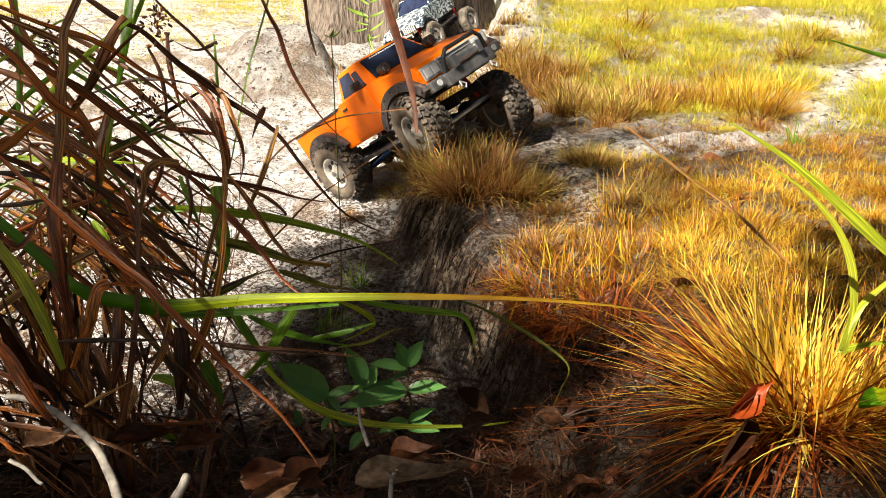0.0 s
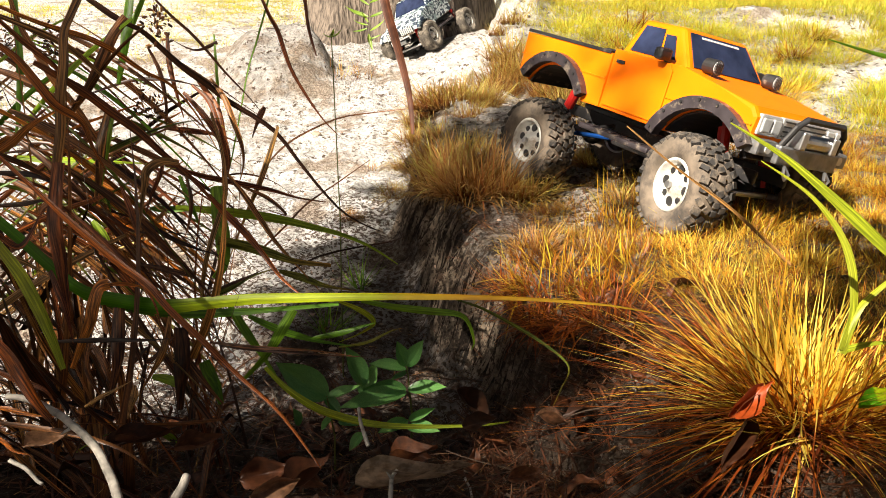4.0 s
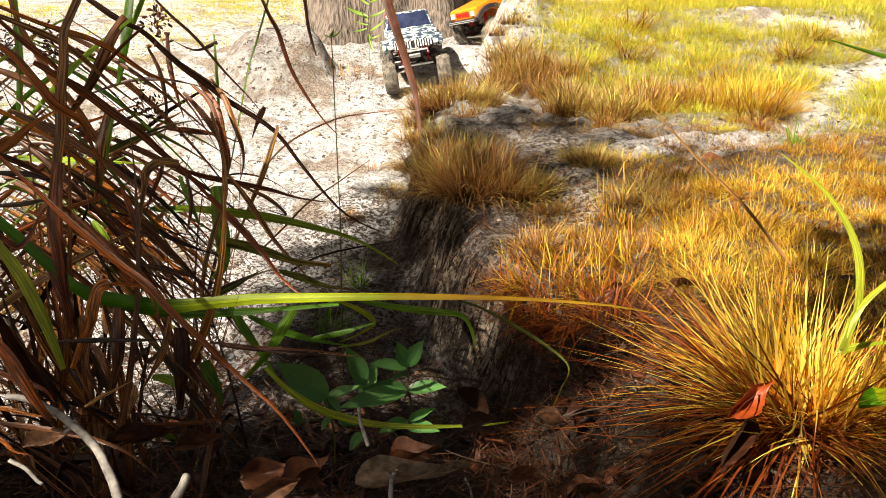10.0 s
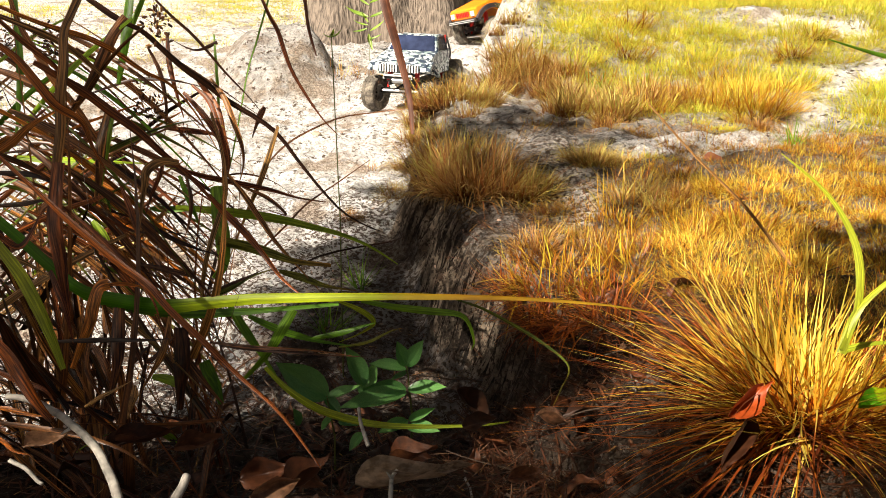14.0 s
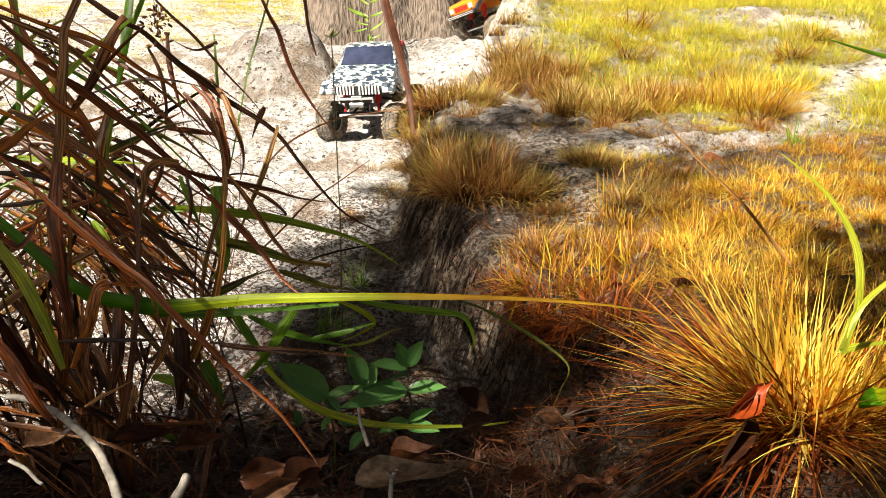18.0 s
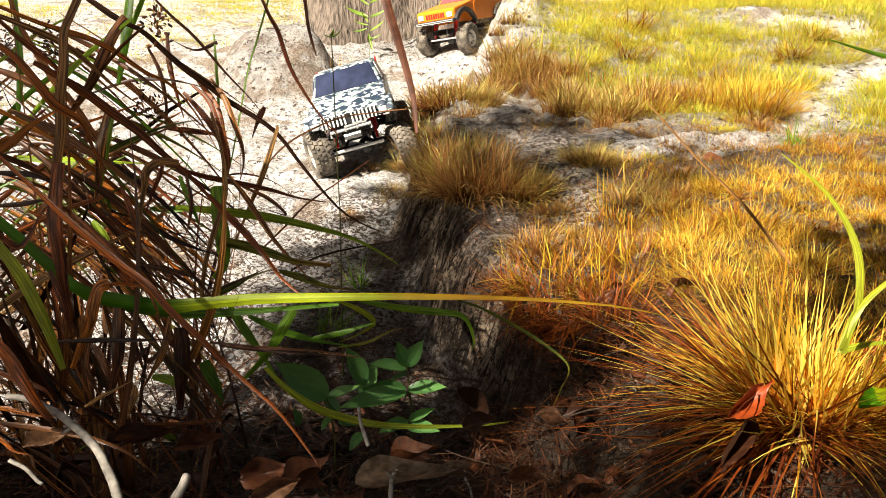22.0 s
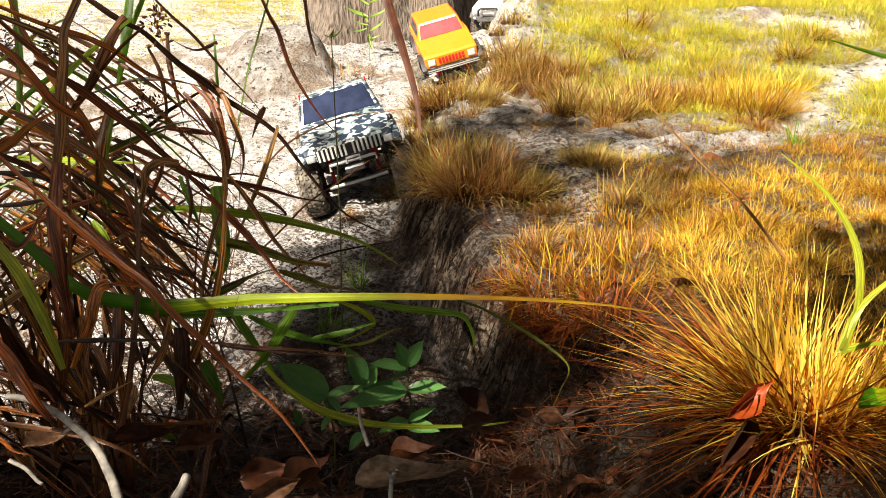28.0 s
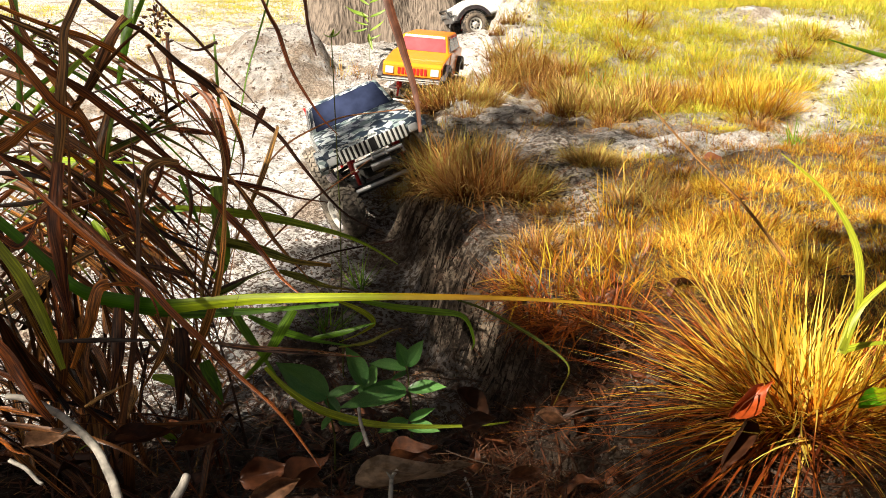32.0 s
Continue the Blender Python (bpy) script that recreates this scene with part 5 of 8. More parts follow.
def grass_mat():
    """Short curly golden grass that fills the ground between the tussocks."""
    rng = np.random.RandomState(31)
    n = 38000
    y = 0.5 + 1.2 * rng.rand(n) ** 0.9
    x = np.interp(y, EY, EX) + 0.11 + rng.rand(n) ** 0.8 * (0.12 + 0.6 * y)
    thick = wave(x, y, 11, 33) + 0.5 * wave(x, y, 24, 34) - 1.1 * np.clip((0.36 - x) / 0.1, 0, 1) * np.clip((y - 1.05) / 0.15, 0, 1)
    keep = (thick > -0.75) & ~((y < 0.66) & (x < 0.27))
    for cx, cy, rx, ry in BARE:
        keep &= ((x - cx) / rx) ** 2 + ((y - cy) / ry) ** 2 > 0.9
    x, y = x[keep], y[keep]
    n = len(x)
    base = np.stack([x, y, height(x, y) - 0.003], 1)
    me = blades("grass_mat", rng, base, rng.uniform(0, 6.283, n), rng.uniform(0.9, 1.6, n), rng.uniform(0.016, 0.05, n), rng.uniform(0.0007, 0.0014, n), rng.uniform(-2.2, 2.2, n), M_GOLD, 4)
    tagged(new("grass_mat", me), "short curly golden grass between the tussocks", "grass", kind="stuff")


grass_mat()


def big_tussock():
    """The golden tussock nearest to the viewpoint, sunlight put into its blade colour, with a rusty skirt."""
    thing = tagged(new("large_grass_tussock"), "large golden grass tussock painted sunlit, with a rusty skirt", "grass")
    x, y = 0.260, 0.493
    thing.location = (x, y, float(height(x, y)))
    rng = np.random.RandomState(3)
    for name, n, ln0, ln1, l0, l1, mat, label in (("sunlit_grass", 980, 0.12, 1.4, 0.05, 0.118, M_GOLD_LIT, "yellow blades with sunlight put into their colour"), ("rusty_skirt", 950, 0.8, 1.7, 0.04, 0.145, M_SKIRT, "rusty brown drooping blades")):
        a = rng.uniform(0, 6.283, n)
        r = 0.035 * rng.rand(n) ** 0.6
        base = np.stack([r * np.cos(a), r * np.sin(a), np.full(n, -0.005)], 1)
        me = blades(name, rng, base, a + rng.normal(0, 0.7, n), rng.uniform(ln0, ln1, n), rng.uniform(l0, l1, n) * (1 - 0.42 * np.cos(a - 0.3)), rng.uniform(0.0012, 0.0028, n), rng.normal(0.25, 0.4, n), mat, 7, 0.3)
        new(name, me).parent = thing
        tagged(bpy.data.objects[name], label, kind="stuff")


big_tussock()


# ---- sedge clump and single long blades ----
def over(me, thing, slope):
    """Whether a leaf would pass right of a sight line from the camera, set by slope, or come too near it."""
    return any(v.co.x + thing.location.x > -slope * (v.co.y + thing.location.y) or v.co.y + thing.location.y < 0.36 for v in me.vertices)


def sedge_clump():
    thing = tagged(new("sedge_clump"), "tall tangled sedge clump of dry brown and green strap leaves", "sedge")
    thing.location = (-0.33, 0.68, float(height(-0.33, 0.68)))
    rng = np.random.RandomState(8)
    for name, n, mat, w0, w1, l0, l1, label in (("dry", 7, M_DRY, 0.003, 0.008, 0.15, 0.4, "dry dark brown leaf"), ("green", 3, M_GREEN, 0.005, 0.011, 0.25, 0.65, "green strap leaf"), ("russet", 4, M_RUSSET, 0.003, 0.006, 0.15, 0.4, "russet dry leaf"), ("straw", 2, M_STRAW, 0.002, 0.005, 0.2, 0.4, "straw-coloured leaf"), ("stem_tangle", 24, M_DRY, 0.001, 0.0024, 0.12, 0.42, "thin dark stems")):
        base = np.stack([np.clip(rng.normal(0.0, 0.07, n), -0.12, 0.1), np.clip(rng.normal(0, 0.07, n), -0.13, 0.2), np.full(n, -0.01)], 1)
        az, lean, length = rng.uniform(0, 6.283, n), rng.uniform(0.0, 0.8, n), rng.uniform(l0, l1, n)
        length = length * (1 - 0.35 * np.clip(np.cos(az), 0, 1)) * (1 - 0.5 * np.clip(-np.sin(az), 0, 1))
        width, bend = rng.uniform(w0, w1, n), rng.uniform(0.2, 2.2, n)
        joined = name == "stem_tangle"
        for s in ([slice(0, n)] if joined else [slice(k, k + 1) for k in range(n)]):
            me = blades(name, rng, base[s], az[s], lean[s], length[s], width[s], bend[s], mat, 12, 0.35, 1.4)
            if not joined and over(me, thing, 0.22):
                continue
            me.shade_smooth()
            ob = new(name if joined else "leaf", me)
            ob.parent = thing
            ob["label"] = label
            if joined:
                ob["kind"] = "stuff"
    # a dense thicket of dead leaves and stems round the foot, spread to fit the camera's view
    rng = np.random.RandomState(28)
    for name, n, w0, w1, l0, l1, lean1, mat, label in (("dead_thicket", 46, 0.003, 0.009, 0.10, 0.34, 1.3, M_DRY, "tangle of dead dark brown leaves"), ("fine_thicket", 60, 0.0008, 0.002, 0.08, 0.40, 1.2, M_DRY, "tangle of fine dark stems"), ("russet_thicket", 20, 0.002, 0.006, 0.10, 0.30, 1.2, M_RUSSET, "tangle of russet leaves"), ("side_thicket", 140, 0.004, 0.011, 0.10, 0.26, 1.2, M_DRY, "tangle of broad dead leaves")):
        y = rng.uniform(0.46, 0.66, n)
        base = np.stack([-rng.uniform(0.27, 0.57, n) * y, y, rng.uniform(-0.01, 0.13, n) * (rng.rand(n) < 0.6)], 1)
        if name == "side_thicket":
            base[:, 0] = -rng.uniform(0.46, 0.6, n) * y
        base[:, 2] += height(base[:, 0], base[:, 1])
        az, lean, length, bend = rng.uniform(0, 6.283, n), lean1 * rng.rand(n) ** 0.6, rng.uniform(l0, l1, n), rng.uniform(-0.8, 1.6, n)
        reach = length * np.sin(lean + 0.5 * bend)
        tip = base[:, :2] + np.stack([reach * np.cos(az), reach * np.sin(az)], 1)
        keep = (tip[:, 0] < (-0.44 if name == "side_thicket" else -0.26) * tip[:, 1]) & (tip[:, 1] > 0.42) & (tip[:, 1] < 0.95)
        me = blades(name, rng, (base - np.array(thing.location))[keep], az[keep], lean[keep], length[keep], rng.uniform(w0, w1, n)[keep], bend[keep], mat, 9, 0.35, 1.4)
        ob = new(name, me)
        ob.parent = thing
        ob["label"], ob["kind"] = label, "stuff"
    # drooping leaves that cross the upright stalks, kept left of a sight line from the camera
    rng = np.random.RandomState(52)
    for k in range(150):
        mat, label = ((M_DRY, "drooping dark brown leaf"), (M_DRY, "drooping dark brown leaf"), (M_RUSSET, "drooping russet leaf"), (M_DRY, "thin drooping dark leaf"), (M_AMBERLEAF, "orange-brown leaf hanging across the clump"), (M_STRAW, "drooping straw-coloured leaf"), (M_OLIVELEAF, "olive leaf hanging across the clump"), (M_GREEN, "drooping green leaf"))[k % 8]
        for _ in range(20):
            y = rng.uniform(0.5, 0.8)
            x, z = -rng.uniform(0.3, 0.6) * y, 0.34 - y * (rng.uniform(-0.04, 0.32) if k % 2 else rng.uniform(0.06, 0.24))
            run, fall = rng.uniform(0.08, 0.22) * (1 if rng.rand() < 0.8 else -1), rng.uniform(0.5, 1.3)
            pts = [np.array([x + run * f, y + 0.05 * f * math.sin(k), z - abs(run) * fall * (0.55 * f + 0.45 * f * f)]) for f in (0.0, 0.25, 0.5, 0.75, 1.0)]
            if pts[-1][0] < -0.26 * y and pts[-1][2] > float(height(pts[-1][0], pts[-1][1])) + 0.02:
                break
        else:
            continue
        ob = new("leaf", ribbon("leaf", [Vector(q) - thing.location for q in pts], rng.choice([0.0016, 0.0025, 0.004, 0.0055]), mat, 14, 0.4, rng.uniform(0, 0.9)))
        ob.parent = thing
        ob["label"] = label
    return thing


SEDGE = sedge_clump()
SIDE_PLANT = tagged(new("grass_plant"), "tall green grass plant with dry stems beside the tussock", "grass")
SIDE_PLANT.location = (0.320, 0.562, float(height(0.320, 0.562)))
LONG = {}


def long_blade(key, name, label, mat, width, pts, tilt=0.0, taper=(0.5, 0.12)):
    """A single long leaf or stem through a few points, with its own foot as the origin."""
    o = Vector(pts[0])
    plant = SIDE_PLANT if o.x > 0.05 else SEDGE
    own = mat == M_TWIG
    ob = new(name, ribbon(name, [Vector(p) - o for p in pts], width, mat, 28, 0.4, tilt, taper))
    LONG[key] = ob
    if own:
        ob.location = o
        return tagged(ob, label, "twig")
    ob.parent = plant
    ob.location = o - plant.location
    ob["label"] = label
    return ob


long_blade("a0", "strap_leaf", "orange-brown dry sedge leaf", M_AMBERLEAF, 0.0039, [(-0.303, 0.525, 0.369), (-0.267, 0.530, 0.353), (-0.241, 0.537, 0.344), (-0.224, 0.543, 0.334), (-0.208, 0.548, 0.321), (-0.193, 0.554, 0.312), (-0.178, 0.558, 0.292), (-0.165, 0.560, 0.266)], 0.2)
long_blade("a1", "strap_leaf", "straw-coloured dry sedge leaf", M_STRAW, 0.0046, [(-0.297, 0.513, 0.362), (-0.269, 0.518, 0.350), (-0.251, 0.524, 0.340), (-0.236, 0.528, 0.326), (-0.223, 0.533, 0.311), (-0.210, 0.538, 0.299)], 0.3)
long_blade("a2", "strap_leaf", "russet dry sedge leaf", M_RUSSET, 0.0062, [(-0.251, 0.484, 0.329), (-0.239, 0.489, 0.320), (-0.226, 0.494, 0.310), (-0.212, 0.498, 0.297), (-0.198, 0.503, 0.284), (-0.186, 0.507, 0.270), (-0.170, 0.510, 0.254), (-0.151, 0.512, 0.230), (-0.134, 0.514, 0.209)], 0.2)
# Lower run of the leaf above, coloured orange for the sunlight on it.
long_blade("a3", "strap_leaf", "orange-brown dry sedge leaf", M_AMBERLEAF, 0.0051, [(-0.162, 0.522, 0.239), (-0.150, 0.513, 0.229), (-0.134, 0.503, 0.217), (-0.120, 0.494, 0.204), (-0.107, 0.484, 0.191), (-0.093, 0.475, 0.182)], 0.2)
long_blade("a4", "strap_leaf", "dry dark brown sedge leaf", M_DRY, 0.0054, [(-0.296, 0.548, 0.376), (-0.290, 0.549, 0.350), (-0.283, 0.552, 0.333), (-0.273, 0.554, 0.312), (-0.264, 0.558, 0.297), (-0.254, 0.560, 0.277), (-0.243, 0.561, 0.250), (-0.236, 0.563, 0.229), (-0.227, 0.565, 0.206)], 0.3)
long_blade("a5", "strap_leaf", "straw-coloured dry sedge leaf", M_STRAW, 0.0074, [(-0.215, 0.486, 0.375), (-0.221, 0.479, 0.359), (-0.225, 0.473, 0.346), (-0.224, 0.466, 0.329), (-0.225, 0.459, 0.310), (-0.224, 0.452, 0.291), (-0.225, 0.443, 0.269), (-0.225, 0.434, 0.244), (-0.221, 0.427, 0.226), (-0.218, 0.420, 0.208)], 0.1, (0.8, 0.35))
long_blade("a6", "strap_leaf", "russet dry sedge leaf", M_RUSSET, 0.0094, [(-0.223, 0.443, 0.273), (-0.223, 0.435, 0.257), (-0.222, 0.427, 0.239), (-0.218, 0.420, 0.224), (-0.214, 0.413, 0.210), (-0.210, 0.406, 0.192)], 0.3, (0.8, 0.35))
long_blade("a7", "strap_leaf", "russet dry sedge leaf", M_RUSSET, 0.0042, [(-0.220, 0.412, 0.217), (-0.214, 0.406, 0.207), (-0.208, 0.400, 0.196), (-0.202, 0.392, 0.181)], 0.4)
long_blade("a8", "strap_leaf", "green sedge strap leaf", M_GREEN, 0.0065, [(-0.347, 0.654, 0.385), (-0.341, 0.639, 0.348), (-0.336, 0.625, 0.317), (-0.335, 0.612, 0.287), (-0.334, 0.600, 0.262)], 0.3)
long_blade("a9", "strap_leaf", "green sedge strap leaf", M_GREEN, 0.0091, [(-0.268, 0.697, 0.390), (-0.269, 0.681, 0.357), (-0.269, 0.668, 0.334), (-0.271, 0.654, 0.307)], 0.2, (0.8, 0.35))
long_blade("a10", "strap_leaf", "green sedge strap leaf", M_GREEN, 0.0049, [(-0.258, 0.706, 0.386), (-0.265, 0.697, 0.367), (-0.270, 0.690, 0.350), (-0.277, 0.675, 0.310)], 0.4)
long_blade("a11", "strap_leaf", "dry dark brown sedge leaf", M_DRY, 0.0091, [(-0.242, 0.568, 0.295), (-0.244, 0.558, 0.280), (-0.245, 0.549, 0.265), (-0.244, 0.540, 0.250), (-0.244, 0.530, 0.231)], 0.4, (0.8, 0.35))
long_blade("a12", "strap_leaf", "green sedge strap leaf", M_GREEN, 0.0036, [(-0.236, 0.558, 0.296), (-0.237, 0.550, 0.281), (-0.238, 0.543, 0.265), (-0.240, 0.533, 0.243)], 0.3)
long_blade("a13", "strap_leaf", "dry dark brown sedge leaf", M_DRY, 0.0081, [(-0.223, 0.564, 0.358), (-0.233, 0.563, 0.346), (-0.241, 0.561, 0.331), (-0.251, 0.558, 0.312), (-0.263, 0.556, 0.296), (-0.272, 0.555, 0.286)], 0.5, (0.8, 0.35))
long_blade("a14", "strap_leaf", "dry dark brown sedge leaf", M_DRY, 0.0054, [(-0.293, 0.633, 0.384), (-0.262, 0.636, 0.360), (-0.243, 0.643, 0.350), (-0.227, 0.648, 0.333), (-0.212, 0.653, 0.318), (-0.199, 0.660, 0.307), (-0.183, 0.666, 0.292), (-0.162, 0.671, 0.278), (-0.145, 0.677, 0.263), (-0.128, 0.680, 0.238), (-0.109, 0.682, 0.212), (-0.090, 0.686, 0.190), (-0.069, 0.692, 0.176), (-0.059, 0.700, 0.170)], 0.1)
long_blade("a15", "strap_leaf", "dry dark brown sedge leaf", M_DRY, 0.0032, [(-0.289, 0.652, 0.378), (-0.264, 0.653, 0.360), (-0.244, 0.656, 0.347), (-0.227, 0.657, 0.330), (-0.210, 0.660, 0.318), (-0.191, 0.662, 0.305), (-0.171, 0.664, 0.290), (-0.155, 0.667, 0.278)], 0.5)
long_blade("a16", "strap_leaf", "dry dark brown sedge leaf", M_DRY, 0.0028, [(-0.257, 0.696, 0.386), (-0.240, 0.703, 0.365), (-0.221, 0.710, 0.345), (-0.197, 0.714, 0.314), (-0.179, 0.720, 0.292), (-0.169, 0.728, 0.276)], 0.2)
long_blade("a17", "strap_leaf", "dry dark brown sedge leaf", M_DRY, 0.0058, [(-0.165, 0.720, 0.283), (-0.168, 0.715, 0.277), (-0.171, 0.709, 0.268), (-0.174, 0.702, 0.257)], 0.5)
long_blade("a18", "strap_leaf", "orange-brown dry sedge leaf", M_AMBERLEAF, 0.0059, [(-0.258, 0.446, 0.344), (-0.243, 0.448, 0.333), (-0.232, 0.448, 0.318), (-0.224, 0.449, 0.306), (-0.215, 0.452, 0.299), (-0.211, 0.455, 0.293), (-0.208, 0.456, 0.280), (-0.201, 0.456, 0.265)], 0.2)
long_blade("a19", "strap_leaf", "russet dry sedge leaf", M_RUSSET, 0.0037, [(-0.278, 0.492, 0.359), (-0.264, 0.500, 0.341), (-0.251, 0.509, 0.326), (-0.241, 0.517, 0.308), (-0.229, 0.528, 0.301)], 0.4)
long_blade("a20", "strap_leaf", "dry dark brown sedge leaf", M_DRY, 0.0046, [(-0.326, 0.565, 0.324), (-0.307, 0.567, 0.317), (-0.291, 0.568, 0.309), (-0.274, 0.568, 0.297)], 0.5)
long_blade("a21", "strap_leaf", "orange-brown dry sedge leaf", M_AMBERLEAF, 0.0058, [(-0.270, 0.448, 0.273), (-0.257, 0.458, 0.283), (-0.250, 0.469, 0.292), (-0.238, 0.479, 0.300), (-0.228, 0.488, 0.305)], 0.3)
long_blade("a22", "strap_leaf", "dry dark brown sedge leaf", M_DRY, 0.0034, [(-0.261, 0.440, 0.281), (-0.250, 0.448, 0.273), (-0.242, 0.456, 0.265), (-0.233, 0.464, 0.255)], 0.4)
long_blade("a23", "strap_leaf", "dry dark brown sedge leaf", M_DRY, 0.0025, [(-0.338, 0.600, 0.263), (-0.315, 0.601, 0.265), (-0.298, 0.600, 0.263), (-0.282, 0.598, 0.253)], 0.4)
long_blade("a24", "strap_leaf", "dry dark brown sedge leaf", M_DRY, 0.0024, [(-0.331, 0.579, 0.260), (-0.313, 0.586, 0.261), (-0.290, 0.592, 0.259), (-0.274, 0.596, 0.245)], 0.4)
long_blade("a25", "strap_leaf", "dry dark brown sedge leaf", M_DRY, 0.0033, [(-0.301, 0.672, 0.299), (-0.269, 0.675, 0.309), (-0.240, 0.675, 0.310), (-0.216, 0.674, 0.306), (-0.187, 0.672, 0.298)], 0.4)
long_blade("a26", "strap_leaf", "dry dark brown sedge leaf", M_DRY, 0.0037, [(-0.246, 0.662, 0.336), (-0.238, 0.660, 0.319), (-0.234, 0.657, 0.300), (-0.233, 0.654, 0.279), (-0.236, 0.653, 0.265)], 0.4)
long_blade("a27", "strap_leaf", "russet dry sedge leaf", M_RUSSET, 0.0049, [(-0.241, 0.696, 0.348), (-0.238, 0.686, 0.324), (-0.231, 0.676, 0.301), (-0.223, 0.667, 0.278)], 0.3)
long_blade("a28", "strap_leaf", "olive green sedge leaf with a brown edge", M_OLIVELEAF, 0.0047, [(-0.251, 0.548, 0.259), (-0.241, 0.560, 0.266), (-0.228, 0.572, 0.272), (-0.211, 0.584, 0.279), (-0.189, 0.596, 0.283), (-0.165, 0.606, 0.284)], 0.6)
long_blade("a29", "strap_leaf", "orange-brown dry sedge leaf", M_AMBERLEAF, 0.0039, [(-0.254, 0.569, 0.261), (-0.245, 0.586, 0.266), (-0.234, 0.603, 0.271)], 0.7)
long_blade("a30", "strap_leaf", "russet dry sedge leaf", M_RUSSET, 0.0047, [(-0.225, 0.624, 0.274), (-0.205, 0.630, 0.271), (-0.186, 0.636, 0.267), (-0.169, 0.641, 0.260)], 0.4)
long_blade("a31", "strap_leaf", "green sedge strap leaf", M_GREEN, 0.0075, [(-0.333, 0.598, 0.254), (-0.305, 0.602, 0.251), (-0.276, 0.607, 0.249), (-0.242, 0.612, 0.247), (-0.216, 0.616, 0.242)], 0.9)
long_blade("a32", "strap_leaf", "straw-coloured dry sedge leaf", M_STRAW, 0.0061, [(-0.172, 0.498, 0.265), (-0.183, 0.496, 0.266), (-0.191, 0.492, 0.261), (-0.192, 0.488, 0.253), (-0.193, 0.483, 0.241), (-0.194, 0.477, 0.226)], 0.3)
long_blade("a33", "strap_leaf", "russet dry sedge leaf", M_RUSSET, 0.0033, [(-0.186, 0.507, 0.263), (-0.187, 0.502, 0.256), (-0.191, 0.495, 0.244), (-0.194, 0.488, 0.231)], 0.4)
long_blade("a34", "strap_leaf", "dry dark brown sedge leaf", M_DRY, 0.0035, [(-0.219, 0.724, 0.336), (-0.206, 0.725, 0.341), (-0.226, 0.723, 0.334), (-0.249, 0.726, 0.344)], 0.4)
long_blade("a35", "strap_leaf", "russet dry sedge leaf", M_RUSSET, 0.0045, [(-0.184, 0.801, 0.393), (-0.174, 0.801, 0.368), (-0.166, 0.803, 0.351), (-0.155, 0.801, 0.316), (-0.138, 0.800, 0.285), (-0.122, 0.800, 0.262), (-0.107, 0.803, 0.246)], 0.2)
long_blade("a36", "thin_stem", "thin green sedge stem", M_GREEN, 0.0019, [(-0.176, 0.820, 0.388), (-0.189, 0.809, 0.344), (-0.198, 0.801, 0.315), (-0.206, 0.789, 0.272), (-0.216, 0.776, 0.222), (-0.229, 0.764, 0.178)], 0.2, (1, 0.6))
long_blade("a37", "strap_leaf", "russet dry sedge leaf", M_RUSSET, 0.0041, [(-0.206, 0.643, 0.307), (-0.192, 0.638, 0.295), (-0.183, 0.630, 0.276), (-0.177, 0.623, 0.258), (-0.174, 0.614, 0.237)], 0.4)
long_blade("a38", "strap_leaf", "dry dark brown sedge leaf", M_DRY, 0.0048, [(-0.197, 0.665, 0.311), (-0.185, 0.659, 0.296), (-0.177, 0.652, 0.278), (-0.169, 0.645, 0.257), (-0.167, 0.639, 0.243), (-0.169, 0.633, 0.230)], 0.5)
long_blade("a39", "strap_leaf", "russet dry sedge leaf", M_RUSSET, 0.0049, [(-0.203, 0.611, 0.303), (-0.187, 0.604, 0.287), (-0.174, 0.597, 0.269), (-0.167, 0.590, 0.252), (-0.168, 0.582, 0.234)], 0.3)
long_blade("a40", "strap_leaf", "russet dry sedge leaf", M_RUSSET, 0.0064, [(-0.211, 0.675, 0.310), (-0.193, 0.661, 0.288), (-0.185, 0.648, 0.265), (-0.178, 0.636, 0.250), (-0.176, 0.624, 0.236)], 0.4)
long_blade("a41", "strap_leaf", "green sedge strap leaf", M_GREEN, 0.0029, [(-0.209, 0.727, 0.348), (-0.206, 0.716, 0.309), (-0.204, 0.708, 0.279), (-0.201, 0.698, 0.239)], 0.3)
long_blade("a42", "strap_leaf", "straw-coloured dry sedge leaf", M_STRAW, 0.0042, [(-0.171, 0.572, 0.291), (-0.163, 0.564, 0.266), (-0.160, 0.558, 0.247), (-0.160, 0.553, 0.231), (-0.166, 0.546, 0.211), (-0.172, 0.540, 0.191), (-0.175, 0.534, 0.172), (-0.175, 0.528, 0.154), (-0.171, 0.522, 0.136), (-0.158, 0.516, 0.117), (-0.145, 0.510, 0.097)], 0.2)
long_blade("a43", "strap_leaf", "green sedge strap leaf", M_GREEN, 0.0127, [(-0.177, 0.592, 0.232), (-0.174, 0.582, 0.212), (-0.169, 0.571, 0.192), (-0.168, 0.562, 0.176), (-0.173, 0.554, 0.168)], 0.2, (0.8, 0.35))
long_blade("a44", "strap_leaf", "green sedge strap leaf", M_GREEN, 0.0076, [(-0.223, 0.627, 0.208), (-0.202, 0.632, 0.205), (-0.175, 0.637, 0.201), (-0.142, 0.641, 0.195), (-0.113, 0.645, 0.187), (-0.085, 0.649, 0.178), (-0.061, 0.651, 0.166), (-0.040, 0.653, 0.151)], 0.3)
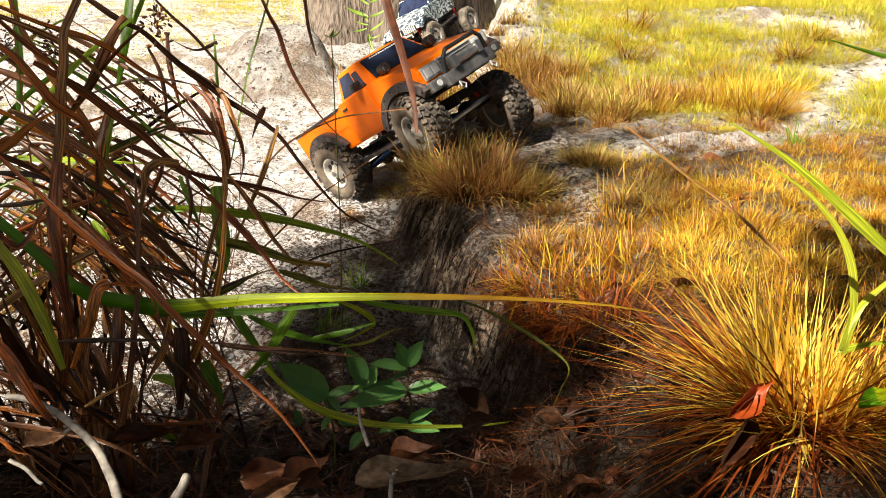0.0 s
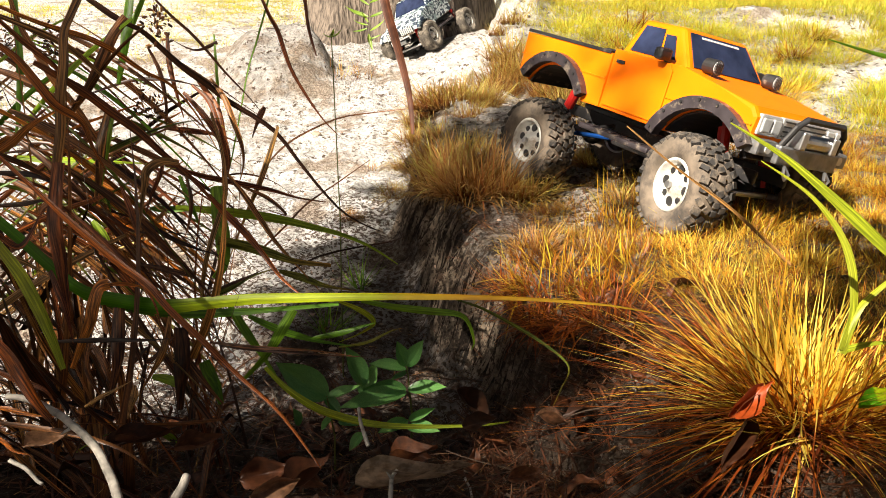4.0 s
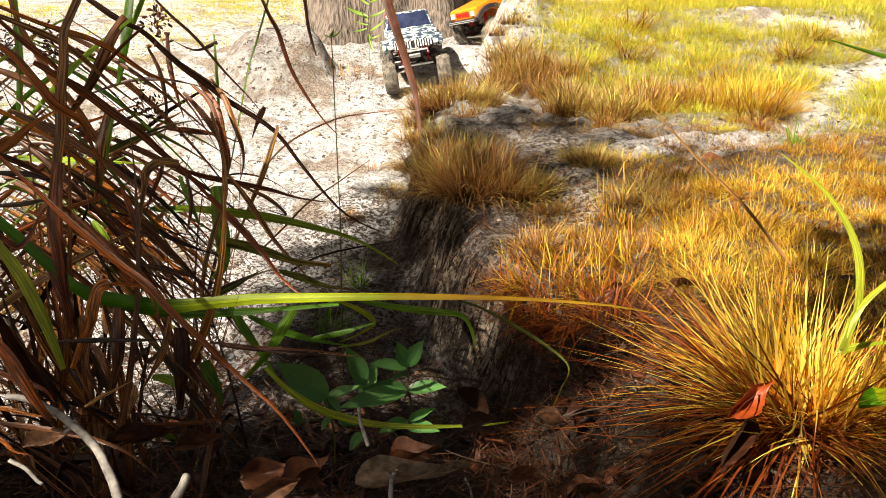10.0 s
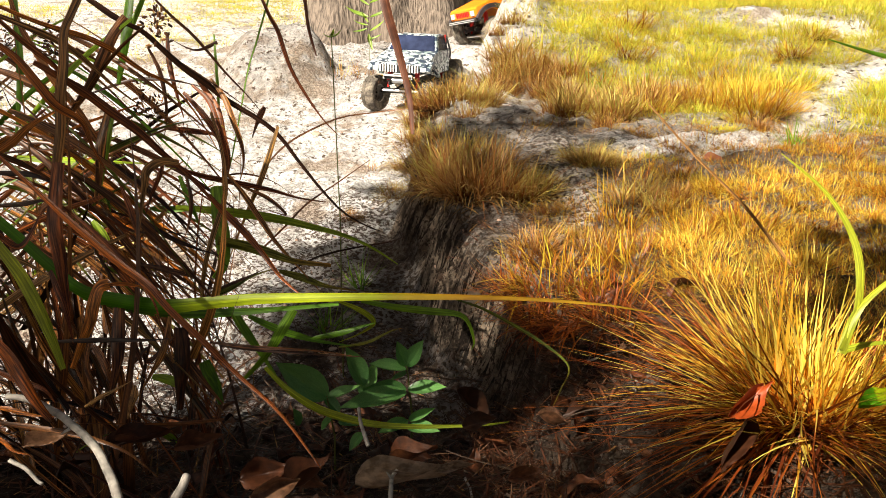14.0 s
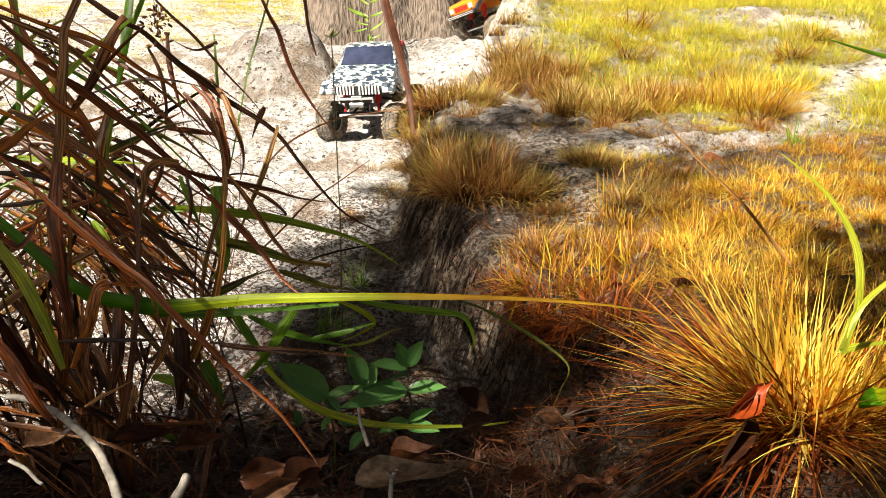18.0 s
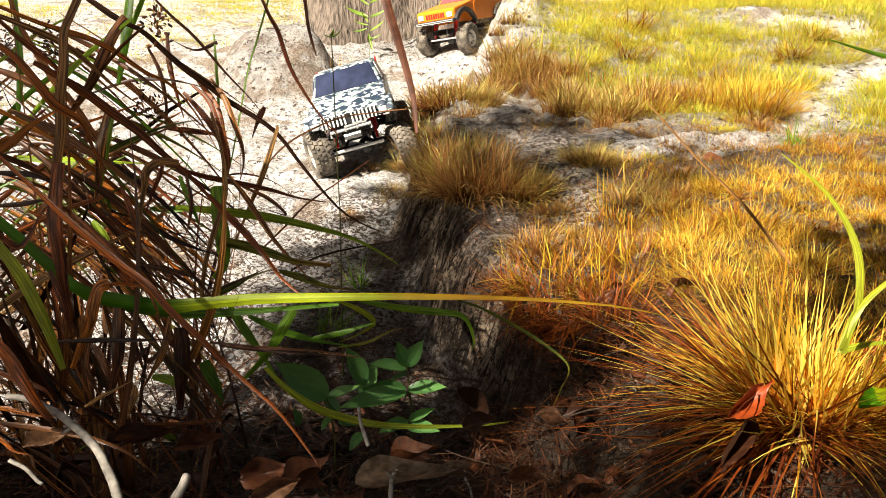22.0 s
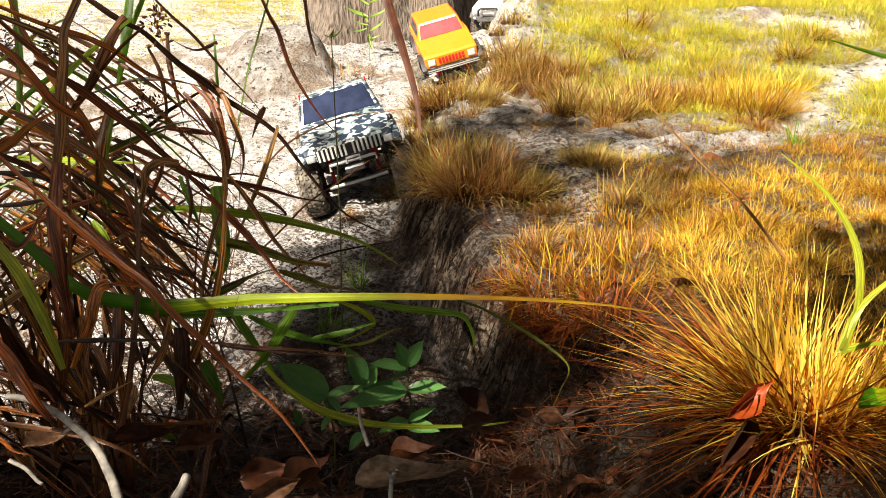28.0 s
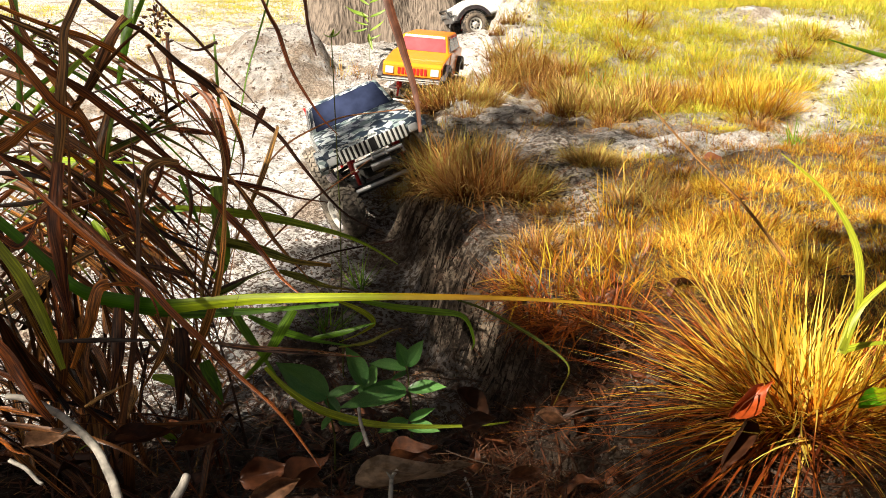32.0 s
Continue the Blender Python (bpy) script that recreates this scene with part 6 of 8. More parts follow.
long_blade("a45", "strap_leaf", "olive green sedge leaf with a brown edge", M_OLIVELEAF, 0.0082, [(-0.170, 0.562, 0.196), (-0.152, 0.563, 0.192), (-0.133, 0.564, 0.186), (-0.114, 0.565, 0.179), (-0.086, 0.567, 0.175)], 0.2, (0.8, 0.35))
long_blade("a46", "strap_leaf", "olive green sedge leaf with a brown edge", M_OLIVELEAF, 0.0047, [(-0.178, 0.541, 0.156), (-0.159, 0.543, 0.164), (-0.142, 0.545, 0.173), (-0.123, 0.547, 0.179)], 0.5)
long_blade("a47", "strap_leaf", "dry dark brown sedge leaf", M_DRY, 0.0023, [(-0.172, 0.537, 0.163), (-0.151, 0.540, 0.171), (-0.139, 0.541, 0.176), (-0.123, 0.543, 0.184)], 0.5)
long_blade("a48", "strap_leaf", "olive green sedge leaf with a brown edge", M_OLIVELEAF, 0.0059, [(-0.128, 0.575, 0.168), (-0.110, 0.574, 0.163), (-0.092, 0.572, 0.157), (-0.067, 0.571, 0.153)], 0.4)
long_blade("a49", "strap_leaf", "straw-coloured dry sedge leaf", M_STRAW, 0.0049, [(-0.142, 0.665, 0.271), (-0.149, 0.659, 0.249), (-0.157, 0.653, 0.226), (-0.167, 0.646, 0.203), (-0.179, 0.639, 0.174), (-0.187, 0.633, 0.151)], 0.6)
long_blade("a50", "strap_leaf", "dry dark brown sedge leaf", M_DRY, 0.0045, [(-0.170, 0.595, 0.243), (-0.156, 0.591, 0.226), (-0.144, 0.586, 0.209), (-0.130, 0.581, 0.189), (-0.114, 0.576, 0.172), (-0.097, 0.571, 0.154)], 0.4)
long_blade("a51", "strap_leaf", "dry dark brown sedge leaf", M_DRY, 0.0031, [(-0.162, 0.612, 0.228), (-0.141, 0.609, 0.219), (-0.127, 0.606, 0.206), (-0.150, 0.608, 0.213)], 0.4)
long_blade("a52", "strap_leaf", "russet dry sedge leaf", M_RUSSET, 0.0048, [(-0.212, 0.616, 0.242), (-0.196, 0.622, 0.235), (-0.170, 0.629, 0.228), (-0.144, 0.635, 0.221), (-0.122, 0.641, 0.213), (-0.099, 0.648, 0.208)], 0.2)
long_blade("a53", "strap_leaf", "dry dark brown sedge leaf", M_DRY, 0.0018, [(-0.201, 0.693, 0.223), (-0.184, 0.701, 0.224), (-0.160, 0.705, 0.217), (-0.140, 0.709, 0.202)], 0.3)
long_blade("a54", "thin_stem", "thin arching dry stem", M_DRY, 0.0021, [(-0.194, 0.771, 0.128), (-0.171, 0.798, 0.149), (-0.148, 0.824, 0.171), (-0.117, 0.850, 0.190), (-0.084, 0.876, 0.211)], 0.2, (1, 0.6))
long_blade("a55", "thin_stem", "thin arching dry stem", M_DRY, 0.0021, [(-0.199, 0.855, 0.207), (-0.180, 0.860, 0.227), (-0.155, 0.864, 0.243), (-0.117, 0.869, 0.259), (-0.079, 0.870, 0.265), (-0.041, 0.871, 0.269)], 0.2, (1, 0.6))
long_blade("a56", "thin_stem", "thin arching dry stem", M_DRY, 0.0019, [(-0.143, 0.690, 0.134), (-0.121, 0.708, 0.142), (-0.091, 0.725, 0.146), (-0.053, 0.741, 0.149), (-0.041, 0.757, 0.150)], 0.2, (1, 0.6))
long_blade("a57", "strap_leaf", "dry dark brown sedge leaf", M_DRY, 0.0037, [(-0.300, 0.496, 0.258), (-0.274, 0.496, 0.258), (-0.259, 0.495, 0.254), (-0.244, 0.492, 0.245)], 0.5)
long_blade("a58", "strap_leaf", "dry dark brown sedge leaf", M_DRY, 0.0034, [(-0.306, 0.500, 0.235), (-0.279, 0.500, 0.237), (-0.263, 0.501, 0.239), (-0.248, 0.499, 0.233)], 0.5)
long_blade("a59", "strap_leaf", "russet dry sedge leaf", M_RUSSET, 0.0040, [(-0.278, 0.458, 0.232), (-0.263, 0.461, 0.218), (-0.251, 0.473, 0.239), (-0.243, 0.481, 0.243)], 0.5)
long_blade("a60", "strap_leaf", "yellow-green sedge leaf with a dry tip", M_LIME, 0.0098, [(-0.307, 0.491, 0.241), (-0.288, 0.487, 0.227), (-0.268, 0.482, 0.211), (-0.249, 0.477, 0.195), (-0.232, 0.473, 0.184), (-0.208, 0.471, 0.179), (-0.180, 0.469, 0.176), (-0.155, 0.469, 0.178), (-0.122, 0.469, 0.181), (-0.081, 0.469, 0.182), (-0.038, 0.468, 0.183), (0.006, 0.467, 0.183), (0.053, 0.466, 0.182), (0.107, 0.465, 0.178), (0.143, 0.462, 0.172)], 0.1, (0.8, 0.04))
long_blade("a61", "strap_leaf", "green sedge strap leaf", M_GREEN, 0.0074, [(-0.243, 0.494, 0.175), (-0.209, 0.494, 0.166), (-0.175, 0.495, 0.162), (-0.141, 0.497, 0.162), (-0.107, 0.499, 0.164), (-0.072, 0.502, 0.166)], 0.4, (0.8, 0.35))
long_blade("a62", "strap_leaf", "yellow-green strap leaf", M_BLADE, 0.0081, [(-0.243, 0.390, 0.250), (-0.230, 0.385, 0.237), (-0.218, 0.379, 0.224), (-0.208, 0.373, 0.208), (-0.200, 0.367, 0.194), (-0.193, 0.361, 0.180)], 0.1, (0.8, 0.35))
long_blade("a63", "strap_leaf", "straw-coloured dry sedge leaf", M_STRAW, 0.0043, [(-0.243, 0.386, 0.237), (-0.233, 0.389, 0.232), (-0.222, 0.391, 0.228), (-0.211, 0.392, 0.220)], 0.3)
long_blade("a64", "strap_leaf", "orange-brown dry sedge leaf", M_AMBERLEAF, 0.0077, [(-0.187, 0.410, 0.210), (-0.192, 0.408, 0.208), (-0.194, 0.403, 0.200), (-0.195, 0.399, 0.191), (-0.198, 0.394, 0.182), (-0.203, 0.389, 0.168)], 0.2, (0.8, 0.35))
long_blade("a65", "strap_leaf", "orange-brown dry sedge leaf", M_AMBERLEAF, 0.0022, [(-0.191, 0.410, 0.209), (-0.182, 0.413, 0.209), (-0.170, 0.416, 0.206), (-0.157, 0.418, 0.201)], 0.6)
long_blade("a66", "strap_leaf", "orange-brown dry sedge leaf", M_AMBERLEAF, 0.0042, [(-0.252, 0.421, 0.288), (-0.221, 0.408, 0.265), (-0.200, 0.398, 0.250), (-0.170, 0.386, 0.229), (-0.153, 0.378, 0.220), (-0.139, 0.369, 0.209), (-0.120, 0.359, 0.196), (-0.101, 0.349, 0.182), (-0.081, 0.339, 0.169), (-0.066, 0.329, 0.155), (-0.057, 0.321, 0.147)], 0.2)
long_blade("a67", "strap_leaf", "russet dry sedge leaf", M_RUSSET, 0.0028, [(-0.230, 0.442, 0.253), (-0.199, 0.425, 0.236), (-0.175, 0.408, 0.221), (-0.156, 0.391, 0.207), (-0.147, 0.376, 0.197)], 0.4)
long_blade("a68", "strap_leaf", "dry dark brown sedge leaf", M_DRY, 0.0036, [(-0.214, 0.536, 0.217), (-0.196, 0.533, 0.206), (-0.176, 0.531, 0.198), (-0.156, 0.530, 0.192)], 0.5)
long_blade("a69", "strap_leaf", "dry dark brown sedge leaf", M_DRY, 0.0042, [(-0.220, 0.538, 0.184), (-0.200, 0.537, 0.180), (-0.181, 0.535, 0.175), (-0.162, 0.532, 0.164)], 0.6)
long_blade("a70", "strap_leaf", "dry dark brown sedge leaf", M_DRY, 0.0032, [(-0.226, 0.550, 0.227), (-0.215, 0.546, 0.212), (-0.204, 0.542, 0.199), (-0.191, 0.538, 0.184), (-0.181, 0.532, 0.164)], 0.5)
long_blade("a71", "strap_leaf", "russet dry sedge leaf", M_RUSSET, 0.0040, [(-0.210, 0.494, 0.250), (-0.201, 0.483, 0.237), (-0.193, 0.472, 0.221), (-0.189, 0.462, 0.209)], 0.4)
long_blade("a72", "strap_leaf", "dry dark brown sedge leaf", M_DRY, 0.0031, [(-0.181, 0.535, 0.251), (-0.175, 0.524, 0.236), (-0.174, 0.514, 0.223), (-0.175, 0.504, 0.213)], 0.3)
long_blade("a73", "strap_leaf", "green sedge strap leaf", M_GREEN, 0.0046, [(-0.213, 0.614, 0.237), (-0.207, 0.610, 0.222), (-0.200, 0.606, 0.206), (-0.197, 0.604, 0.198)], 0.4)
long_blade("a74", "strap_leaf", "green sedge strap leaf", M_GREEN, 0.0047, [(-0.270, 0.565, 0.246), (-0.260, 0.562, 0.237), (-0.250, 0.560, 0.229), (-0.247, 0.558, 0.219)], 0.5)
long_blade("a75", "strap_leaf", "green sedge strap leaf", M_GREEN, 0.0069, [(-0.274, 0.585, 0.206), (-0.265, 0.582, 0.194), (-0.262, 0.579, 0.181), (-0.267, 0.576, 0.172)], 0.4)
long_blade("a76", "strap_leaf", "dry dark brown sedge leaf", M_DRY, 0.0025, [(-0.209, 0.590, 0.224), (-0.220, 0.587, 0.211), (-0.234, 0.583, 0.197), (-0.247, 0.579, 0.181), (-0.262, 0.573, 0.160)], 0.4)
long_blade("a77", "strap_leaf", "dry dark brown sedge leaf", M_DRY, 0.0024, [(-0.271, 0.569, 0.223), (-0.254, 0.567, 0.215), (-0.234, 0.564, 0.203), (-0.207, 0.563, 0.202), (-0.177, 0.563, 0.199)], 0.4)
long_blade("a78", "strap_leaf", "dry dark brown sedge leaf", M_DRY, 0.0025, [(-0.294, 0.602, 0.230), (-0.271, 0.600, 0.222), (-0.244, 0.597, 0.212)], 0.4)
long_blade("a79", "strap_leaf", "green sedge strap leaf", M_GREEN, 0.0065, [(-0.252, 0.646, 0.203), (-0.226, 0.646, 0.202), (-0.196, 0.647, 0.203)], 0.8)
long_blade("a80", "strap_leaf", "orange-brown dry sedge leaf", M_AMBERLEAF, 0.0070, [(-0.216, 0.338, 0.209), (-0.204, 0.333, 0.200), (-0.196, 0.328, 0.191), (-0.187, 0.322, 0.181), (-0.179, 0.318, 0.174)], 0.3, (0.8, 0.35))
long_blade("a81", "strap_leaf", "russet dry sedge leaf", M_RUSSET, 0.0031, [(-0.219, 0.343, 0.189), (-0.205, 0.341, 0.183), (-0.193, 0.340, 0.179), (-0.187, 0.338, 0.173)], 0.4)
long_blade("a82", "strap_leaf", "dry dark brown sedge leaf", M_DRY, 0.0028, [(-0.215, 0.393, 0.182), (-0.187, 0.393, 0.183), (-0.162, 0.393, 0.183), (-0.150, 0.393, 0.184)], 0.5)
long_blade("a83", "strap_leaf", "dry dark brown sedge leaf", M_DRY, 0.0089, [(-0.211, 0.473, 0.174), (-0.209, 0.462, 0.157), (-0.207, 0.451, 0.142), (-0.208, 0.440, 0.127)], 0.5, (0.8, 0.35))
long_blade("a84", "strap_leaf", "dry dark brown sedge leaf", M_DRY, 0.0057, [(-0.228, 0.467, 0.150), (-0.220, 0.461, 0.141), (-0.214, 0.455, 0.131), (-0.209, 0.449, 0.121)], 0.5)
long_blade("a85", "strap_leaf", "dry dark brown sedge leaf", M_DRY, 0.0049, [(-0.178, 0.472, 0.168), (-0.182, 0.466, 0.147), (-0.189, 0.463, 0.134), (-0.196, 0.459, 0.122)], 0.5)
long_blade("a86", "strap_leaf", "dry dark brown sedge leaf", M_DRY, 0.0112, [(-0.178, 0.489, 0.154), (-0.177, 0.484, 0.136), (-0.178, 0.479, 0.117), (-0.178, 0.474, 0.100)], 0.5, (0.8, 0.35))
long_blade("a87", "strap_leaf", "dry dark brown sedge leaf", M_DRY, 0.0037, [(-0.200, 0.472, 0.168), (-0.202, 0.468, 0.154), (-0.197, 0.464, 0.140), (-0.192, 0.460, 0.126)], 0.5)
long_blade("a88", "strap_leaf", "dry dark brown sedge leaf", M_DRY, 0.0034, [(-0.206, 0.487, 0.147), (-0.200, 0.483, 0.132), (-0.185, 0.486, 0.145), (-0.178, 0.488, 0.152)], 0.5)
long_blade("a89", "strap_leaf", "dry dark brown sedge leaf", M_DRY, 0.0034, [(-0.239, 0.487, 0.147), (-0.242, 0.482, 0.128), (-0.235, 0.478, 0.113), (-0.227, 0.475, 0.104)], 0.5)
long_blade("a90", "strap_leaf", "dry dark brown sedge leaf", M_DRY, 0.0030, [(-0.214, 0.481, 0.126), (-0.205, 0.480, 0.136), (-0.197, 0.478, 0.142), (-0.204, 0.467, 0.114)], 0.5)
long_blade("a91", "strap_leaf", "dry dark brown sedge leaf", M_DRY, 0.0052, [(-0.182, 0.495, 0.139), (-0.173, 0.491, 0.124), (-0.161, 0.487, 0.109), (-0.151, 0.484, 0.099)], 0.5)
long_blade("a92", "strap_leaf", "dry dark brown sedge leaf", M_DRY, 0.0044, [(-0.177, 0.495, 0.139), (-0.174, 0.491, 0.124), (-0.171, 0.487, 0.109), (-0.177, 0.484, 0.098)], 0.5)
long_blade("a93", "strap_leaf", "green sedge strap leaf", M_GREEN, 0.0099, [(-0.171, 0.510, 0.120), (-0.166, 0.505, 0.111), (-0.160, 0.499, 0.103), (-0.156, 0.493, 0.095)], 0.4, (0.8, 0.35))
long_blade("a94", "strap_leaf", "green sedge strap leaf", M_GREEN, 0.0069, [(-0.212, 0.517, 0.105), (-0.198, 0.513, 0.104), (-0.185, 0.508, 0.099), (-0.174, 0.503, 0.092)], 0.5)
long_blade("a95", "strap_leaf", "green sedge strap leaf", M_GREEN, 0.0069, [(-0.156, 0.530, 0.156), (-0.146, 0.526, 0.140), (-0.133, 0.521, 0.122), (-0.120, 0.516, 0.103)], 0.4)
long_blade("a96", "strap_leaf", "green sedge strap leaf", M_GREEN, 0.0077, [(-0.107, 0.520, 0.156), (-0.116, 0.516, 0.141), (-0.127, 0.511, 0.124), (-0.143, 0.507, 0.107)], 0.3, (0.8, 0.35))
long_blade("a97", "strap_leaf", "green sedge strap leaf", M_GREEN, 0.0056, [(-0.142, 0.528, 0.148), (-0.118, 0.529, 0.136), (-0.093, 0.530, 0.128), (-0.069, 0.532, 0.123)], 0.5)
long_blade("a98", "strap_leaf", "yellow-green strap leaf", M_BLADE, 0.0055, [(-0.118, 0.472, 0.132), (-0.103, 0.468, 0.118), (-0.084, 0.465, 0.106), (-0.062, 0.463, 0.099), (-0.039, 0.462, 0.095), (-0.009, 0.462, 0.094), (0.025, 0.462, 0.095), (0.044, 0.463, 0.097)], 0.3)
long_blade("a99", "strap_leaf", "green sedge strap leaf", M_GREEN, 0.0043, [(-0.098, 0.543, 0.125), (-0.079, 0.544, 0.128), (-0.062, 0.545, 0.133), (-0.051, 0.546, 0.136)], 0.4)
long_blade("a100", "strap_leaf", "yellow-green strap leaf", M_BLADE, 0.0045, [(-0.081, 0.569, 0.145), (-0.064, 0.572, 0.136), (-0.055, 0.574, 0.126), (-0.065, 0.577, 0.116), (-0.084, 0.579, 0.107)], 0.3)
long_blade("a101", "strap_leaf", "olive green sedge leaf with a brown edge", M_OLIVELEAF, 0.0026, [(-0.084, 0.578, 0.103), (-0.061, 0.579, 0.107), (-0.043, 0.582, 0.115), (-0.033, 0.582, 0.118)], 0.3)
long_blade("a102", "strap_leaf", "green sedge strap leaf", M_GREEN, 0.0061, [(-0.066, 0.588, 0.139), (-0.038, 0.587, 0.134), (-0.011, 0.586, 0.131), (0.016, 0.585, 0.127), (0.025, 0.580, 0.109), (0.023, 0.578, 0.101)], 0.3)
long_blade("a103", "strap_leaf", "thin green drooping leaf", M_OLIVELEAF, 0.0028, [(0.011, 0.588, 0.140), (0.030, 0.580, 0.136), (0.052, 0.571, 0.127), (0.076, 0.561, 0.115), (0.097, 0.550, 0.099), (0.090, 0.539, 0.084), (0.079, 0.527, 0.067)], 0.1)
long_blade("a104", "strap_leaf", "dry dark brown sedge leaf", M_DRY, 0.0023, [(-0.133, 0.429, 0.165), (-0.106, 0.429, 0.162), (-0.076, 0.428, 0.160), (-0.035, 0.427, 0.158)], 0.7)
long_blade("a105", "strap_leaf", "dry dark brown sedge leaf", M_DRY, 0.0023, [(-0.140, 0.430, 0.167), (-0.113, 0.429, 0.164), (-0.079, 0.429, 0.162), (-0.049, 0.428, 0.158)], 0.7)
long_blade("a106", "strap_leaf", "straw-coloured dry sedge leaf", M_STRAW, 0.0024, [(-0.196, 0.383, 0.148), (-0.185, 0.382, 0.155), (-0.176, 0.380, 0.160), (-0.166, 0.378, 0.166)], 0.4)
long_blade("a107", "strap_leaf", "straw-coloured dry sedge leaf", M_STRAW, 0.0043, [(-0.161, 0.368, 0.168), (-0.161, 0.367, 0.163), (-0.163, 0.365, 0.157), (-0.164, 0.363, 0.151)], 0.2)
long_blade("a108", "strap_leaf", "dry dark brown sedge leaf", M_DRY, 0.0027, [(-0.120, 0.382, 0.141), (-0.149, 0.378, 0.140), (-0.178, 0.375, 0.142), (-0.207, 0.372, 0.144)], 0.6)
long_blade("a109", "strap_leaf", "dry dark brown sedge leaf", M_DRY, 0.0033, [(-0.243, 0.372, 0.145), (-0.216, 0.367, 0.144), (-0.187, 0.361, 0.142), (-0.164, 0.355, 0.137), (-0.145, 0.347, 0.127)], 0.6)
long_blade("a110", "strap_leaf", "orange-brown dry sedge leaf", M_AMBERLEAF, 0.0025, [(-0.222, 0.347, 0.166), (-0.214, 0.346, 0.165), (-0.203, 0.346, 0.162), (-0.193, 0.346, 0.161)], 0.5)
long_blade("a111", "strap_leaf", "orange-brown dry sedge leaf", M_AMBERLEAF, 0.0022, [(-0.222, 0.343, 0.153), (-0.217, 0.342, 0.149), (-0.212, 0.341, 0.145), (-0.205, 0.341, 0.143)], 0.5)

def seed_head(center, size, seed):
    """A ragged dark cluster of spikelets on the sedge."""
    rng = random.Random(seed)
    bm = bmesh.new()
    for k in range(26):
        d = Vector((rng.gauss(0, 0.5), rng.gauss(0, 0.3), rng.gauss(0, 0.75))) * size
        m = Matrix.Translation(d) @ pose(0, 0, 0, rng.uniform(0, 180), rng.uniform(0, 180), 0) @ Matrix.Diagonal((0.24, 0.10, 0.10, 1))
        bmesh.ops.create_icosphere(bm, subdivisions=1, radius=size, matrix=m)
    for k in range(10):
        d = Vector((rng.gauss(0, 0.8), rng.gauss(0, 0.4), rng.gauss(0, 1.0))) * size
        tube(bm, [(0, 0, 0), d * 0.5 + Vector((0, 0, size * 0.2)), d], size * 0.03, 4, 0.5)
    ob = part("seed_head", bm, M_DRY, SEDGE, "ragged dark brown sedge seed head")
    ob.location = Vector(center) - SEDGE.location


for seed, (center, size) in enumerate((((-0.226, 0.625, 0.355), 0.0115), ((-0.226, 0.637, 0.361), 0.0072), ((-0.290, 0.581, 0.343), 0.0082), ((-0.287, 0.578, 0.334), 0.0074), ((-0.228, 0.589, 0.298), 0.0102), ((-0.217, 0.587, 0.289), 0.0077), ((-0.304, 0.592, 0.347), 0.0050), ((-0.207, 0.623, 0.270), 0.0055), ((-0.284, 0.517, 0.339), 0.0052))):
    seed_head(center, size, seed)

long_blade("hang", "hanging_leaf", "hanging brown dry leaf blade", M_HANG, 0.0088, [(-0.066, 0.754, 0.448), (-0.052, 0.735, 0.378), (-0.040, 0.724, 0.339), (-0.028, 0.713, 0.296), (-0.024, 0.704, 0.261)], 0.0, (0.9, 0.35))
long_blade("hang2", "hanging_leaf", "hanging brown dry leaf tip", M_HANG, 0.0082, [(-0.150, 0.852, 0.429), (-0.144, 0.840, 0.384), (-0.140, 0.832, 0.355), (-0.132, 0.825, 0.327)], 0.9)
long_blade("rb", "grass_blade", "broad green grass blade", M_BLADE, 0.0056, [(0.243, 0.340, 0.216), (0.208, 0.348, 0.247), (0.185, 0.353, 0.268), (0.161, 0.359, 0.288), (0.135, 0.363, 0.304)], 0.0, (1, 0.1))
long_blade("rc", "grass_blade", "curved green grass blade", M_BLADE, 0.0046, [(0.218, 0.391, 0.178), (0.225, 0.398, 0.202), (0.221, 0.406, 0.232), (0.203, 0.413, 0.258), (0.174, 0.418, 0.278)], 0.0, (1, 0.1))
long_blade("rs", "dry_stem", "dry orange-brown grass stem", M_STRAW, 0.0023, [(0.227, 0.480, 0.200), (0.190, 0.489, 0.234), (0.153, 0.496, 0.261), (0.120, 0.504, 0.288)], 0.0, (1, 0.4))
long_blade("rv", "grass_blade", "green grass blade", M_BLADE, 0.0049, [(0.218, 0.391, 0.176), (0.228, 0.397, 0.200), (0.252, 0.403, 0.220)], 0.6, (1, 0.4))
long_blade("rv2", "grass_blade", "green grass blade", M_BLADE, 0.0040, [(0.234, 0.419, 0.166), (0.251, 0.420, 0.170), (0.277, 0.421, 0.171)], 0.6, (1, 0.4))
long_blade("rt", "grass_blade", "thin dark green grass blade", M_GREEN, 0.0053, [(0.567, 0.924, 0.313), (0.501, 0.929, 0.330), (0.451, 0.933, 0.345)], 0.4, (1, 0.1))


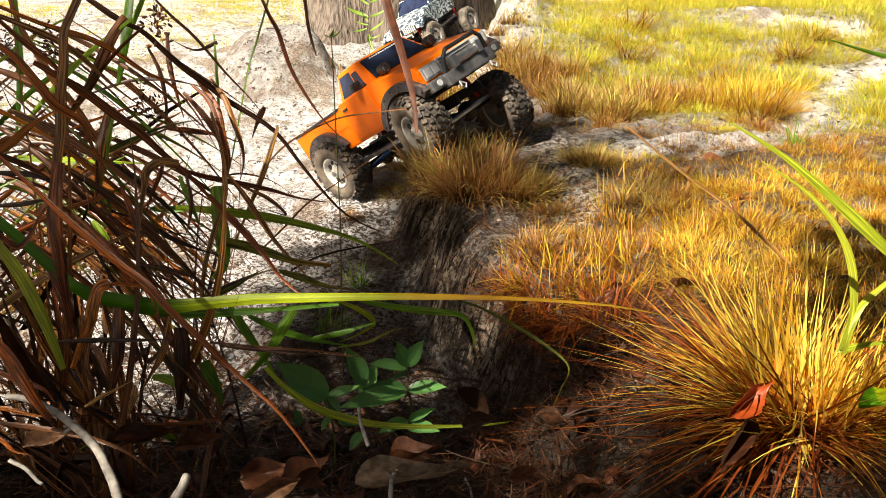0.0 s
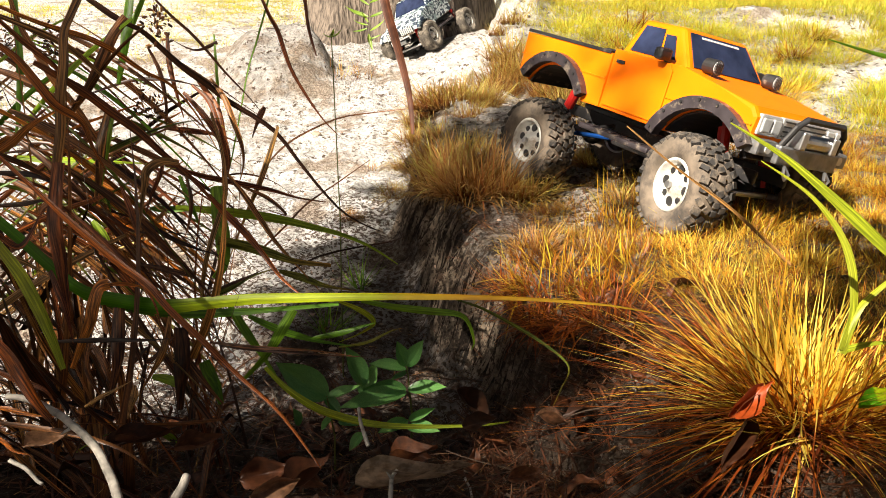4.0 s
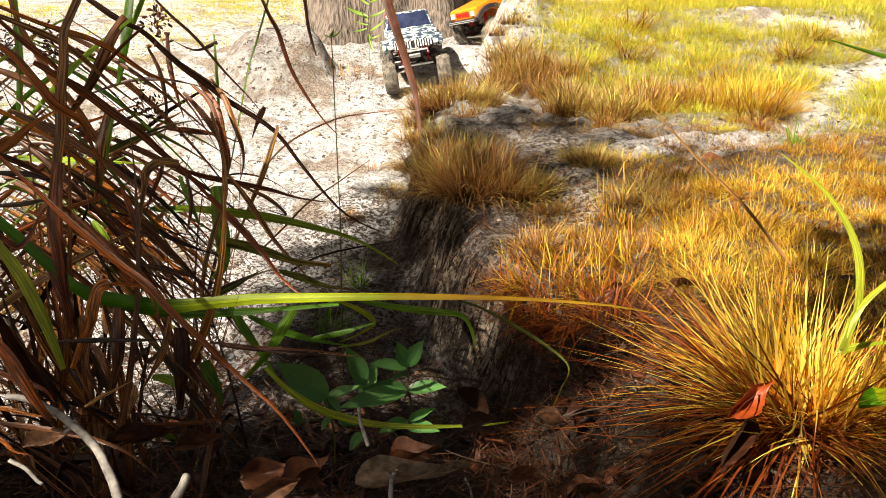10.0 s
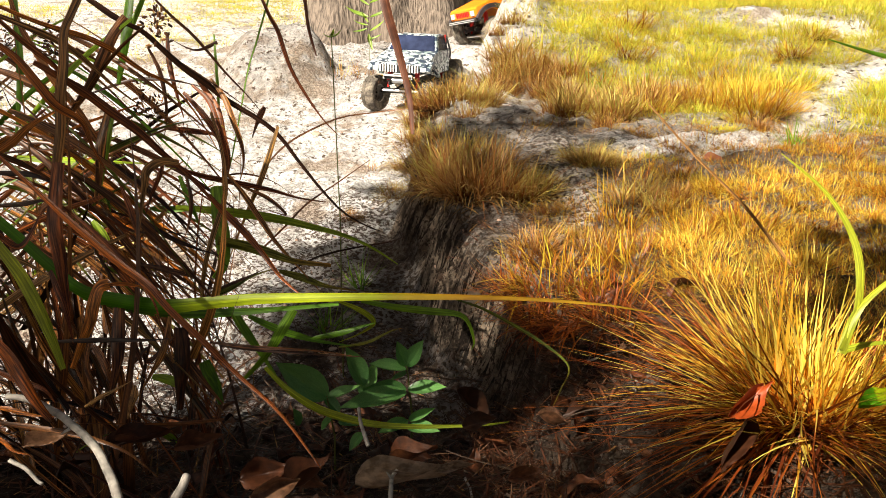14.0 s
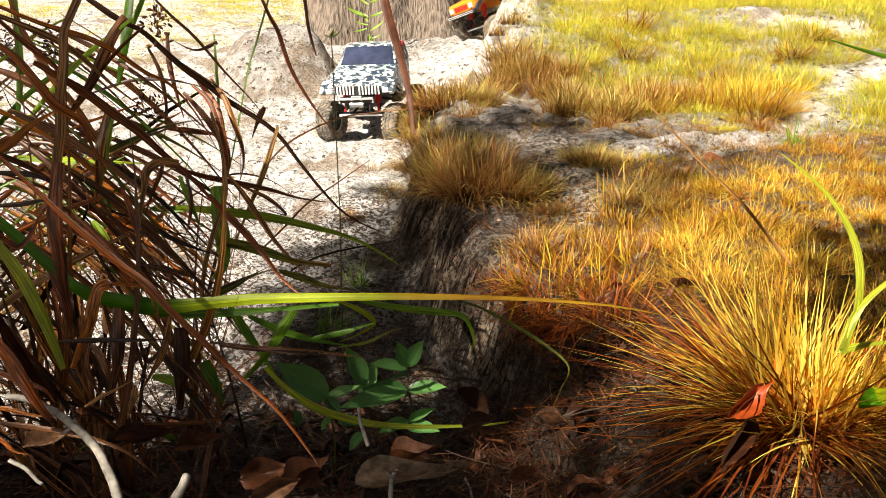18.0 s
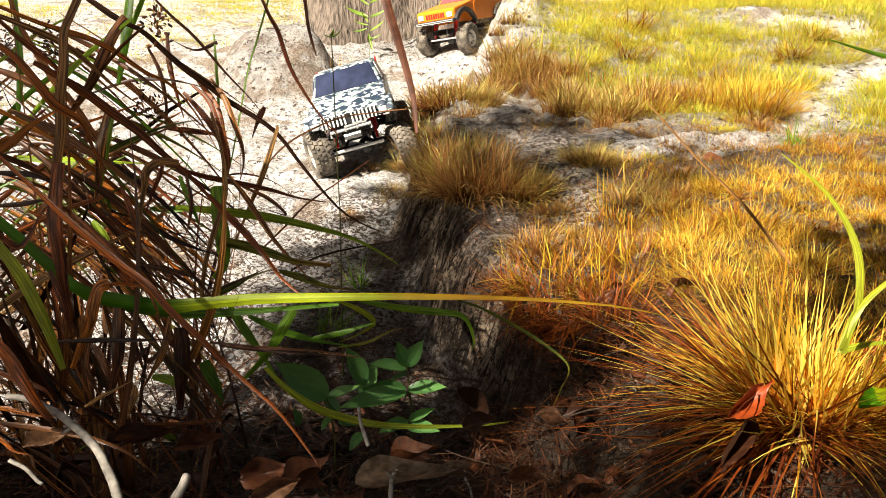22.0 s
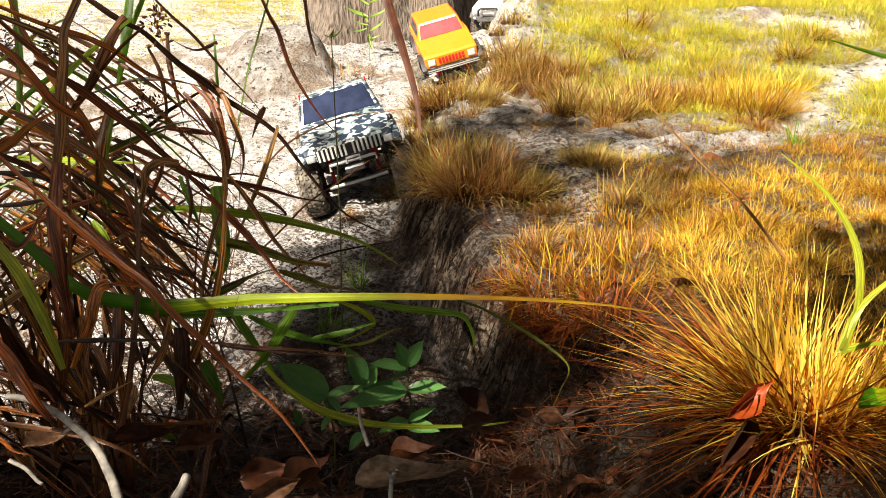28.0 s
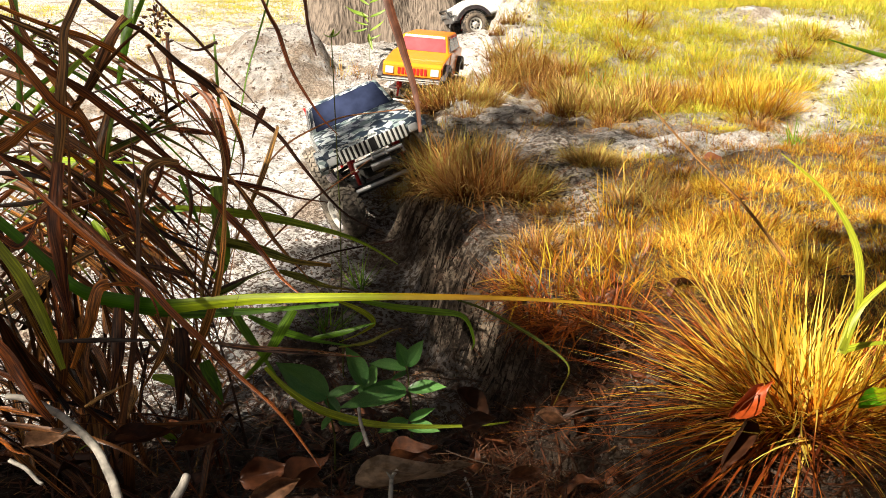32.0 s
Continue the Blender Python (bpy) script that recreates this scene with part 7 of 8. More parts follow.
def stick(label, pts, r, taper=1.0, knob=None):
    """A bare dead twig, round and slightly knotted."""
    o = Vector(pts[0])
    pts = [Vector(q) - o for q in pts]
    fine = []
    for k in range(len(pts) - 1):
        a, b, c, d = pts[max(k - 1, 0)], pts[k], pts[k + 1], pts[min(k + 2, len(pts) - 1)]
        for j in range(5):
            f = j / 5
            fine.append(0.5 * (2 * b + (c - a) * f + (2 * a - 5 * b + 4 * c - d) * f * f + (3 * b - a - 3 * c + d) * f ** 3))
    fine.append(pts[-1])
    fine = [q + noise.noise_vector(q * 90) * r * 0.35 for q in fine]
    bm = bmesh.new()
    tube(bm, fine, r, 9, taper)
    if knob:
        c = Vector(knob[0]) - o
        tube(bm, [c, c.lerp(Vector(knob[1]) - o, 0.6), Vector(knob[1]) - o], r * 0.7, 7, 0.3)
    ob = part("bare_twig", bm, M_TWIG, None, "", True)
    ob.location = o
    return tagged(ob, label, "twig")


# Twigs set at points fitted to the camera's view, above the soil.
stick("thick pale curved dead twig set above the humus", [(-0.210, 0.339, 0.176), (-0.196, 0.334, 0.176), (-0.179, 0.323, 0.175), (-0.164, 0.312, 0.172), (-0.151, 0.301, 0.169), (-0.141, 0.289, 0.164), (-0.133, 0.277, 0.158), (-0.130, 0.270, 0.150)], 0.0015, 1.45, ((-0.168, 0.315, 0.172), (-0.173, 0.314, 0.169)))
stick("short pale broken twig set above the litter", [(-0.112, 0.298, 0.158), (-0.112, 0.292, 0.156), (-0.114, 0.286, 0.152), (-0.115, 0.279, 0.146)], 0.0019, 1.2)
stick("thin pale twig set above the humus", [(-0.209, 0.331, 0.146), (-0.200, 0.328, 0.143), (-0.193, 0.324, 0.139), (-0.190, 0.323, 0.138)], 0.0011, 0.8)
stick("pale forked twig beside a dead leaf", [(-0.025, 0.316, 0.129), (-0.025, 0.327, 0.131), (-0.025, 0.338, 0.132), (-0.023, 0.343, 0.133)], 0.0013, 0.7, ((-0.025, 0.336, 0.132), (-0.028, 0.340, 0.134)))
stick("thin dark red twig upright above the litter", [(-0.045, 0.414, 0.107), (-0.048, 0.420, 0.112), (-0.051, 0.427, 0.118), (-0.052, 0.433, 0.122)], 0.0014, 0.7)
long_blade("gt0", "bare_twig", "short pale dead twig lying on the ground", M_TWIG, 0.0040, [(-0.202, 0.499, 0.014), (-0.201, 0.519, 0.013), (-0.214, 0.575, -0.010)], 0.0, (1, 0.7))
long_blade("gt1", "bare_twig", "short pale dead twig lying on the ground", M_TWIG, 0.0027, [(-0.404, 0.636, -0.031), (-0.319, 0.522, 0.025), (-0.289, 0.494, 0.028)], 0.0, (1, 0.7))
long_blade("gt2", "bare_twig", "short pale dead twig lying on the ground", M_TWIG, 0.0022, [(0.017, 0.535, 0.011), (0.021, 0.526, 0.007), (0.022, 0.513, 0.005)], 0.0, (1, 0.7))
long_blade("gt3", "bare_twig", "short pale dead twig lying on the ground", M_TWIG, 0.0020, [(0.129, 0.637, 0.065), (0.151, 0.624, 0.080), (0.180, 0.641, 0.082)], 0.0, (1, 0.7))
long_blade("gt4", "bare_twig", "short pale dead twig lying on the ground", M_TWIG, 0.0019, [(-0.042, 0.536, -0.001), (-0.042, 0.563, -0.007), (-0.041, 0.591, -0.013)], 0.0, (1, 0.7))


# ---- leaves, twigs and stones ----
def leaf_mesh(name, mat, cup=0.12, curl=0.25, wide=0.42, crinkle=0.0, seed=0):
    """An oval leaf one metre long, pointing along x, with a sunken midrib, swollen fields between the side veins and, where it is dead, a ragged rim."""
    rng = np.random.RandomState(seed)
    n, cross = 18, (-1.0, -0.72, -0.4, -0.1, 0.0, 0.1, 0.4, 0.72, 1.0)
    phase = rng.uniform(0, 6.28, 2)
    verts, along, across = [], [], []
    for k in range(n + 1):
        s = k / n
        w = wide * math.sin(math.pi * min(1, s ** 0.78 + 0.015)) ** 0.9 * 0.5 * (1 - 0.25 * s ** 4) + 0.004
        z = curl * (s - 0.5) ** 2 - curl * 0.25
        for c in cross:
            rim = 1 + (crinkle * 3.2 * math.sin(9 * s + phase[int(c > 0)]) + rng.normal(0, crinkle * 1.2)) * (abs(c) > 0.9)
            field = 0.012 * wide * math.sin(2 * math.pi * (s * 6.5 - 0.9 * abs(c))) * (0.1 < abs(c) < 0.95)
            fold = crinkle * 1.6 * math.sin(7 * s + 3 * c + phase[0])
            verts.append((s, c * w * rim, z + cup * w * abs(c) ** 1.4 * 1.5 + field + fold - 0.018 * (c == 0) * (1 - s)))
            along.append(s)
            across.append(0.5 + 0.5 * c)
    m = len(cross)
    quads = np.array([(m * k + c, m * k + c + 1, m * k + c + m + 1, m * k + c + m) for k in range(n) for c in range(m - 1)])
    me = mesh_of(name, np.array(verts), quads, mat, np.array(along), None, np.array(across))
    me.shade_smooth()
    return me


M_STALK = leafy("olive_stalk", [(0.0, (0.08, 0.10, 0.02)), (1.0, (0.12, 0.13, 0.03))], None, 0.5, 0.1)
YOUNG = [leaf_mesh("leaf", M_SAPLING, 0.3, 0.5, w) for w in (0.3, 0.36, 0.4)]
LEAVES = [leaf_mesh("leaf", M_LEAF, 0.35, 0.3, w) for w in (0.4, 0.46, 0.52)]


def set_leaf(ob, foot, tip, roll=0.0, wide=1.0):
    foot, tip = Vector(foot), Vector(tip)
    d = tip - foot
    x = d.normalized()
    z = Vector((0.1, -0.45, 0.9))
    z = (z - x * z.dot(x)).normalized()
    y = z.cross(x)
    m = Matrix((x, y, z)).transposed().to_4x4() @ pose(0, 0, 0, roll, 0, 0)
    ob.matrix_basis = Matrix.Translation(foot) @ m @ Matrix.Diagonal((d.length, d.length * wide, d.length, 1))


def seedling(label, foot, top, rows, leaves=None):
    """A young broadleaf plant: a thin stem and oval leaves from foot to tip."""
    plant = tagged(new("seedling"), label, "seedling")
    foot = Vector((foot[0], foot[1], float(height(foot[0], foot[1])) - 0.004))
    plant.location = foot
    bm = bmesh.new()
    tube(bm, [(0, 0, 0), (Vector(top) - foot) * 0.5 + Vector((0.003, 0, 0)), Vector(top) - foot], 0.0011, 6, 0.6)
    part("stem", bm, M_STALK, plant)
    for k, (a, b, wide, roll) in enumerate(rows):
        ob = new("leaf", (leaves or LEAVES)[k % 3])
        ob.parent = plant
        set_leaf(ob, Vector(a) - foot, Vector(b) - foot, roll, wide)


seedling("young green broadleaf seedling with glossy oval leaves", (-0.028, 0.584), (-0.030, 0.593, 0.080), [((-0.030, 0.593, 0.080), (-0.016, 0.589, 0.105), 1.20, 10), ((-0.031, 0.593, 0.080), (-0.038, 0.589, 0.104), 1.10, -10), ((-0.031, 0.592, 0.078), (-0.060, 0.575, 0.090), 1.00, 15), ((-0.029, 0.588, 0.062), (0.003, 0.570, 0.072), 1.05, 0), ((-0.031, 0.587, 0.059), (-0.082, 0.547, 0.065), 0.75, 10), ((-0.031, 0.592, 0.059), (-0.067, 0.579, 0.065), 0.80, -20), ((-0.029, 0.586, 0.034), (-0.006, 0.575, 0.051), 0.70, 20), ((-0.030, 0.586, 0.034), (-0.053, 0.560, 0.036), 0.80, 0), ((-0.029, 0.584, 0.029), (-0.002, 0.561, 0.037), 0.80, 0), ((-0.031, 0.601, 0.071), (-0.044, 0.590, 0.069), 0.80, 0)])
seedling("low green seedling with a large folded leaf", (-0.090, 0.571), (-0.094, 0.568, 0.065), [((-0.093, 0.568, 0.064), (-0.131, 0.557, 0.099), 1.20, -25), ((-0.064, 0.580, 0.069), (-0.079, 0.579, 0.104), 1.15, 10), ((-0.068, 0.587, 0.056), (-0.055, 0.594, 0.084), 1.00, 0), ((-0.094, 0.568, 0.064), (-0.065, 0.561, 0.078), 0.80, 0), ((-0.085, 0.574, 0.047), (-0.101, 0.579, 0.065), 0.90, 0), ((-0.112, 0.544, 0.052), (-0.115, 0.538, 0.069), 1.00, 0), ((-0.064, 0.543, 0.046), (-0.071, 0.521, 0.042), 0.90, 0), ((-0.084, 0.563, 0.045), (-0.059, 0.544, 0.053), 0.80, 0), ((-0.095, 0.543, 0.049), (-0.084, 0.537, 0.064), 0.90, 0)])
seedling("bright green sapling at the foot of the trunk", (-0.312, 3.34), (-0.312, 3.425, 0.542), [((-0.321, 3.388, 0.402), (-0.387, 3.374, 0.391), 0.60, 0), ((-0.309, 3.384, 0.391), (-0.248, 3.386, 0.438), 0.60, 0), ((-0.317, 3.400, 0.449), (-0.416, 3.401, 0.495), 0.60, 0), ((-0.309, 3.400, 0.449), (-0.224, 3.401, 0.495), 0.60, 0), ((-0.317, 3.382, 0.380), (-0.297, 3.352, 0.310), 0.60, 0), ((-0.317, 3.394, 0.426), (-0.344, 3.395, 0.472), 0.60, 0), ((-0.312, 3.413, 0.496), (-0.380, 3.417, 0.553), 0.60, 0), ((-0.309, 3.415, 0.507), (-0.224, 3.420, 0.564), 0.60, 0), ((-0.314, 3.376, 0.357), (-0.260, 3.370, 0.380), 0.60, 0), ((-0.317, 3.391, 0.415), (-0.380, 3.386, 0.438), 0.60, 0)], YOUNG)
seedling("low bright green weed beside the flower stem", (-0.131, 0.930), (-0.131, 0.934, 0.350), [((-0.131, 0.934, 0.347), (-0.139, 0.923, 0.352), 0.80, 0), ((-0.131, 0.934, 0.347), (-0.118, 0.924, 0.356), 0.80, 0), ((-0.131, 0.934, 0.347), (-0.127, 0.924, 0.357), 0.80, 0)], YOUNG)


def litter():
    """Fallen leaves and twigs on the shaded near ground."""
    rng = random.Random(5)
    forms = [leaf_mesh("fallen_leaf", M_LITTER, rng.uniform(-0.5, 0.8), rng.uniform(-0.9, 1.0), rng.uniform(0.3, 0.55), 0.05, k) for k in range(9)]
    count = 0
    while count < 250:
        y = rng.uniform(0.33, 0.80)
        x = rng.uniform(-0.58 * y - 0.05, 0.42 * y)
        if y > 0.72 and x > 0.0:
            continue
        ob = new("fallen_leaf", rng.choice(forms))
        s = rng.uniform(0.014, 0.042)
        ob.scale = (s, s, s)
        ob.location = (x, y, float(height(x, y)) + rng.uniform(0.002, 0.009))
        ob.rotation_euler = (rng.uniform(-0.5, 0.5), rng.uniform(-0.5, 0.5), rng.uniform(0, 6.28))
        tagged(ob, "curled dark brown fallen leaf on the humus", "fallen leaf", "fallen leaves")
        count += 1
    sticks = []
    for k in range(6):
        bm = bmesh.new()
        pts = [(0, 0, 0)]
        for j in range(5):
            pts.append((pts[-1][0] + 0.2, pts[-1][1] + rng.uniform(-0.06, 0.06), pts[-1][2] + rng.uniform(-0.04, 0.04)))
        tube(bm, pts, 0.02, 6, 0.4)
        ob = part("twig", bm, M_TWIG_DARK, None, "", True)
        sticks.append(ob.data)
        bpy.data.objects.remove(ob)
    for k in range(150):
        y = rng.uniform(0.33, 1.0)
        x = rng.uniform(-0.58 * y - 0.05, min(0.5 * y, 0.3) if y < 0.7 else 0.05)
        ob = new("twig", rng.choice(sticks))
        s = rng.uniform(0.03, 0.11)
        ob.scale = (s, s * 0.7, s * 0.7)
        ob.location = (x, y, float(height(x, y)) + 0.003)
        ob.rotation_euler = (0, rng.uniform(-0.2, 0.2), rng.uniform(0, 6.28))
        tagged(ob, "thin dead twig lying on the ground", "twig", "twigs")


litter()


def debris():
    """Fine dead needles, bark crumbs and grass bits matted over the humus and the foot of the bank."""
    rng = np.random.RandomState(14)
    for name, n, mat in (("dark_debris", 9000, M_LITTER), ("pale_debris", 900, M_STRAW), ("rusty_debris", 5500, M_LITTER)):
        y = 0.32 + 0.75 * rng.rand(n) ** 1.2
        x = -0.6 * y - 0.05 + rng.rand(n) * (1.15 * y + 0.05)
        if name == "rusty_debris":
            x, y = rng.uniform(0.02, 0.42, n), rng.uniform(0.36, 0.74, n)
        base = np.stack([x, y, height(x, y) + rng.uniform(0.0, 0.006, n)], 1)
        me = blades(name, rng, base, rng.uniform(0, 6.283, n), rng.uniform(1.1, 1.65, n), rng.uniform(0.006, 0.04, n), rng.uniform(0.0006, 0.0022, n), rng.uniform(-0.4, 0.5, n), mat, 3)
        tagged(new(name, me), "matted dead needles and plant bits on the soil", "litter", kind="stuff")
    for name, n, mat in (("dark_grass_bits", 5000, M_LITTER), ("pale_grass_bits", 4000, M_STRAW)):
        y = rng.uniform(1.1, 2.7, n)
        x = np.interp(y, EY, EX) + rng.uniform(0.0, 0.9, n)
        base = np.stack([x, y, height(x, y) + rng.uniform(0.0, 0.004, n)], 1)
        me = blades(name, rng, base, rng.uniform(0, 6.283, n), rng.uniform(1.0, 1.6, n), rng.uniform(0.008, 0.035, n), rng.uniform(0.0008, 0.0018, n), rng.uniform(-0.4, 0.5, n), mat, 2)
        tagged(new(name, me), "dead grass bits strewn over the bare ground", "litter", kind="stuff")


debris()


def one_leaf(name, mat, label, foot, tip, wide, roll):
    ob = new(name, leaf_mesh(name, mat, 0.9, 0.6, 0.5, 0.034, len(label)))
    set_leaf(ob, foot, tip, roll, wide)
    tagged(ob, label, "fallen leaf")


# Leaves set at points fitted to the camera's view; some hang above the soil.
one_leaf("orange_leaf", M_ORANGE_LEAF, "orange-brown dead leaf caught in the grass tussock", (0.164, 0.400, 0.133), (0.191, 0.410, 0.151), 0.80, 30)
one_leaf("dead_leaf", M_LITTER, "dark red-brown dead leaf under the grass blades", (0.188, 0.428, 0.120), (0.159, 0.388, 0.105), 0.42, -20)
one_leaf("pink_leaf", M_PINK_LEAF, "faded red leaf lying on the sand", (0.475, 1.396, 0.140), (0.527, 1.389, 0.113), 1.10, 0)
one_leaf("fallen_leaf", M_LITTER, "curled dark red-brown fallen leaf", (-0.106, 0.355, 0.120), (-0.079, 0.357, 0.128), 1.10, 30)
one_leaf("fallen_leaf", M_LITTER, "curled russet fallen leaf on the humus", (-0.080, 0.345, 0.122), (-0.060, 0.368, 0.128), 0.90, -20)
one_leaf("fallen_leaf", M_LITTER, "folded dark brown fallen leaf", (-0.091, 0.318, 0.134), (-0.069, 0.329, 0.137), 1.00, 50)
one_leaf("fallen_leaf", M_LITTER, "broad brown fallen leaf", (-0.029, 0.376, 0.122), (-0.003, 0.378, 0.127), 1.00, -25)
one_leaf("fallen_leaf", M_LITTER, "dark red fallen leaf behind the twig", (-0.171, 0.361, 0.141), (-0.146, 0.371, 0.140), 0.70, -10)
one_leaf("fallen_leaf", M_LITTER, "dull red fallen leaf", (-0.140, 0.359, 0.136), (-0.120, 0.379, 0.133), 0.70, 10)
one_leaf("fallen_leaf", M_LITTER, "brown fallen leaf at the foot of the clump", (-0.208, 0.342, 0.147), (-0.186, 0.343, 0.153), 0.70, 15)
one_leaf("fallen_leaf", M_LITTER, "dull brown fallen leaf below the bank", (0.012, 0.426, 0.113), (0.033, 0.427, 0.119), 1.00, 10)
one_leaf("fallen_leaf", M_LITTER, "russet fallen leaf below the bank", (0.056, 0.419, 0.125), (0.077, 0.418, 0.121), 0.80, -30)
one_leaf("fallen_leaf", M_LITTER, "russet fallen leaf on dark soil", (0.033, 0.346, 0.126), (0.052, 0.348, 0.131), 0.80, 20)
one_leaf("grey_leaf", M_PALE_LEAF, "large pale greyish fallen leaf", (-0.044, 0.342, 0.128), (0.005, 0.357, 0.126), 0.36, -10)
one_leaf("grey_leaf", M_PALE_LEAF, "pale greyish fallen leaf on dark soil", (-0.004, 0.347, 0.130), (0.016, 0.353, 0.131), 0.5, 15)
one_leaf("brown_leaf", M_LITTER, "large dark brown fallen leaf", (-0.031, 0.449, 0.082), (-0.007, 0.448, 0.079), 1.20, 20)
one_leaf("fallen_leaf", M_LITTER, "dark russet fallen leaf on humus", (-0.219, 0.450, 0.088), (-0.186, 0.452, 0.094), 0.70, 0)
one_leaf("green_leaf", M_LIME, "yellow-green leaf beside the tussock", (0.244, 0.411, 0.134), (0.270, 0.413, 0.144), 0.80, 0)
one_leaf("red_leaf", M_LITTER, "brown fallen leaf against the bank", (0.013, 0.643, 0.035), (0.044, 0.636, 0.007), 1.00, 0)
one_leaf("red_leaf", M_LITTER, "dark red fallen leaf on humus", (-0.091, 0.401, 0.099), (-0.068, 0.399, 0.089), 0.90, 40)


def stone(x, y, sx, sy, sz, seed, turn=0.0, label="pale angular sandstone block", mat=None):
    bm = bmesh.new()
    bmesh.ops.create_icosphere(bm, subdivisions=2, radius=1.0)
    for v in bm.verts:
        c = v.co
        c = Vector([math.copysign(abs(k) ** 0.6, k) for k in c])
        c *= 0.82 + 0.22 * noise.noise(c * 1.3 + Vector((seed, 0, 0))) + 0.08 * noise.noise(c * 4 + Vector((0, seed, 0)))
        v.co = (c.x * sx, c.y * sy, c.z * sz)
    ob = part("stone", bm, mat or M_STONE)
    ob.location = (x, y, float(height(x, y)) + sz * 0.35)
    ob.rotation_euler = (0.1, 0.05, turn)
    tagged(ob, label, "stone", "stones")


for row in (
    (-0.384, 2.340, 0.015, 0.020, 0.010, 8, 0.4),
):
    stone(*row)


def clods():
    """Crumbs and clods of dried clay strewn over the gully floor and the bank."""
    rng = np.random.RandomState(6)
    bm = bmesh.new()
    bmesh.ops.create_icosphere(bm, subdivisions=1, radius=1.0)
    form = np.array([v.co[:] for v in bm.verts])
    tri = np.array([[v.index for v in f.verts] for f in bm.faces])
    bm.free()
    for name, n, lo, hi, y0, y1, mat in (("sand_clods", 2200, 0.002, 0.008, 0.95, 3.5, M_CLOD), ("bank_clods", 900, 0.001, 0.004, 0.75, 1.75, M_BANK_CLOD)):
        y = y0 + (y1 - y0) * rng.rand(n) ** 1.3
        edge = np.interp(y, EY, EX)
        x = edge - 0.08 - (0.9 + 0.25 * y) * rng.rand(n) ** 1.2 if name == "sand_clods" else edge + rng.normal(0, 0.045, n)
        keep = wave(x, y, 6, 31) > -0.25
        x, y = x[keep], y[keep]
        n = len(x)
        size = (lo + (hi - lo) * rng.rand(n) ** 3)[:, None, None]
        wob = 1 + 0.35 * rng.uniform(-1, 1, (n, len(form), 1))
        turn = rng.uniform(0, 6.283, n)
        f = form[None] * wob * np.stack([np.ones(n), rng.uniform(0.6, 1, n), rng.uniform(0.4, 0.8, n)], -1)[:, None, :]
        c, s = np.cos(turn)[:, None], np.sin(turn)[:, None]
        f = np.stack([f[..., 0] * c - f[..., 1] * s, f[..., 0] * s + f[..., 1] * c, f[..., 2]], -1) * size
        f = f + np.stack([x, y, height(x, y) + size[:, 0, 0] * 0.05], -1)[:, None, :]
        faces = (np.arange(n)[:, None, None] * len(form) + tri[None]).reshape(-1, 3)
        tagged(new(name, mesh_of(name, f.reshape(-1, 3), faces, mat)), "crumbled clods of dried clay on the sand", "clods", kind="stuff")


clods()


def pebbles():
    rng = random.Random(9)
    bm = bmesh.new()
    for k in range(700):
        y = rng.uniform(0.9, 3.6)
        x = rng.uniform(-1.3, float(np.interp(y, EY, EX)) + 0.15)
        r = rng.uniform(0.001, 0.004)
        bmesh.ops.create_icosphere(bm, subdivisions=1, radius=r, matrix=pose(x, y, float(height(x, y)) + r * 0.2, rng.uniform(0, 90), rng.uniform(0, 90), 0) @ Matrix.Diagonal((1, rng.uniform(0.6, 1), rng.uniform(0.4, 0.8), 1)))
    tagged(part("gravel", bm, M_MOUND), "scattered crumbs of clay and gravel on the sand", "gravel", kind="stuff")


pebbles()


# ---- driving ----
PICKUP_ROWS = [
    (0.00, pose(-0.022, 1.600, 0.101, 24.0, -22.0, -52.5)),
    (0.50, pose(-0.010, 1.600, 0.099, 20.0, -22.0, -46.0)),
    (1.00, pose(0.010, 1.578, 0.098, 16.9, -21.4, -41.0)),
    (1.50, pose(0.050, 1.480, 0.108, 9.0, -15.0, -36.0)),
    (2.00, pose(0.092, 1.394, 0.117, 2.8, -8.0, -31.9)),
    (2.50, pose(0.135, 1.335, 0.118, 2.8, 1.0, -37.0)),
    (3.00, pose(0.184, 1.283, 0.116, 2.7, 9.8, -41.9)),
    (3.50, pose(0.269, 1.256, 0.119, -10.0, 12.8, -50.0)),
    (4.50, pose(0.315, 1.090, 0.105, -9.0, 5.0, -70.0)),
    (5.50, pose(0.334, 0.931, 0.091, -8.7, -2.6, -83.8)),
    (6.00, pose(0.360, 0.881, 0.103, -6.5, -5.5, -81.8)),
    (6.50, pose(0.390, 0.727, 0.089, 5.6, -5.6, -84.6)),
    (7.00, pose(0.385, 0.605, 0.108, 1.2, -1.9, -89.2)),
    (7.50, pose(0.416, 0.541, 0.107, 4.5, 5.9, -86.8)),
    (8.00, pose(0.407, 0.325, 0.090, -1.0, 6.0, -92.0)),
    (8.50, pose(0.480, 0.080, 0.085, 1.0, 2.0, -80.0)),
    (9.00, pose(0.620, -0.200, 0.080, 0.0, 0.0, -70.0)),
    (11.00, pose(0.950, -0.700, 0.060, 0.0, 0.0, -60.0)),
    (32.00, pose(1.000, -0.750, 0.060, 0.0, 0.0, -60.0)),
]
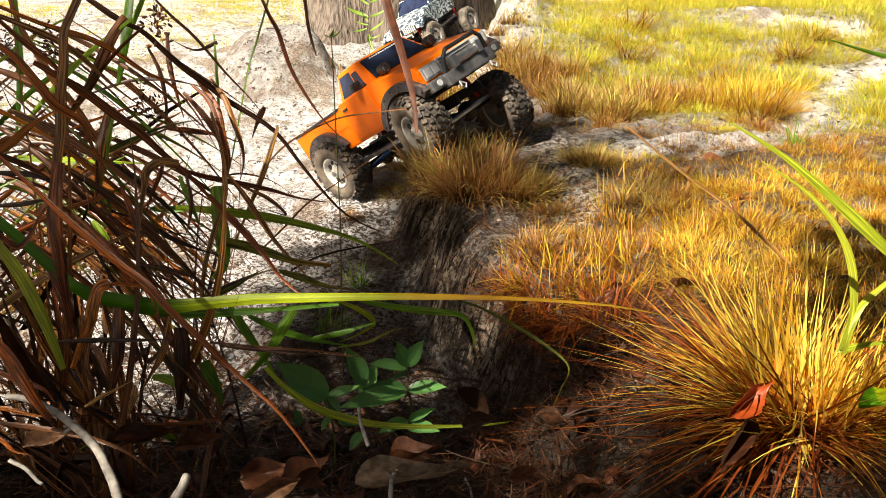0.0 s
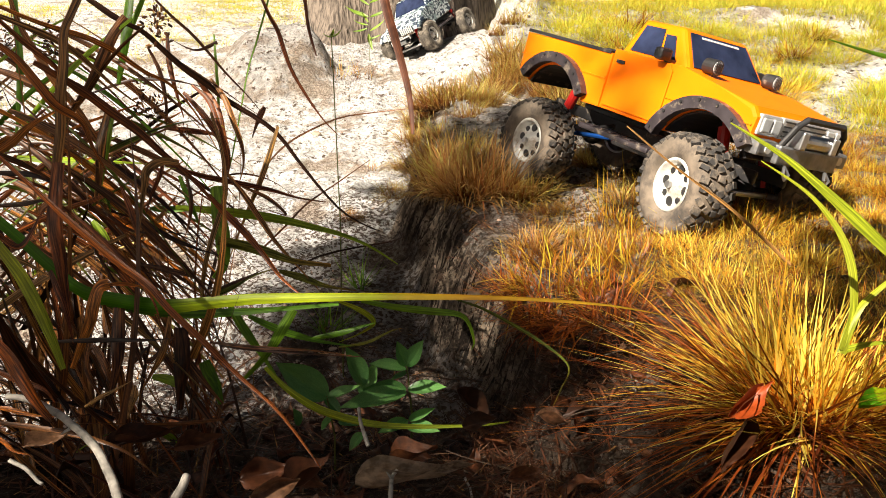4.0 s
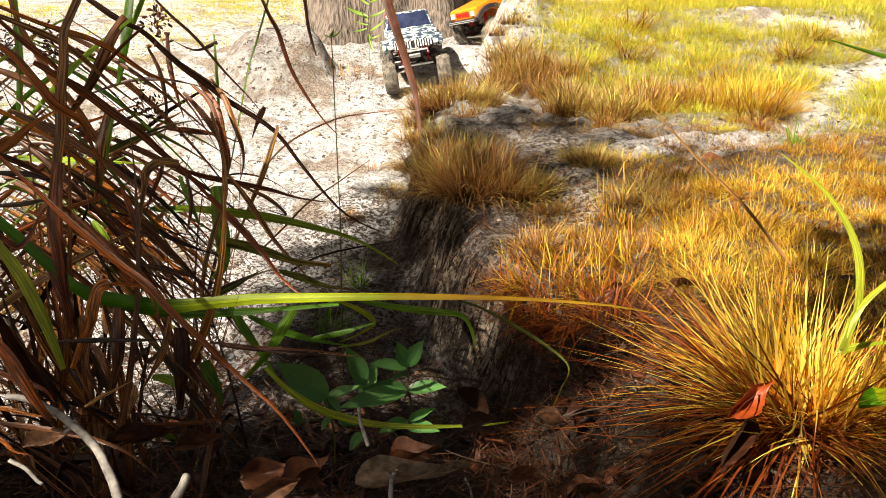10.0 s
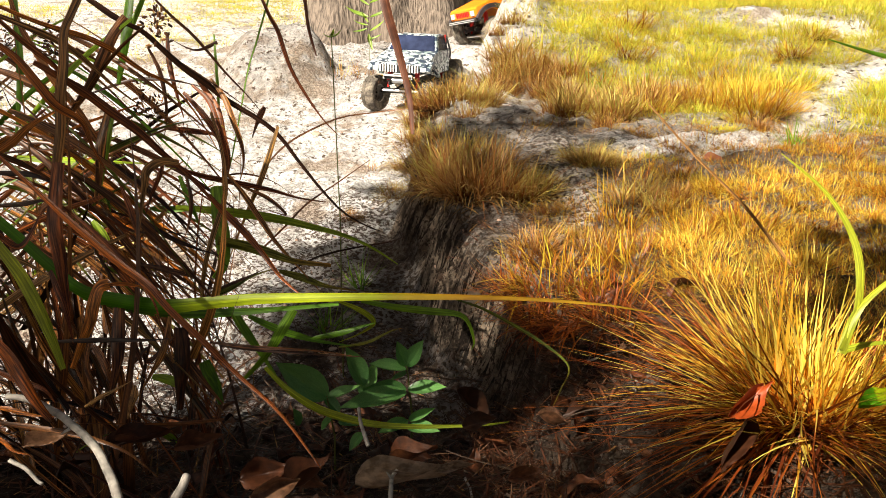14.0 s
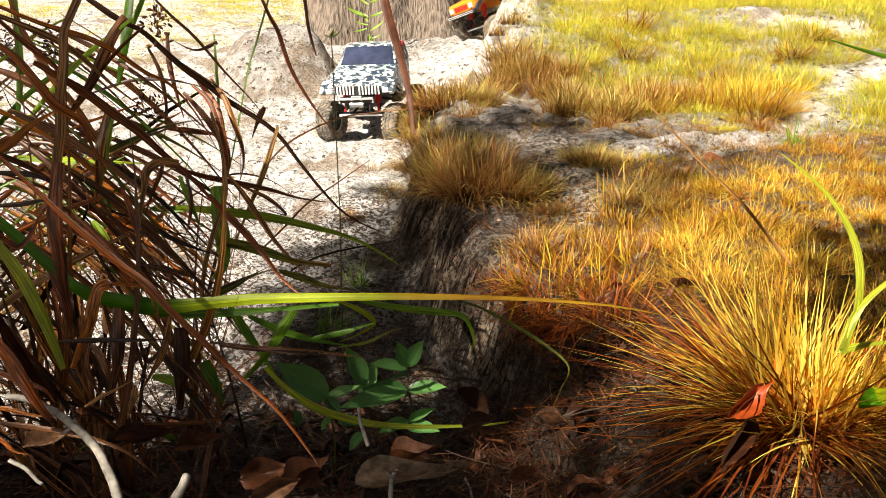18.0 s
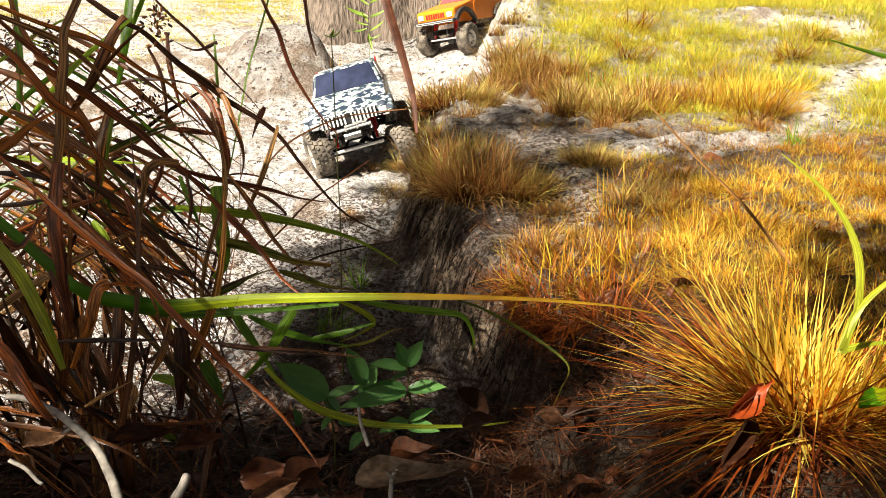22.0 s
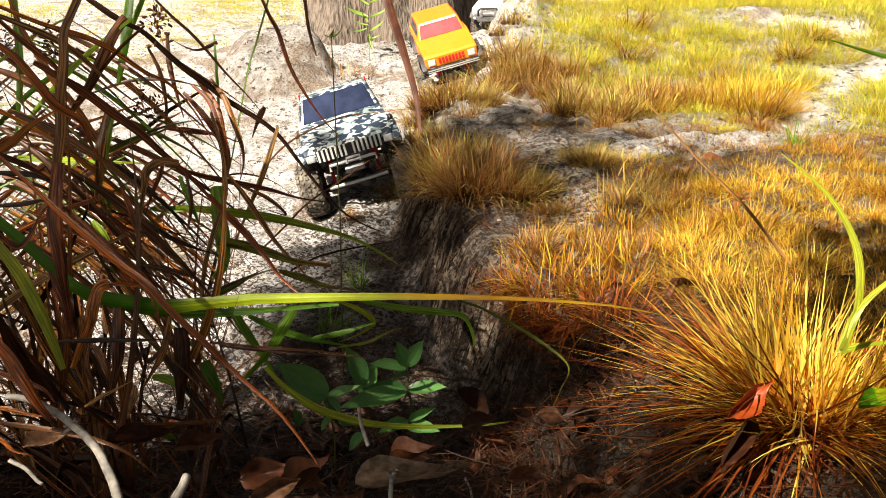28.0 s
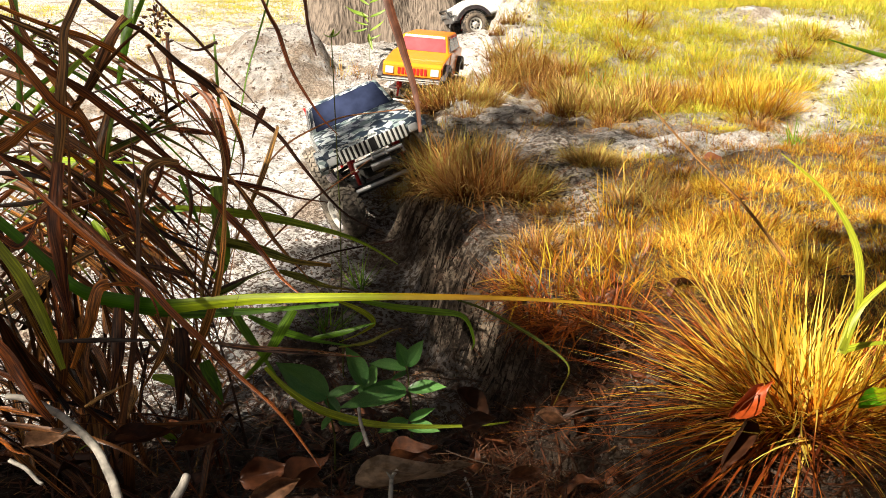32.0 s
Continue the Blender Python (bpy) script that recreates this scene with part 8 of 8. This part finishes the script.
CAMO_ROWS = [
    (0.00, pose(-0.017, 3.500, 0.328, 20.0, 19.4, -117.0)),
    (3.60, pose(-0.017, 3.500, 0.328, 20.0, 19.4, -117.0)),
    (5.40, pose(-0.112, 3.300, 0.285, 20.6, 17.8, -113.6)),
    (9.40, pose(-0.112, 3.280, 0.280, 20.6, 17.8, -113.6)),
    (9.75, pose(-0.105, 3.000, 0.215, 10.0, 6.0, -88.0)),
    (10.00, pose(-0.102, 3.030, 0.218, 9.4, 4.5, -85.3)),
    (10.60, pose(-0.040, 3.050, 0.215, 8.0, 9.0, -84.0)),
    (11.00, pose(-0.008, 3.060, 0.212, 7.0, 13.0, -84.0)),
    (11.50, pose(-0.025, 3.060, 0.212, 14.0, 13.0, -83.0)),
    (12.00, pose(-0.035, 3.050, 0.212, 22.0, 13.0, -82.0)),
    (13.00, pose(-0.056, 2.852, 0.144, 4.4, 9.4, -96.3)),
    (14.00, pose(-0.097, 2.800, 0.132, -2.6, 2.9, -104.5)),
    (14.50, pose(-0.100, 2.790, 0.130, -2.6, 2.9, -104.0)),
    (16.50, pose(-0.190, 2.600, 0.104, 0.0, 9.0, -99.0)),
    (17.00, pose(-0.205, 2.550, 0.102, 0.0, 8.9, -98.6)),
    (18.00, pose(-0.205, 2.420, 0.100, 2.0, 7.0, -98.6)),
    (19.00, pose(-0.193, 2.270, 0.097, 8.0, 4.2, -99.0)),
    (19.50, pose(-0.200, 2.250, 0.080, 8.5, 5.0, -95.0)),
    (20.00, pose(-0.218, 2.225, 0.068, 8.7, 6.0, -90.0)),
    (21.00, pose(-0.202, 2.100, 0.064, 6.9, 3.3, -89.8)),
    (22.00, pose(-0.191, 2.010, 0.052, 15.4, 3.5, -87.6)),
    (23.00, pose(-0.200, 1.945, 0.039, 23.3, 2.6, -87.0)),
    (25.50, pose(-0.196, 1.878, 0.036, 25.3, 1.0, -86.8)),
    (27.50, pose(-0.189, 1.800, 0.012, 16.5, 2.5, -81.5)),
    (28.00, pose(-0.188, 1.778, 0.010, 15.4, 2.7, -80.9)),
    (29.00, pose(-0.182, 1.725, 0.002, 16.7, 4.5, -83.3)),
    (30.00, pose(-0.179, 1.680, -0.001, 16.5, 0.7, -80.4)),
    (31.00, pose(-0.159, 1.665, 0.004, 20.7, -1.3, -74.3)),
    (32.00, pose(-0.125, 1.636, 0.017, 21.5, -3.7, -77.2)),
]
WAGON_ROWS = [
    (0.00, pose(1.500, 5.000, 0.696, 0.0, 6.0, -128.0)),
    (7.90, pose(1.500, 5.000, 0.696, 0.0, 6.0, -128.0)),
    (9.10, pose(0.880, 4.100, 0.595, 0.0, 8.0, -132.0)),
    (9.80, pose(0.296, 3.247, 0.352, 4.6, 15.0, -145.7)),
    (17.40, pose(0.296, 3.247, 0.352, 4.6, 15.0, -145.7)),
    (18.40, pose(0.300, 3.350, 0.410, 16.0, 17.0, -143.0)),
    (19.20, pose(0.265, 3.420, 0.410, 20.0, 15.0, -142.0)),
    (19.60, pose(0.174, 3.420, 0.378, 1.4, 12.2, -139.7)),
    (21.00, pose(0.174, 3.420, 0.376, 1.4, 12.2, -139.7)),
    (22.00, pose(0.112, 3.320, 0.310, 7.0, 6.0, -121.9)),
    (23.00, pose(0.060, 3.300, 0.295, 11.7, 14.0, -101.0)),
    (25.00, pose(0.030, 3.150, 0.295, 15.9, 18.9, -101.0)),
    (25.60, pose(0.030, 3.100, 0.290, 16.0, 18.0, -98.0)),
    (27.40, pose(0.042, 2.810, 0.197, 16.0, 12.0, -83.0)),
    (28.00, pose(0.037, 2.790, 0.193, 15.9, 11.4, -82.4)),
    (28.60, pose(0.020, 2.740, 0.180, 15.0, 12.4, -83.0)),
    (29.20, pose(-0.020, 2.620, 0.142, 11.0, 9.0, -87.0)),
    (30.00, pose(-0.046, 2.520, 0.114, 8.5, 5.0, -90.5)),
    (30.50, pose(-0.063, 2.500, 0.118, 0.0, 5.0, -95.0)),
    (32.00, pose(-0.070, 2.500, 0.122, -5.0, 4.0, -98.0)),
]
WHITE_ROWS = [
    (0.00, pose(1.200, 4.600, 0.665, 0.0, 8.0, -135.0)),
    (25.60, pose(1.200, 4.600, 0.665, 0.0, 8.0, -135.0)),
    (27.90, pose(0.343, 3.941, 0.390, 0.0, 15.0, -118.0)),
    (29.50, pose(0.343, 3.941, 0.390, 0.0, 15.0, -118.0)),
    (30.00, pose(0.322, 3.930, 0.382, 0.0, 15.0, -122.0)),
    (30.50, pose(0.316, 3.913, 0.377, 0.0, 15.0, -128.0)),
    (31.00, pose(0.317, 3.844, 0.374, 0.0, 15.0, -148.0)),
    (31.50, pose(0.282, 3.798, 0.375, 2.0, 15.0, -158.0)),
    (32.00, pose(0.275, 3.791, 0.377, 2.0, 15.0, -160.0)),
]


def between(rows, t):
    """The pose of a row list at any time."""
    if t <= rows[0][0]:
        return rows[0][1]
    for (t0, m0), (t1, m1) in zip(rows, rows[1:]):
        if t <= t1:
            f = (t - t0) / (t1 - t0)
            f = f * f * (3 - 2 * f) * 0.5 + f * 0.5
            return Matrix.LocRotScale(m0.translation.lerp(m1.translation, f), m0.to_quaternion().slerp(m1.to_quaternion(), f), None)
    return rows[-1][1]


def drive(truck, wheels, rows, radius, steer=()):
    """Key a truck and roll its wheels by the way it covers, each wheel dropping or rising to the ground under it."""
    walk(truck, rows)
    homes = [w.location.copy() for w in wheels]
    times = sorted({round(k * 0.15, 2) for k in range(int(32 / 0.15) + 1)} | {32.0})
    turns, last, keyed = 0.0, None, [[] for _ in wheels]
    for t in times:
        m = between(rows, t)
        if last is not None:
            turns += (m.translation - last.translation).dot(m.to_3x3() @ Vector((1, 0, 0))) / radius
        last = m
        angle = 0.0
        for (t0, a0), (t1, a1) in zip(steer, steer[1:]):
            if t0 <= t <= t1:
                angle = a0 + (a1 - a0) * (t - t0) / (t1 - t0)
        for k, (w, home) in enumerate(zip(wheels, homes)):
            foot = m @ home
            up = (m.to_3x3() @ Vector((0, 0, 1))).z
            drop = (float(height(foot.x, foot.y)) + radius * 0.97 - foot.z) / max(up, 0.5)
            drop = max(-0.03, min(0.03, drop))
            keyed[k].append((t, pose(home.x, home.y, home.z + drop, 0, math.degrees(turns), angle if k < 2 else 0)))
    for w, r in zip(wheels, keyed):
        keep = [r[0]] + [b for a, b, c in zip(r, r[1:], r[2:]) if (a[1].translation - b[1].translation).length + (b[1].translation - c[1].translation).length > 1e-4 or abs(a[1].to_quaternion().rotation_difference(c[1].to_quaternion()).angle) > 1e-3] + [r[-1]]
        walk(w, keep)


def motions():
    drive(pickup, pickup_wheels, PICKUP_ROWS, 0.070, ((0, -12), (2.5, -18), (4.5, -10), (6, 0), (32, 0)))
    drive(camo, camo_wheels, CAMO_ROWS, 0.060, ((0, 0), (9.4, 0), (14, -15), (20, -15), (21, 18), (25, 20), (28, -5), (32, 15)))
    drive(wagon, wagon_wheels, WAGON_ROWS, 0.060)
    drive(white, white_wheels, WHITE_ROWS, 0.060)
    foot = LONG["hang"].location.copy()
    walk(LONG["hang"], [(0.0, pose(foot.x, foot.y, foot.z, 0.0, 0.0, 0.0)), (2.5, pose(foot.x, foot.y, foot.z, 0.0, 1.5, 0.0)), (6.0, pose(foot.x, foot.y, foot.z, 0.0, 0.0, 0.0)), (9.5, pose(foot.x, foot.y, foot.z, 0.0, -1.0, 0.0)), (13.0, pose(foot.x, foot.y, foot.z, 0.0, 1.2, 0.0)), (19.0, pose(foot.x, foot.y, foot.z, 0.0, 1.0, 0.0)), (22.0, pose(foot.x, foot.y, foot.z, 0.0, 0.0, 0.0)), (32.0, pose(foot.x, foot.y, foot.z, 0.0, -1.0, 0.0))])
    foot = LONG["rb"].location.copy()
    walk(LONG["rb"], [(0.0, pose(foot.x, foot.y, foot.z, 0.0, 0.0, 0.0)), (6.4, pose(foot.x, foot.y, foot.z, 0.0, 0.0, 0.0)), (6.9, pose(foot.x, foot.y, foot.z, 0.0, -8.0, 0.0)), (7.6, pose(foot.x, foot.y, foot.z, 0.0, 4.0, 0.0)), (8.0, pose(foot.x, foot.y, foot.z, 0.0, 19.0, 0.0)), (8.3, pose(foot.x, foot.y, foot.z, 0.0, 7.0, 0.0)), (8.8, pose(foot.x, foot.y, foot.z, 0.0, 10.0, 0.0)), (9.6, pose(foot.x, foot.y, foot.z, 0.0, 8.0, 0.0)), (9.8, pose(foot.x, foot.y, foot.z, 0.0, 50.0, 0.0)), (10.2, pose(foot.x, foot.y, foot.z, 0.0, 75.0, 0.0)), (32.0, pose(foot.x, foot.y, foot.z, 0.0, 75.0, 0.0))])
    foot = LONG["rc"].location.copy()
    walk(LONG["rc"], [(0.0, pose(foot.x, foot.y, foot.z, 0.0, 0.0, 0.0)), (6.4, pose(foot.x, foot.y, foot.z, 0.0, 0.0, 0.0)), (6.9, pose(foot.x, foot.y, foot.z, 0.0, -18.0, 0.0)), (7.6, pose(foot.x, foot.y, foot.z, 0.0, -14.0, 0.0)), (8.4, pose(foot.x, foot.y, foot.z, 0.0, 2.0, 0.0)), (10.0, pose(foot.x, foot.y, foot.z, 0.0, 6.0, 0.0)), (32.0, pose(foot.x, foot.y, foot.z, 0.0, 6.0, 0.0))])
    foot = LONG["rs"].location.copy()
    walk(LONG["rs"], [(0.0, pose(foot.x, foot.y, foot.z, 0.0, 0.0, 0.0)), (6.4, pose(foot.x, foot.y, foot.z, 0.0, 0.0, 0.0)), (6.8, pose(foot.x, foot.y, foot.z, 0.0, -8.0, 0.0)), (7.5, pose(foot.x, foot.y, foot.z, 0.0, -6.0, 0.0)), (8.4, pose(foot.x, foot.y, foot.z, 0.0, 5.0, 0.0)), (10.0, pose(foot.x, foot.y, foot.z, 0.0, 8.0, 0.0)), (32.0, pose(foot.x, foot.y, foot.z, 0.0, 8.0, 0.0))])

motions()
